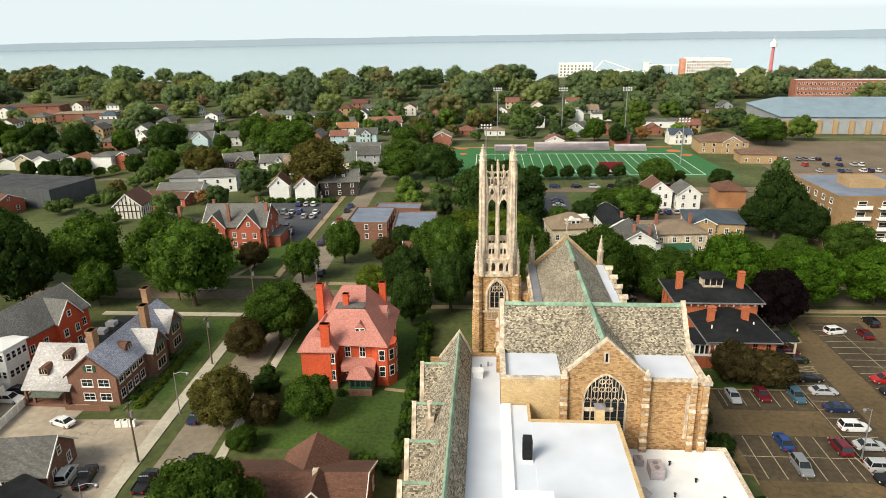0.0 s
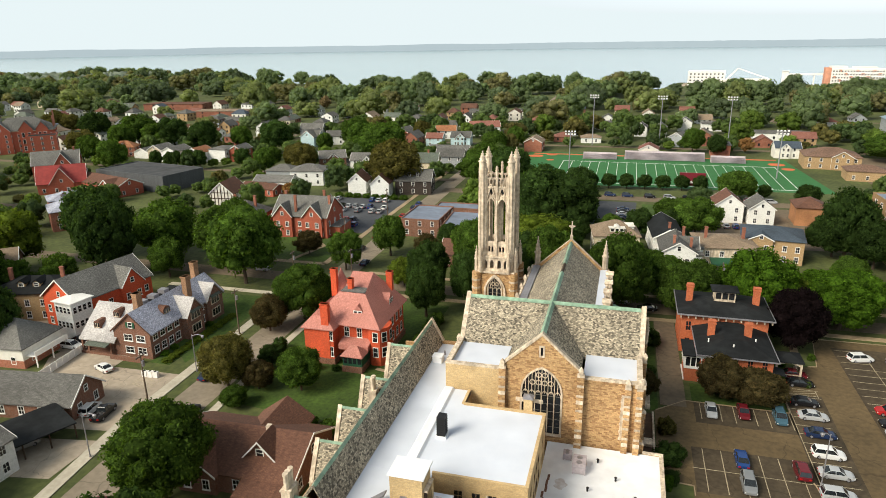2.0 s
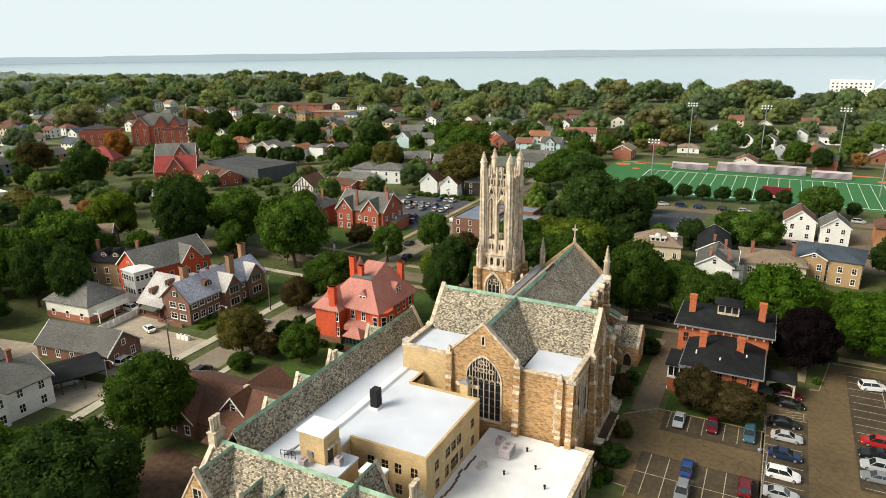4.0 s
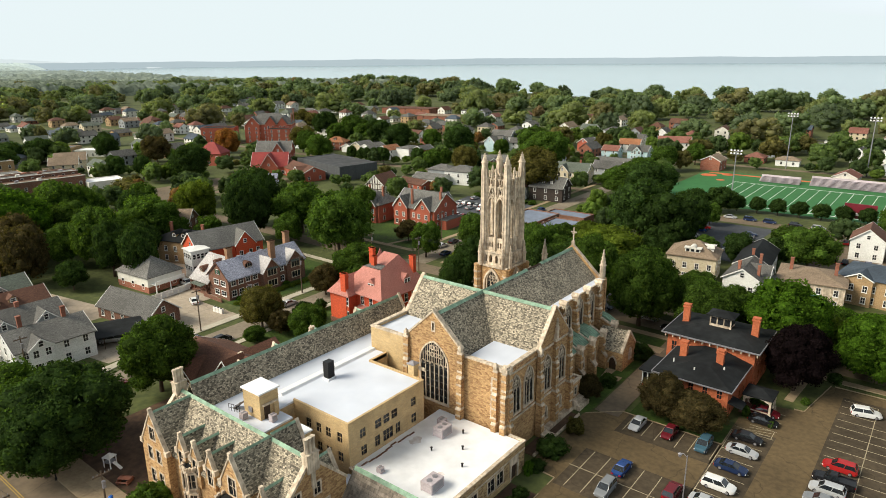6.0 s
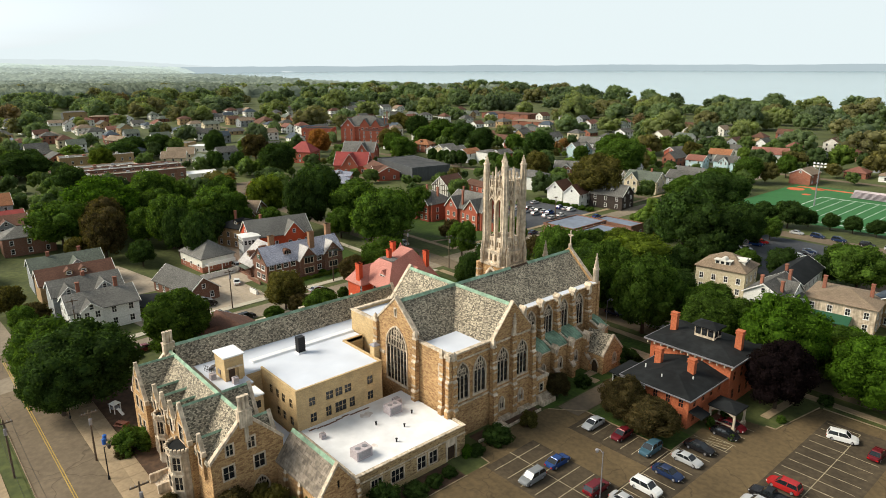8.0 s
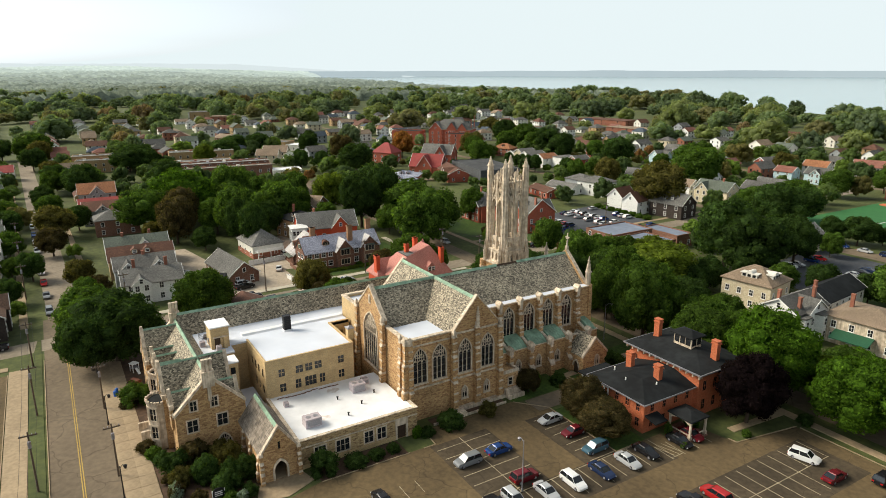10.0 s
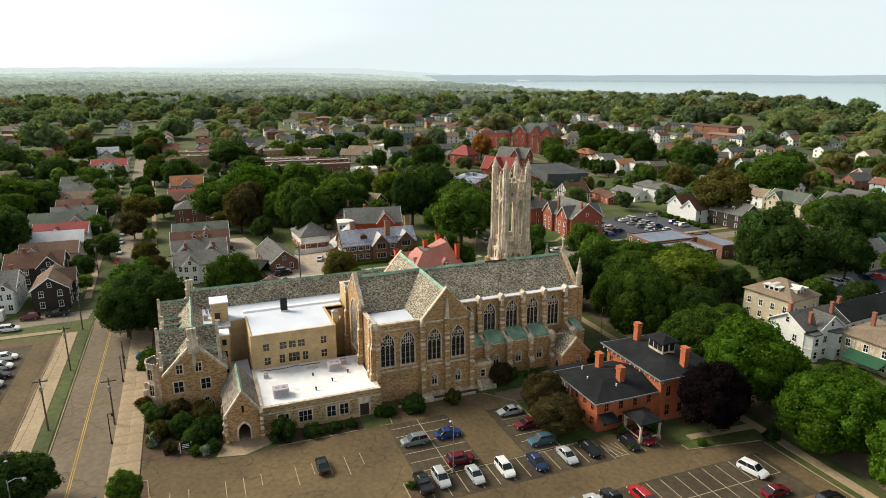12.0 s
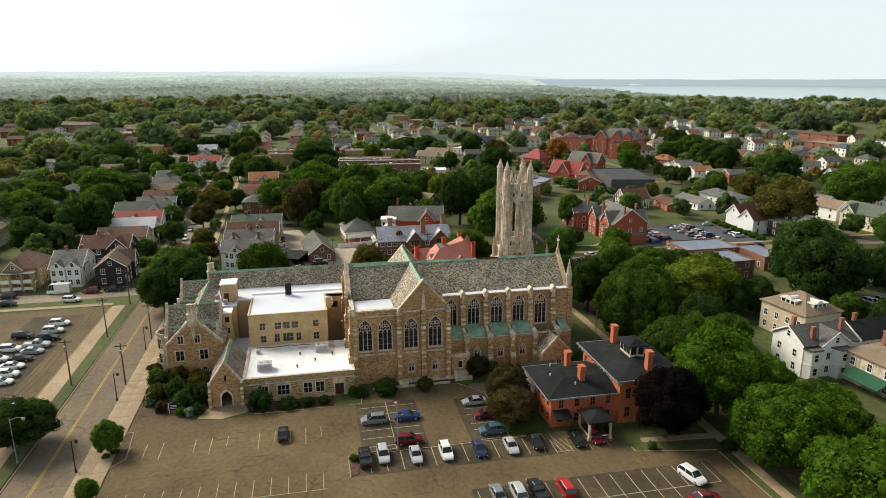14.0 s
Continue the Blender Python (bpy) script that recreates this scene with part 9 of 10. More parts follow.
# rows seen across the town
for x, y, rz, l, w, he, hr, wa, ro, kd in [
        (-238, 312, 90, 13, 10, 3.6, 5.8, WHITE_SIDING, GREY_SHINGLE, "gable"), (-227, 309, 90, 12, 9, 5.6, 8.2, CREAM_SIDING, GREY_SHINGLE, "gable"), (-215, 306, 90, 14, 9.5, 5.8, 8.0, WHITE_SIDING, GREY_SHINGLE, "gable"),
        (-187.5, 310, 90, 13, 10, 7, 8.0, WHITE_SIDING, GREY_SHINGLE, "hip"), (-198, 303, 90, 12, 9, 6, 8.4, WHITE_SIDING, RUST_SHINGLE, "gable"), (-268, 378, 10, 18, 11, 5.8, 9, STUCCO, BROWN_SHINGLE, "gable"), (-204, 384, 60, 10, 9, 5.6, 8.4, WHITE_SIDING, GREY_SHINGLE, "gable"),
        (-180, 404, 10, 15, 10, 6, 9.4, GREY_SIDING, GREY_SHINGLE, "gable"), (-151, 378, 20, 11, 9, 5.6, 8.4, WHITE_SIDING, GREY_SHINGLE, "gable"), (-114, 336, 10, 13, 9, 5.6, 8.4, WHITE_SIDING, GREY_SHINGLE, "gable"), (-97, 326, 10, 12, 9, 5.6, 8.2, WHITE_SIDING, TAN_SHINGLE, "gable"),
        (34, 447, 85, 10, 7.5, 6, 8.6, WHITE_SIDING, GREY_SHINGLE, "gable"), (46, 447, 85, 10, 7.5, 6, 8.6, WHITE_SIDING, GREY_SHINGLE, "gable"), (63, 478, 85, 10, 9, 6, 9, WHITE_SIDING, GREY_SHINGLE, "gable"), (56, 408, 60, 12, 9, 5.6, 8.4, GREY_SIDING, GREY_SHINGLE, "gable"), (4, 412, 5, 12, 8, 3.4, 5.2, WHITE_SIDING, TAN_SHINGLE, "hip"),
        (-320, 168, 60, 16, 11, 6, 9.6, CREAM_SIDING, TAN_SHINGLE, "gable"), (-305, 158, 60, 14, 10, 6, 9.4, CREAM_SIDING, TAN_SHINGLE, "gable"), (-363, 200, 40, 18, 12, 4, 4, STUCCO, MEMBRANE_W, "flat"), (-398, 190, 40, 30, 14, 4, 4, TAN_BRICK, GREY_SHINGLE, "flat"),
        (-357, 150, 30, 16, 12, 5.6, 8.4, GREY_SIDING, NAVY_ROOF, "hip"), (-432, 162, 20, 18, 11, 5.6, 8.4, BROWN_BRICK, TAN_SHINGLE, "gable"), (-244, 150, 80, 16, 12, 4.6, 4.6, STUCCO, MEMBRANE_W, "flat"), (-137, 124, 40, 14, 10, 6.2, 9.6, BROWN_BRICK, TAN_SHINGLE, "gable"), (-126, 116, 40, 10, 8, 6, 9, BROWN_BRICK, BROWN_SHINGLE, "gable"),
        (-248, 349, 80, 15, 10, 6, 9, GREY_SIDING, GREY_SHINGLE, "gable")]:
    house(x, y, rz, l, w, he, hr, wa, ro, kd)
# ordinary houses along the further streets
rng = random.Random(17)
WALLS = [WHITE_SIDING, WHITE_SIDING, CREAM_SIDING, GREY_SIDING, OLD_BRICK, STUCCO, TAN_BRICK, STUCCO]
ROOFS = [GREY_SHINGLE, GREY_SHINGLE, GREY_SHINGLE, BROWN_SHINGLE, RED_SHINGLE, TAN_SHINGLE, GREEN_ROOF, NAVY_ROOF]


def free(x, y, r):
    return all((x - a) ** 2 + (y - b) ** 2 > (r + c) ** 2 for a, b, c in FOOT)


for a, b, c in ((16, 100, 40), (10, 60, 30), (60, 90, 45), (-72, 217, 24), (17, 235, 20), (38, 232, 16), (80, 230, 26), (215, 330, 60), (160, 300, 30), (270, 300, 40), (270, 350, 40), (226, 446, 60), (190, 420, 30), (150, 345, 20), (120, 325, 20), (141, 312, 16), (112, 335, 14), (0, 10, 36), (-210, 175, 16)):
    FOOT.append((a, b, c))
FIELD = (-34, 268, 108, 366)
ROWS_X = [(285, -690, -60), (395, -690, 125), (540, -690, 320), (210, -690, -205), (148, -690, -205), (33, -690, -200), (-60, -690, -60), (85, -690, -345), (-130, -690, -120), (-200, -690, -200), (-270, -690, -260), (340, -690, -130), (460, -690, 100)]
far_town = Geo()
SLOTS = WALLS[1:7] + ROOFS[1:] + [WHITE_PAINT, GLASS]


def far_house(x, y, rot, l, w, he, hr, wall, roof, hip):
    """A plain house joined into the far town: walls, pitched roof and window panes."""
    g = Geo()
    wi, ri, L2, W2 = SLOTS.index(wall), SLOTS.index(roof), l / 2, w / 2
    if hip:
        g.box(-L2, -W2, 0, L2, W2, he - 0.1, wi)
        hip_section(g, l, w, he, hr, 0.4, 0.2, ri)
    else:
        g.prism("x", [(-W2, 0), (W2, 0), (W2, he), (0, hr - 0.25), (-W2, he)], -L2, L2, wi)
        g.prism("x", gable(0, W2, he, hr, 0.22, 0.4), -L2 - 0.4, L2 + 0.4, ri)
    for z in (1.0, 3.9):
        if z + 1.5 < he:
            for k in range(3):
                c = -L2 + l * (k + 0.5) / 3
                for s in (-1, 1):
                    g.box(c - 0.6, s * W2 - 0.06, z, c + 0.6, s * W2 + 0.06, z + 1.5, len(SLOTS) - 1)
            for k in (-1, 1):
                for s in (-1, 1):
                    g.box(s * L2 - 0.06, k * W2 * 0.5 - 0.5, z, s * L2 + 0.06, k * W2 * 0.5 + 0.5, z + 1.5, len(SLOTS) - 1)
    c, s = math.cos(radians(rot)), math.sin(radians(rot))
    base = len(far_town.v)
    far_town.v += [(px * c - py * s + x, px * s + py * c + y, pz) for px, py, pz in g.v]
    far_town.f += [tuple(i + base for i in f) for f in g.f]
    far_town.m += g.m
    FOOT.append((x, y, math.hypot(l, w) / 2 * 0.85)), FOOT.append((x + 9, y - 5, 4))


for x, y, rz, l, w, he, wa, ro in ((-404, 561, 10, 60, 22, 6, OLD_BRICK, BROWN_SHINGLE), (-315, 504, 10, 46, 18, 6, OLD_BRICK, TAN_SHINGLE), (85, 482, 0, 22, 12, 5, WHITE_SIDING, GREY_SHINGLE), (112, 444, 0, 44, 12, 4.5, WHITE_SIDING, GREY_SHINGLE),
                                   (-650, -178, 75, 50, 20, 9, TAN_BRICK, GREY_SHINGLE), (-527, -86, 78, 32, 16, 8, OLD_BRICK, TAN_SHINGLE), (-407, -131, 80, 30, 14, 7, OLD_BRICK, GREY_SHINGLE), (-395, -74, 78, 40, 14, 6, STUCCO, GREY_SHINGLE), (-725, 206, 78, 34, 16, 9, TAN_BRICK, GREY_SHINGLE), (-686, -190, 63, 56, 20, 8.5, TAN_BRICK, BROWN_SHINGLE), (-597, -97, 76, 28, 18, 7, OLD_BRICK, GREY_SHINGLE), (-385, -88, 54, 42, 14, 5.5, STUCCO, GREY_SHINGLE), (-340, -98, 60, 26, 12, 4.5, WHITE_SIDING, GREY_SHINGLE), (-746, 205, 60, 26, 12, 7, WHITE_SIDING, GREY_SHINGLE), (-666, 210, 70, 18, 12, 7, OLD_BRICK, TAN_SHINGLE)):
    far_house(x, y, rz, l, w, he, he + 1.2, wa, ro, True)
for ry, x0, x1 in ROWS_X:
    for side in (-1, 1):
        x = x0 + rng.random() * 10
        while x < x1:
            hx, hy = x, ry + side * (17 + 3 * rng.random())
            if ry == 33:
                hy = 25.5 + (x + 250) * 0.035 + side * 20
            far = math.hypot(hx - 60, hy - 60) > 340
            if rng.random() < (0.78 if far else 0.66) and free(hx, hy, 7) and not (-275 < hx < -52 and 165 < hy < 335) and not (FIELD[0] < hx < FIELD[2] and FIELD[1] < hy < FIELD[3]):
                he = 5.6 + rng.random() if rng.random() < 0.7 else 3.2
                spec = (hx, hy, rng.choice((0, 90, 90)) + rng.uniform(-4, 4), 10 + 4 * rng.random(), 8 + 2.5 * rng.random(), he, he + 2.4 + rng.random(), rng.choice(WALLS), rng.choice(ROOFS))
                hip = rng.random() < 0.3
                if far:
                    far_house(*spec, hip)
                else:
                    house(*spec, "hip" if hip else "gable", cross=(rng.uniform(-2, 2), 4.5, -1) if rng.random() < 0.3 else None)
            x += 13 + 8 * rng.random()
tagged(part("far_town", far_town, SLOTS), "many small distant houses among trees", "houses", kind="stuff")


# ---- cars ----
def car_meshes(kind):
    """Body, glasshouse, roof, wheel and lamps of one kind of car; the nose points along +x."""
    if ("car", kind) in CACHE:
        return CACHE[("car", kind)]
    L, W, H, hood, cab0, cab1, rf0, rf1 = {"sedan": (4.7, 1.82, 1.45, 0.95, -1.75, 1.15, -1.0, 0.35), "suv": (4.65, 1.9, 1.7, 1.05, -2.2, 1.2, -1.9, 0.45),
                                           "pickup": (5.6, 1.98, 1.85, 1.15, -0.7, 1.3, -0.45, 0.6), "van": (6.4, 2.2, 2.9, 1.2, 0.9, 2.6, 0.9, 2.0)}[kind]
    h, w = L / 2, W / 2
    body = Geo()
    st = [(-h, 0.8, 0.45, hood - 0.12), (-h + 0.25, 0.95, 0.28, hood), (-h * 0.5, 1.0, 0.25, hood), (0.0, 1.0, 0.25, hood), (cab1, 1.0, 0.25, hood - 0.02), (h - 0.35, 0.93, 0.28, hood - 0.16), (h, 0.72, 0.4, hood - 0.35)]
    rings = [[(x, -w * k, zl), (x, -w * k * 1.0, (zl + zt) / 2), (x, -w * k * 0.93, zt), (x, w * k * 0.93, zt), (x, w * k, (zl + zt) / 2), (x, w * k, zl)] for x, k, zl, zt in st]
    for a, b in zip(rings, rings[1:]):
        for i in range(6):
            j = (i + 1) % 6
            body.face([a[i], a[j], b[j], b[i]])
    body.face(rings[0][::-1])
    body.face(rings[-1])
    if kind == "pickup":
        body.box(-h + 0.1, -w, hood, -0.7, -w + 0.12, hood + 0.12).box(-h + 0.1, w - 0.12, hood, -0.7, w, hood + 0.12)
    if kind == "van":
        body.box(-h, -1.1, 0.5, 0.9, 1.1, 2.95)
    gl, rf = Geo(), Geo()
    lo = [(cab0, -w * 0.9, hood - 0.03), (cab1, -w * 0.9, hood - 0.05), (cab1, w * 0.9, hood - 0.05), (cab0, w * 0.9, hood - 0.03)]
    hi = [(rf0, -w * 0.74, H - 0.06), (rf1, -w * 0.74, H - 0.06), (rf1, w * 0.74, H - 0.06), (rf0, w * 0.74, H - 0.06)]
    for i in range(4):
        j = (i + 1) % 4
        gl.face([lo[i], lo[j], hi[j], hi[i]])
    top = [(p[0] * 0.86 + 0.14 * (rf0 + rf1) / 2, p[1] * 0.82, H + 0.03) for p in hi]      # softly domed roof
    for i in range(4):
        j = (i + 1) % 4
        rf.face([hi[i], hi[j], top[j], top[i]])
    rf.face(top)
    for s in (-1, 1):                                            # roof pillars
        for x0, x1 in ((cab1, rf1), (cab0, rf0), ((cab0 + cab1) / 2, (rf0 + rf1) / 2)):
            body.tube([(x0, s * w * 0.91, hood - 0.05), (x1, s * w * 0.755, H - 0.05)], 0.045, 4)
    wh = Geo()
    r = 0.34 if kind != "pickup" else 0.4
    ring = [(r * math.cos(2 * math.pi * k / 14), r + r * math.sin(2 * math.pi * k / 14)) for k in range(14)]
    wh.prism("y", ring, -0.11, 0.11)
    inner = [(0.6 * x, r + 0.6 * (z - r)) for x, z in ring]
    wh.prism("y", inner, -0.125, 0.125, 1)
    lf, lr = Geo().box(-0.06, -0.2, -0.08, 0.05, 0.2, 0.08), Geo().box(-0.05, -0.18, -0.1, 0.05, 0.18, 0.1)
    CACHE[("car", kind)] = dict(L=L, W=W, H=H, hood=hood, body=body, gl=gl.mesh("window_glass", CAR_GLASS), rf=rf, wh=wh.mesh("wheel", [TYRE, METAL]),
                                lf=lf.mesh("headlight", LAMP_CLEAR), lr=lr.mesh("tail_light", LAMP_RED))
    return CACHE[("car", kind)]


def car(x, y, rz, colour, kind="sedan", group="parked cars", z=0.05, extra=""):
    c = car_meshes(kind)
    key = ("carpaint", kind, colour)
    if key not in CACHE:
        CACHE[key] = c["body"].mesh("body", PAINTS[colour]), c["rf"].mesh("roof", PAINTS[colour])
    name = {"sedan": "saloon car", "suv": "sport utility vehicle", "pickup": "pickup truck", "van": "delivery van"}[kind]
    ob = thing({"sedan": "car", "suv": "car", "pickup": "pickup_truck", "van": "delivery_van"}[kind], x, y, z, rz, f"{colour} {name} parked on asphalt{extra}", "car", group)
    place("body", CACHE[key][0], ob)
    place("window_glass", c["gl"], ob)
    place("roof", CACHE[key][1], ob)
    for sx in (-1, 1):
        for sy in (-1, 1):
            place("wheel", c["wh"], ob, "", pose(sx * c["L"] * 0.3, sy * (c["W"] / 2 - 0.12), 0))
    for sy in (-1, 1):
        place("headlight", c["lf"], ob, "", pose(c["L"] / 2 - 0.12, sy * c["W"] * 0.33, c["hood"] - 0.42))
        place("tail_light", c["lr"], ob, "", pose(-c["L"] / 2 + 0.02, sy * c["W"] * 0.33, c["hood"] - 0.3))
    return ob


for a in [(57.6, 81.2, 180, "black", "pickup"), (57.4, 84.2, 0, "silver", "suv"), (58.4, 89.4, 0, "silver", "sedan"), (58.6, 94.4, 0, "white", "suv"), (58.8, 100.0, 0, "navy", "sedan"), (59.0, 105.4, 0, "silver", "sedan"),
          (58.6, 109.9, 0, "black", "sedan"), (59.4, 117.0, 0, "black", "sedan"), (59.0, 120.3, 0, "maroon", "sedan"), (53.8, 88.9, 90, "maroon", "suv"), (45.8, 89.9, 90, "blue", "sedan"), (45.9, 83.8, -90, "grey", "suv"),
          (42.8, 103.2, -90, "silver", "sedan"), (48.0, 104.0, -90, "maroon", "sedan"), (53.6, 103.6, -90, "teal", "suv"), (72.9, 130.2, 15, "white", "suv"), (47.4, 68.0, 180, "black", "sedan"),
          (71.8, 109.9, 180, "red", "suv"), (71.6, 105.6, 180, "black", "pickup"), (71.2, 102.7, 180, "silver", "suv"), (71.0, 99.6, 180, "grey", "sedan"), (82.6, 134.9, 90, "black", "suv"), (78.3, 129.0, 90, "maroon", "sedan")]:
    car(*a, "parking lot cars")
for x, y, rz, c, k in [(-17.8, 11.7, 0, "white", "suv"), (-12.8, 11.8, 0, "white", "suv"), (-8, 12.3, 0, "black", "suv"), (-10.4, 6.1, 0, "black", "suv"), (-3.8, 11.4, 0, "silver", "pickup"), (-2.5, 6.4, 0, "white", "suv"),
                       (-0.2, 11.7, 0, "silver", "sedan"), (3.7, 10.8, 0, "black", "sedan"), (7.6, 10.6, 0, "white", "sedan"), (11.8, 11.2, 0, "white", "suv"), (15.4, 11.4, 0, "white", "sedan"), (3.2, 5.8, 0, "white", "suv"), (7.0, 5.4, 0, "silver", "sedan")]:
    car(x, y, rz + 90, c, k, "second lot cars")
for x, y, rz, c, k in [(-45.0, 2.8, -93, "white", "van"), (-36.6, 8.6, 87, "white", "suv"), (-43.6, 11.7, -93, "maroon", "suv"), (-44.2, 17.7, -93, "black", "pickup"), (-36.4, -7.4, 87, "black", "sedan"), (-43.0, -9.8, -93, "black", "suv"),
                       (-70.8, 90.4, 160, "white", "sedan"), (-64.6, 77.6, 100, "white", "suv"), (-61.6, 77.0, 100, "white", "suv"), (-58.4, 76.6, 100, "black", "pickup"), (-48.9, 92.9, 92, "navy", "sedan"), (-43.9, 80.6, 94, "black", "suv"),
                       (-49.0, 76.0, 94, "black", "pickup"), (-71.1, 151.0, 0, "silver", "suv"), (26.7, 149.8, 0, "silver", "suv"), (15, 149.8, 0, "navy", "sedan"), (33, 146.8, 180, "black", "sedan"), (4, 149.6, 0, "black", "suv"),
                       (-41.5, 56.0, 95, "maroon", "sedan"), (-38.8, 52.0, 95, "teal", "sedan"), (-64, 65.5, 60, "silver", "suv"), (-49.8, 104, 92, "silver", "sedan"), (-50.2, 126, 92, "white", "sedan"),
                       (-85, 97, 0, "white", "suv"), (-85, 100, 0, "black", "sedan"), (-88, 63, 95, "white", "suv"), (-91, 62.5, 95, "black", "sedan"), (-94, 62, 95, "black", "suv"), (-97, 62.3, 95, "maroon", "sedan"), (-82, 64, 95, "silver", "sedan")]:
    car(x, y, rz, c, k, "street cars", 0.04)
cr = random.Random(8)
COLS = ["white", "silver", "grey", "black", "red", "blue", "navy", "white", "black", "silver"]
for k in range(12):
    car(-51.0 if k % 3 else -44.6, 162 + k * 6.4 + cr.random() * 2, 91, cr.choice(COLS), cr.choice(("sedan", "suv")), "street cars", 0.04)
for r, y in enumerate((200, 206, 219, 225, 236)):
    for k in range(9):
        if cr.random() < 0.75:
            car(-84 + k * 2.9 + (y - 200) * -0.05, y, 95, cr.choice(COLS), cr.choice(("sedan", "suv")), "office lot cars")
for y in (219, 223, 227, 231, 235, 239, 243):
    for x in (10.5, 26.0):
        if cr.random() < 0.85:
            car(x, y, 10, cr.choice(COLS), cr.choice(("sedan", "suv")), "field lot cars")
for k in range(13):
    car(-10 + k * 7.4 + cr.random() * 2, 265.2, 0, cr.choice(COLS), cr.choice(("sedan", "suv")), "street cars", 0.04)
for k in range(10):
    car(54 + (k % 5) * 2.9, 250 if k < 5 else 226, 92, cr.choice(COLS), cr.choice(("sedan", "suv")), "field lot cars")
for k in range(9):
    car(-64 - k * 13.5 - cr.random() * 2, 28.7 - k * 0.46, 2, cr.choice(COLS), cr.choice(("sedan", "suv")), "street cars", 0.04)
for r in range(4):
    for k in range(11):
        if cr.random() < 0.7:
            car(140 + k * 3.1, 282 + r * 14, 88, cr.choice(COLS), cr.choice(("sedan", "suv")), "arena lot cars")

# ---- parking lot paint ----
for pts in ([(38.8, 81.0), (56.2, 81.0), (56.2, 92.2), (38.8, 92.2)], [(40.2, 99.6), (55.8, 99.6), (55.8, 106.1), (40.2, 106.1)], [(55.6, 78.9), (61.9, 79.2), (62.2, 113.6), (57.4, 112.4), (55.6, 111.8)],
            [(68.6, 96.2), (80.2, 96.0), (80.4, 135.6), (68.9, 135.2)], [(-25, 3.2), (24, 2.6), (24, 15.2), (-25, 15.6)]):
    slab("sealed_patch", pts, -0.1, 0.054, SEALED, "darker sealed asphalt under the parking stalls")
lot = thing("stall_markings", 0, 0, 0.058, 0, "worn pale parking stall lines on asphalt", "marking", kind="structure")


def stripe(x0, y0, x1, y1, w=0.13):
    d = Vector((x1 - x0, y1 - y0))
    n = Vector((-d.y, d.x)).normalized() * w / 2
    part("stripe", Geo().prism("z", [(x0 + n.x, y0 + n.y), (x0 - n.x, y0 - n.y), (x1 - n.x, y1 - n.y), (x1 + n.x, y1 + n.y)], 0.0, 0.008), LINE_PAINT, lot)


for k in range(14):
    stripe(55.9, 79.3 + 2.62 * k, 61.3, 79.3 + 2.62 * k)
stripe(55.9, 79.3, 55.9, 111.6)
for x in (40.4, 43.1, 45.8, 48.5, 51.2, 53.9):
    stripe(x, 81.4, x, 92.0)
stripe(38.6, 86.7, 56.0, 86.7)
for x in (41.2, 44.4, 46.6, 49.9, 52.0, 55.4):
    stripe(x, 100.8, x, 106.0)
for k in range(15):
    stripe(69.2, 97.0 + 2.66 * k, 74.4, 97.0 + 2.66 * k)
stripe(74.4, 97.0, 74.4, 134.4)
for k in range(12):
    stripe(74.4, 97.0 + 2.66 * k, 79.4, 97.0 + 2.66 * k)
for k in range(13):
    if k not in (3, 7):
        stripe(45.4, 43.0 + 2.62 * k, 48.6 + (k % 3), 43.0 + 2.62 * k, 0.11)
    stripe(59.5, 43.0 + 2.62 * k, 64.0, 43.0 + 2.62 * k, 0.11)
stripe(64.0, 43.0, 64.0, 75.0, 0.11)
for y in (112.6, 115.4, 118.7, 122.0):
    stripe(57.8, y, 62.0, y)
for k in range(3):
    stripe(57.8, 112.6 + 0.9 * k, 61.4, 113.6 + 0.9 * k)
stripe(61.6, 112.6, 61.6, 115.4)
for k in range(5):
    stripe(-57.0, 86.5 + k * 1.1, -61.5, 87.6 + k * 1.1)
stripe(-57.0, 85.8, -61.5, 87.2), stripe(-57.0, 92.0, -61.5, 92.6), stripe(-57.0, 85.8, -57.0, 92.0), stripe(-61.5, 87.2, -61.5, 92.6)
yl = thing("centre_line", 0, 0, 0.02, 0, "double yellow centre line of the street", "marking", kind="structure")
for o in (-0.16, 0.16):
    part("yellow_stripe", Geo().box(-55, 31.4 + o - 0.07, 0.012, 120, 31.4 + o + 0.07, 0.02), YELLOW_PAINT, yl)


def kerb(pts, w=0.14, h=0.15):
    g = Geo()
    for a, b in zip(pts, pts[1:]):
        d = (Vector(b) - Vector(a)).normalized()
        n = Vector((-d.y, d.x)) * w / 2
        g.prism("z", [(a[0] + n.x, a[1] + n.y), (a[0] - n.x, a[1] - n.y), (b[0] - n.x, b[1] - n.y), (b[0] + n.x, b[1] + n.y)], -0.05, h)
    return structure("kerb", g, CONCRETE, "raised concrete kerb", "kerb")


kerb([(70, 36.8), (-33, 36.8)]), kerb([(70, 27.0), (-33, 27.0)]), kerb([(-28.6, 20.5), (70, 20.7)])
kerb([(40.8, 39.4), (40.9, 42.4), (49.3, 43.1), (53.2, 39.9)])
kerb([(33.8, 101.9), (38.9, 106.3), (55.7, 106.3), (55.7, 111.8), (57.8, 112.0)]), kerb([(66.4, 138.8), (64.2, 125.5), (62.6, 125.3)]), kerb([(67, 138.9), (100, 139.4)])
kerb([(38.4, 62.4), (38.5, 77.4)]), kerb([(38.5, 80), (38.5, 82.2), (33.8, 82.6)])
kerb([(62.2, 78.6), (56.0, 78.6), (55.2, 86.4), (55.0, 87.0)])
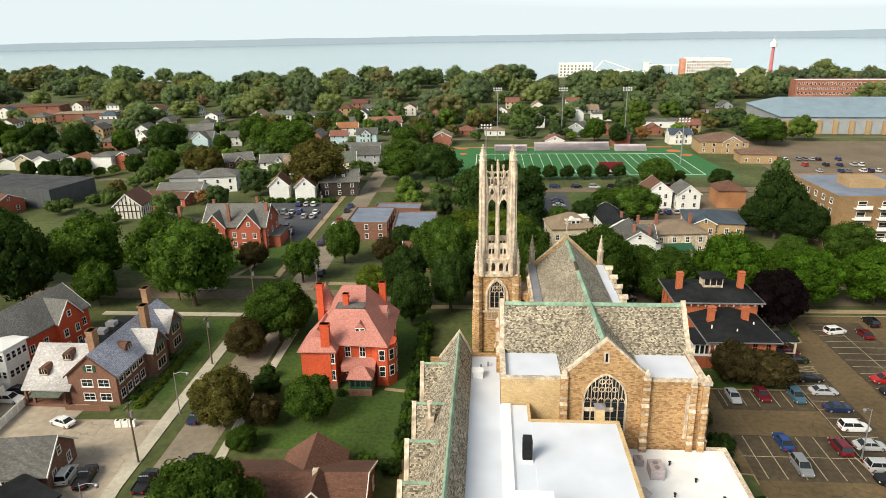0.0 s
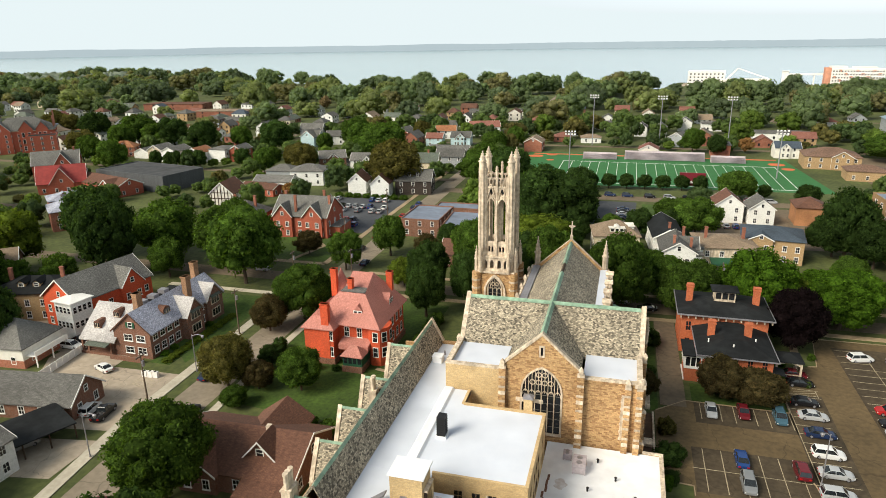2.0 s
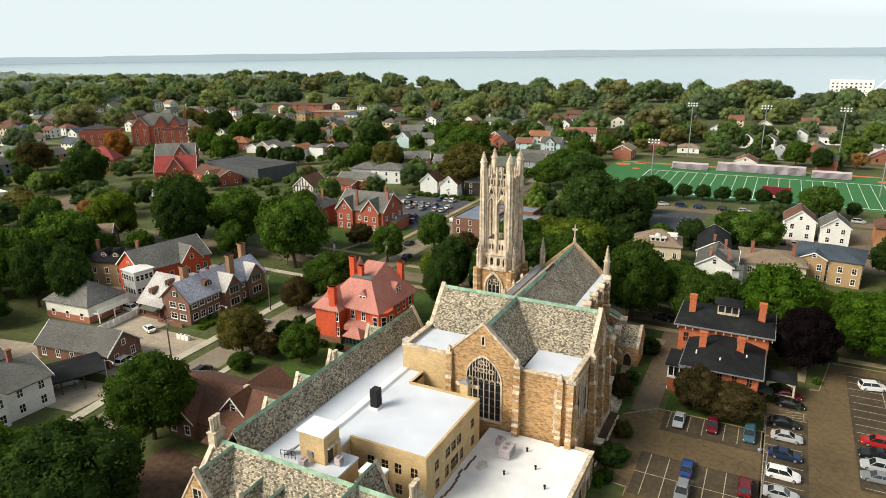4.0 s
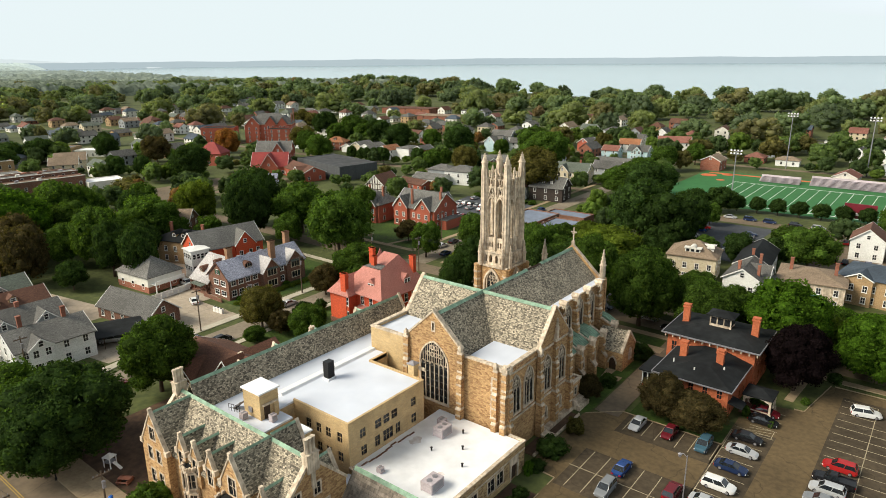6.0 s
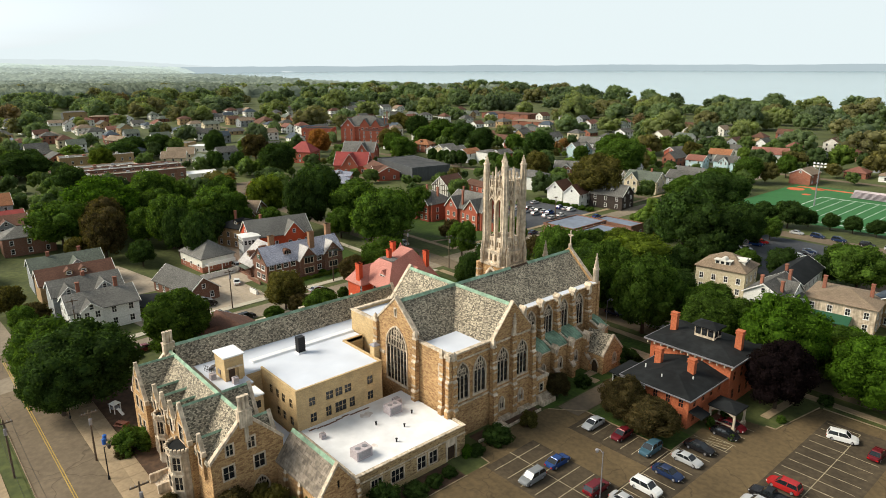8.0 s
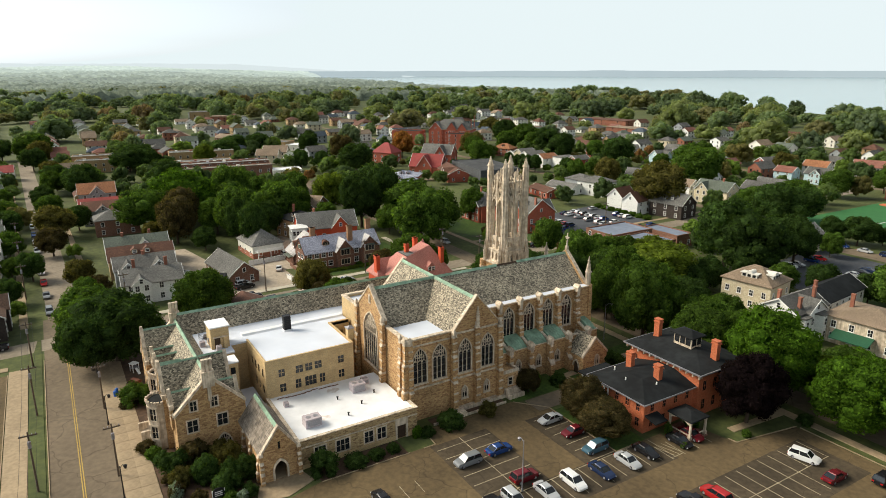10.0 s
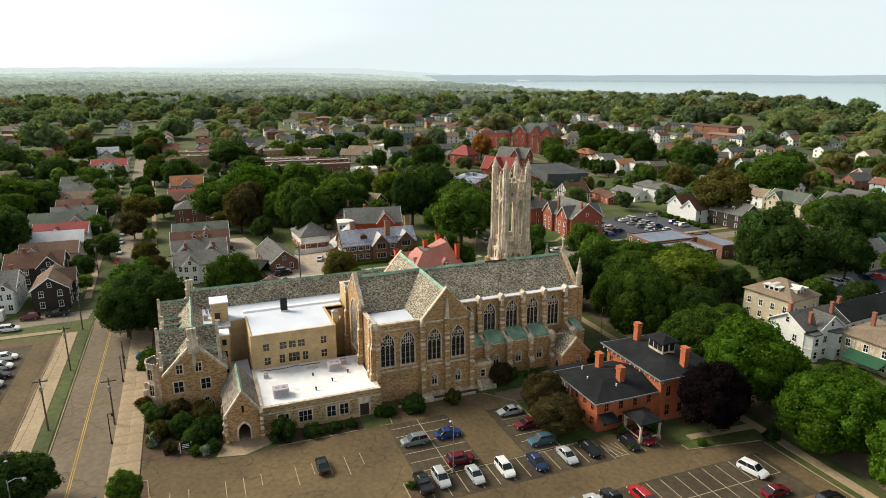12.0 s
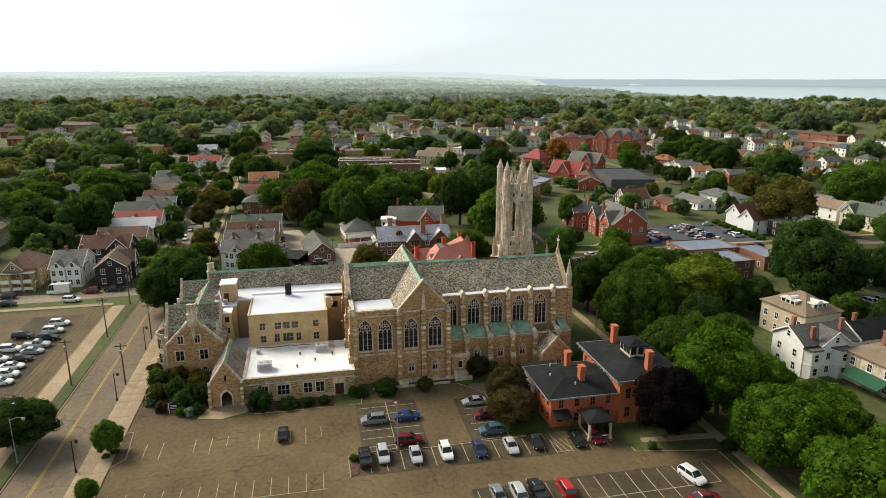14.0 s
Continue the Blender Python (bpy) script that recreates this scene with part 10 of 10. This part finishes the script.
slab("traffic_island", [(40.95, 39.5), (53.0, 39.9), (49.25, 42.95), (41.0, 42.3)], -0.1, 0.14, SOIL, "planted kerbed island")
slab("traffic_island", [(55.8, 78.7), (61.8, 78.7), (61.0, 80.0), (56.0, 80.2)], -0.1, 0.14, SOIL, "planted kerbed island")
slab("planting_bed", [(34.0, 62.2), (38.3, 62.4), (38.3, 77.2), (34.0, 77.2)], -0.1, 0.06, SOIL, "dark mulched bed along the wall")
slab("planting_bed", [(22.4, 41.2), (34.9, 41.2), (38.7, 51.1), (34.9, 54.2), (22.4, 54.2)], -0.1, 0.06, SOIL, "dark mulched bed with shrubs")
slab("planting_bed", [(-9.4, 40.95), (8.1, 40.95), (8.1, 46.0), (-9.4, 46.0)], -0.1, 0.07, SOIL, "brown bed below the front gables")
slab("planting_bed", [(12.2, 40.95), (22.3, 40.95), (22.3, 46.0), (12.2, 46.0)], -0.1, 0.07, SOIL, "brown bed below the front gables")
slab("planting_bed", [(40.0, 106.4), (55.5, 106.4), (55.5, 113.0), (40.0, 113.0)], -0.1, 0.06, LAWN, "green lawn below trees")
slab("planting_bed", [(-59.6, 95.5), (-59.6, 122), (-64.2, 122), (-64.2, 95.5)], -0.1, 0.08, LAWN, "bright flower border")

# ---- poles and lamps ----
def street_lamp(x, y, h=6.5, rz=0, arm=1.2, mat=None):
    ob = thing("street_lamp", x, y, 0, rz, "dark metal street lamp on the pavement", "street lamp", "street lamps")
    g = Geo().cyl(0, 0, 0, 0.5, 0.2, 0.16, 8).cyl(0, 0, 0.5, h, 0.1, 0.07, 8)
    part("post", g, mat or DARK_METAL, ob)
    part("arm", Geo().tube([(0, 0, h - 0.3), (arm * 0.5, 0, h + 0.1), (arm, 0, h)], 0.05, 5), mat or DARK_METAL, ob)
    part("lantern", Geo().cyl(arm, 0, h - 0.55, h - 0.1, 0.16, 0.3, 8).cyl(arm, 0, h - 0.1, h + 0.1, 0.3, 0.05, 8), mat or DARK_METAL, ob)
    return ob


def utility_pole(x, y, h=11, rz=0):
    ob = thing("utility_pole", x, y, 0, rz, "weathered wooden utility pole with crossarm", "utility pole", "utility poles")
    part("pole", Geo().cyl(0, 0, 0, h, 0.17, 0.11, 8), WOOD_POLE, ob)
    part("crossarm", Geo().box(-0.08, -1.2, h - 0.7, 0.08, 1.2, h - 0.52), WOOD_POLE, ob)
    for k in (-1.0, -0.5, 0.5, 1.0):
        part("insulator", Geo().cyl(0, k, h - 0.52, h - 0.3, 0.06, n=6), METAL, ob)
    part("transformer", Geo().cyl(0.35, 0, h - 2.4, h - 1.4, 0.25, n=10), METAL, ob)
    return ob


for x in (27.4, 51.5, 3.0, -20.6):
    street_lamp(x, 36.3, 5.6, 90, 0.7)
for x in (20.6, -3.5, -27):
    utility_pole(x, 36.2, 9)
for x, y in ((18.8, 25.6), (-6.8, 25.6), (-31, 25.0), (42.4, 25.4)):
    utility_pole(x, y, 10)
for x, y, rz in ((-52.8, 81, 0), (-54.0, 112, 0), (-55, 140, 0), (-41, 145, 0), (-56, 175, 0), (-57, 215, 0), (-57, 255, 0), (-56, 46, 0)):
    utility_pole(x, y, 10.5, rz)
street_lamp(-52.5, 94.5, 8, 0, 2.4, METAL), street_lamp(-51.5, 66, 8, 0, 2.4, METAL), street_lamp(21.0, 137.6, 8.5, 90, 1.8, METAL), street_lamp(55.9, 86.8, 8.5, 180, 1.0, METAL), street_lamp(47.0, 26.3, 8, 90, 2.0, METAL)
for x, y in ((-80, 23.5), (-110, 22.2), (-140, 21), (-75, 143.5), (12, 156.5), (50, 156.5)):
    utility_pole(x, y, 10)
wires = thing("overhead_wires", 0, 0, 0, 0, "thin black overhead wires between poles", "wire", kind="structure")


def wire(a, b, sag=0.7):
    pts = [tuple(Vector(a).lerp(Vector(b), t / 8) - Vector((0, 0, sag * 4 * (t / 8) * (1 - t / 8)))) for t in range(9)]
    part("wire", Geo().tube(pts, 0.025, 3), DARK_METAL, wires)


for k in (-1.0, 0.0, 1.0):
    wire((42.4, 25.4 + k, 9.5), (18.8, 25.6 + k, 9.5)), wire((18.8, 25.6 + k, 9.5), (-6.8, 25.6 + k, 9.5)), wire((-6.8, 25.6 + k, 9.5), (-31, 25.0 + k, 9.5))
    wire((-55, 140 + k, 10), (-41, 145 + k, 10)), wire((-41, 145 + k, 10), (12, 156.5 + k, 9.5)), wire((12, 156.5 + k, 9.5), (50, 156.5 + k, 9.5)), wire((-52.8 + k, 81, 10), (-54 + k, 112, 10)), wire((-54 + k, 112, 10), (-55 + k, 140, 10))

# fences, signs, playground
fe = thing("board_fence", 0, 0, 0, 0, "white board fence round the yard", "fence")
for k in range(9):
    a, b = Vector((-80.1, 83.6)), Vector((-81.6, 98.8))
    p, q = a.lerp(b, k / 9), a.lerp(b, (k + 0.95) / 9)
    part("fence_panel", Geo().prism("z", [(p.x, p.y), (p.x + 0.1, p.y), (q.x + 0.1, q.y), (q.x, q.y)], 0, 1.7), WHITE_PAINT, fe)
sg = thing("notice_board", 34.8, 48.0, 0, 90, "small arched white notice board among shrubs", "sign")
part("post", Geo().box(-0.9, -0.06, 0, -0.8, 0.06, 1.9).box(0.8, -0.06, 0, 0.9, 0.06, 1.9), WHITE_PAINT, sg)
part("panel", Geo().prism("y", [(-0.8, 0.6)] + [(0.8 * math.cos(math.pi - k * math.pi / 8), 1.7 + 0.5 * math.sin(k * math.pi / 8)) for k in range(9)] + [(0.8, 0.6)], -0.05, 0.05), DARK_METAL, sg)
for z in (0.9, 1.2, 1.5):
    part("text_bar", Geo().box(-0.55, -0.08, z, 0.55, -0.052, z + 0.12), WHITE_PAINT, sg)
PLAY = material("blue_plastic", (0.02, 0.13, 0.5), (0.02, 0.1, 0.4), 0.4)
pf = thing("play_frame", -17.5, 43.0, 0, 20, "small white climbing frame on bare soil", "playground frame")
for x in (-1, 1):
    for y in (-1, 1):
        part("post", Geo().box(x - 0.1, y - 0.1, 0, x + 0.1, y + 0.1, 2.4), WHITE_PAINT, pf)
part("deck", Geo().box(-1.1, -1.1, 1.2, 1.1, 1.1, 1.35), METAL, pf)
part("roof", Geo().pyramid(-1.3, -1.3, 1.3, 1.3, 2.4, 3.1), WHITE_PAINT, pf)
part("slide", Geo().prism("y", [(1.1, 1.3), (3.4, 0.1), (3.4, 0.0), (1.1, 1.2)], -0.4, 0.4), WHITE_PAINT, pf)
pf.scale = (0.62, 0.62, 0.75)
pt = thing("picnic_table", -11.8, 42.4, 0, 30, "reddish picnic table on bare soil", "table")
part("tabletop", Geo().box(-1, -0.4, 0.7, 1, 0.4, 0.76), OLD_BRICK, pt)
for s in (-1, 1):
    part("bench", Geo().box(-1, s * 0.8 - 0.15, 0.42, 1, s * 0.8 + 0.15, 0.47), OLD_BRICK, pt)
    part("leg", Geo().box(s * 0.8 - 0.06, -0.8, 0, s * 0.8 + 0.06, 0.8, 0.7), OLD_BRICK, pt)
for x, y in ((-7.5, 38.4), (-8.6, 38.8)):
    b = thing("bin", x, y, 0.16, 0, "blue plastic bin on the pavement", "bin")
    part("body", Geo().cyl(0, 0, 0, 0.95, 0.28, 0.34, 10), PLAY, b)
    part("lid", Geo().cyl(0, 0, 0.95, 1.08, 0.37, 0.2, 10), PLAY, b)


# ---- shrubs ----
def shrub(x, y, d, h, k="green", i=0):
    key = ("bush", i % 3, k)
    if key not in CACHE:
        CACHE[key] = mesh_from("shrub", *CROWN_BUSH[i % 3], LEAF[k])
    ob = place("shrub", CACHE[key], None, "", pose(x, y, 0, 0, 0, i * 61 % 360))
    ob.scale = (d, d, h)
    return tagged(ob, {"green": "rounded green shrub beside a wall", "dark": "dark clipped shrub beside a wall", "bright": "bright green shrub beside a wall", "autumn": "reddish shrub in a bed", "olive": "olive shrub in a bed", "lime": "low yellow-green flowering border plants", "blue": "pale blue-green conical shrub in a bed"}.get(k, "shrub in a bed"), "shrub", "garden shrubs")


SHRUBS = [(35.4, 87.2, 5.2, 3.4, "dark"), (35.3, 82.6, 3.0, 1.8, "dark"), (35.2, 95.0, 3.5, 3.0, "olive"), (36.2, 63.6, 4.9, 4.1, "dark"), (36.9, 68.6, 4.2, 1.9, "dark"), (36.9, 72.2, 3.0, 1.8, "dark"), (36.9, 75.2, 2.5, 1.8, "dark"), (34.8, 80.8, 1.8, 2.4, "bright"),
          (34.9, 82.3, 1.6, 1.4, "dark"), (57.0, 123.0, 2.6, 2.6, "bright"), (56.4, 117.8, 1.6, 2.4, "green"), (23.8, 46.8, 5.0, 4.8, "autumn"), (27.2, 51.6, 4.6, 4.6, "olive"), (33.2, 49.6, 4.4, 4.2, "dark"), (28.0, 44.0, 3.6, 3.4, "olive"), (31.6, 50.8, 4.0, 4.4, "dark"), (35.8, 52.2, 2.6, 2.2, "dark"), (25, 44, 5.0, 4.4, "dark"), (29, 47.5, 4.6, 4.6, "dark"), (24.8, 50.6, 4.0, 4.4, "olive"), (31, 53, 4.0, 4.0, "dark"), (33.8, 45.6, 2.6, 2.2, "autumn"), (30.8, 42.9, 2.2, 2.6, "blue"), (36.6, 51.0, 1.9, 2.0, "blue"),
          (36.0, 49.5, 2.4, 1.8, "green"), (30.5, 43.0, 2.6, 2.6, "autumn"), (26.5, 42.6, 2.6, 2.0, "autumn"), (-3.0, 41.6, 6.4, 4.2, "green"), (-2.0, 39.9, 3.2, 1.2, "autumn"), (15.5, 40.8, 3.4, 2.0, "autumn"), (18.5, 41.6, 3.0, 2.2, "green"), (20.5, 42.6, 3.0, 2.4, "dark"),
          (29.6, 110.2, 3.2, 2.4, "green"), (32.5, 113.8, 3.6, 2.6, "dark"), (33.0, 128.6, 5.6, 3.8, "dark"), (30.2, 130.4, 3.4, 2.6, "green"), (60.8, 116.6, 1.4, 1.2, "green"), (66.6, 141.0, 3.0, 2.0, "dark"), (63.9, 128.4, 1.8, 1.5, "green"),
          (-30, 101, 2.4, 1.8, "green"), (-26, 101.6, 2.0, 1.4, "dark"), (-34, 99, 3.4, 2.6, "green"), (-41, 107, 3.4, 3.0, "dark"), (-63.2, 99, 2.0, 1.2, "bright"), (-63.2, 102, 2.0, 1.2, "bright"), (-63.0, 114, 2.2, 1.2, "bright"), (-14, 80.6, 3.6, 2.4, "dark"), (-18, 81.5, 4.2, 2.4, "green"), (-22, 82.2, 3.8, 2.0, "green"),
          (47, 41, 1.6, 0.8, "green"), (48.2, 39.8, 1.4, 0.8, "green"), (57.2, 79.4, 1.6, 1.2, "green")]
for k in range(13):
    SHRUBS.append((-60.9, 96.6 + 1.95 * k, 2.6, 0.9, "lime"))
for k in range(13):
    SHRUBS.append((-12.9, 84.5 + k * 3.6, 3.4, 3.0 + 0.5 * (k % 3), "dark" if k % 2 else "green"))
for k in range(8):
    SHRUBS.append((-88 + k * 4, 241.5, 4.2, 2.0, "green"))
for i, (x, y, d, h, k) in enumerate(SHRUBS):
    shrub(x, y, d, h, k, i)


# ---- woods beyond ----
def seg_dist(p, a, b):
    ax, ay, bx, by = *a, *b
    t = max(0.0, min(1.0, ((p[0] - ax) * (bx - ax) + (p[1] - ay) * (by - ay)) / ((bx - ax) ** 2 + (by - ay) ** 2)))
    return math.hypot(p[0] - ax - t * (bx - ax), p[1] - ay - t * (by - ay))


STREETS = [(ST_A, 7), (ST_B, 7), (ST_C, 9), (ST_D, 7), (ST_F, 8), ([(-190, 36), (-200, 700)], 1), ([(-330, 30), (-345, 800)], 1), ([(-700, 395), (320, 395)], 1), ([(-700, 285), (-49, 283)], 2), ([(130, 262), (132, 800)], 3), ([(-700, 540), (320, 540)], 1), ([(110, 33), (112, 262)], 5)]
for x, y, d, *_ in NEAR_TREES + MID_TREES:
    FOOT.append((x, y, d * 0.3))
CELL = {}
for a, b, c in FOOT:
    for i in range(int((a - c - 8) // 40), int((a + c + 8) // 40) + 1):
        for j in range(int((b - c - 8) // 40), int((b + c + 8) // 40) + 1):
            CELL.setdefault((i, j), []).append((a, b, c))
SHORE_X, SHORE_Y = np.array([p[0] for p in shore][::-1]), np.array([p[1] for p in shore][::-1])
order = np.argsort(SHORE_X)
SHORE_X, SHORE_Y = SHORE_X[order], SHORE_Y[order]


def open_ground(x, y, r):
    if any((x - a) ** 2 + (y - b) ** 2 < (r + c) ** 2 for a, b, c in CELL.get((int(x // 40), int(y // 40)), ())):
        return False
    if FIELD[0] - 2 < x < FIELD[2] + 2 and FIELD[1] - 6 < y < FIELD[3] + 14:
        return False
    if (-60 < x < 112 and -60 < y < 146) or (-160 < x < 120 and 40 < y < 208) or (x > 60 and y > 835):
        return False
    if y > np.interp(x, SHORE_X, SHORE_Y) - 12:
        return False
    return all(seg_dist((x, y), p[i], p[i + 1]) > w for p, w in STREETS for i in range(len(p) - 1))


def woods(name, spots, arrays, mats, label):
    """One joined mesh of many crowns; each keeps its own kind of leaf."""
    V, F3, F4, M3, M4, base = [], [], [], [], [], 0
    r = np.random.default_rng(4)
    for x, y, d, h, mi in spots:
        v, f3, f4 = arrays[int(r.integers(len(arrays)))]
        a = r.random() * 6.28
        c, s = math.cos(a), math.sin(a)
        V.append(np.stack([(v[:, 0] * c - v[:, 1] * s) * d + x, (v[:, 0] * s + v[:, 1] * c) * d + y, v[:, 2] * h], 1))
        F3.append(f3 + base), F4.append(f4 + base)
        M3.append(np.full(len(f3), mi)), M4.append(np.full(len(f4), mi))
        base += len(v)
    me = mesh_from(name, np.concatenate(V), np.concatenate(F3), np.concatenate(F4), mats[0])
    for mt in mats[1:]:
        me.materials.append(mt)
    me.polygons.foreach_set("material_index", np.concatenate(M3 + M4).astype(np.int32))
    return tagged(new(name, me), label, "trees", kind="stuff")


tr = random.Random(23)
near_spots, far_spots = [], []
tries = 0
QUIET = ((-345, 165, 130, 400), (-430, -35, -60, 72), (-345, 80, -205, 170))      # gardens with only small trees besides those above
while (len(near_spots) < 640 or len(far_spots) < 2700) and tries < 90000:
    tries += 1
    x, y = tr.uniform(-1400, 420), tr.uniform(-540, 1250)
    dist = math.hypot(x - 60, y - 40)
    if dist > 1450 or (x > 60 and y < 140) or y < 60 + (x - 150) * 0.48:
        continue
    near = dist < 440
    if (near and len(near_spots) >= 640) or (not near and len(far_spots) >= 2700):
        continue
    d = tr.uniform(9, 18) if near else tr.choice((12, 15, 19, 22, 25, 30))
    if any(a < x < c and b < y < e for a, b, c, e in QUIET):
        d = tr.uniform(4, 11)
    if open_ground(x, y, d * (0.3 if near else 0.33)):
        h, kind = d * tr.uniform(0.55, 0.8) + (1.5 if d < 8 else tr.uniform(2, 5)), tr.choices(range(5), (6, 3.2, 2.4, 1.4, 0.2))[0]
        (near_spots if near else far_spots).append((x, y, d, h, kind))
        CELL.setdefault((int(x // 40), int(y // 40)), []).append((x, y, d * (0.42 if near else 0.2)))
        for k in range(0 if near else tr.choice((0, 1, 2, 2, 3))):
            a, q = tr.uniform(0, 6.28), d * tr.uniform(0.3, 0.5)
            nx, ny, nd = x + q * math.cos(a), y + q * math.sin(a), d * tr.uniform(0.65, 0.95)
            if open_ground(nx, ny, -2.0):
                far_spots.append((nx, ny, nd, h * tr.uniform(0.75, 1.0), kind if tr.random() < 0.75 else tr.randrange(4)))
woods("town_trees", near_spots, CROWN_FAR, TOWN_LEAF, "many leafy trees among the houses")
woods("far_trees", far_spots, CROWN_DOT, HAZED_LEAF, "dense distant green treetops")
# rolling treetops out to the horizon
na, nr = 420, 240
az = np.radians(np.linspace(34, 150, na))
rad = 1180 * (4600 / 1180) ** np.linspace(0, 1, nr)
A, R = np.meshgrid(az, rad, indexing="ij")
gr = np.random.default_rng(9)
X, Y = 40 - np.sin(A) * R, 60 + np.cos(A) * R
Z = 6 + 14 * gr.random(A.shape) ** 1.5 + 6 * np.sin(X * 0.004) * np.sin(Y * 0.005)
hill = np.clip((np.degrees(A) - 66) / 16, 0, 1) * np.clip((R - 1500) / 3000, 0, 1)
Z += 52 * hill
wet = Y > np.interp(X, SHORE_X, SHORE_Y) - 15
Z *= np.clip((np.interp(X, SHORE_X, SHORE_Y) - 15 - Y) / 70, 0, 1)
Z[wet] = -2.5
Z[:, 0] = -1.0
ids = np.arange(na * nr).reshape(na, nr)
quads = np.stack([ids[:-1, :-1], ids[1:, :-1], ids[1:, 1:], ids[:-1, 1:]], -1).reshape(-1, 4)
keep = ~(wet.ravel()[quads].all(1))
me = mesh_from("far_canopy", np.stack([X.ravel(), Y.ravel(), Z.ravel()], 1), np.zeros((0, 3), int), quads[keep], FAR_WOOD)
for i, (glow, start) in enumerate(((0.05, 1600), (0.11, 2000), (0.18, 2500), (0.26, 3100), (0.35, 3800))):      # haze painted as emission on the woods, stepped up with distance
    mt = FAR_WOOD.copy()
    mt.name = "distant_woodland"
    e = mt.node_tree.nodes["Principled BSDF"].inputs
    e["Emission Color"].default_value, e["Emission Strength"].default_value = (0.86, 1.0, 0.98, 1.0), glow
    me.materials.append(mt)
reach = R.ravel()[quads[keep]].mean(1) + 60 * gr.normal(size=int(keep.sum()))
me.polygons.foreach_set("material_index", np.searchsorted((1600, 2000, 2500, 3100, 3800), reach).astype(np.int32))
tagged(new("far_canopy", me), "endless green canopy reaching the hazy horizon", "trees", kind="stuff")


# ---- pavement slabs ----
walkway = [o for o in bpy.data.objects if o.name == "pavement"][0]
me = Geo().box(-1.47, -1.12, 0, 1.47, 1.12, 0.05).mesh("slab", CONCRETE)
for i in range(32):
    for j in (-1, 1):
        x = 66.2 - i * 3.0
        place("slab", me, walkway, "", pose(x, 38.99 - (68 - x) * 0.00408 + j * 1.145, 0.115 + 0.004 * ((i * 7 + j * 3) % 3), 0, 0, 0.23))
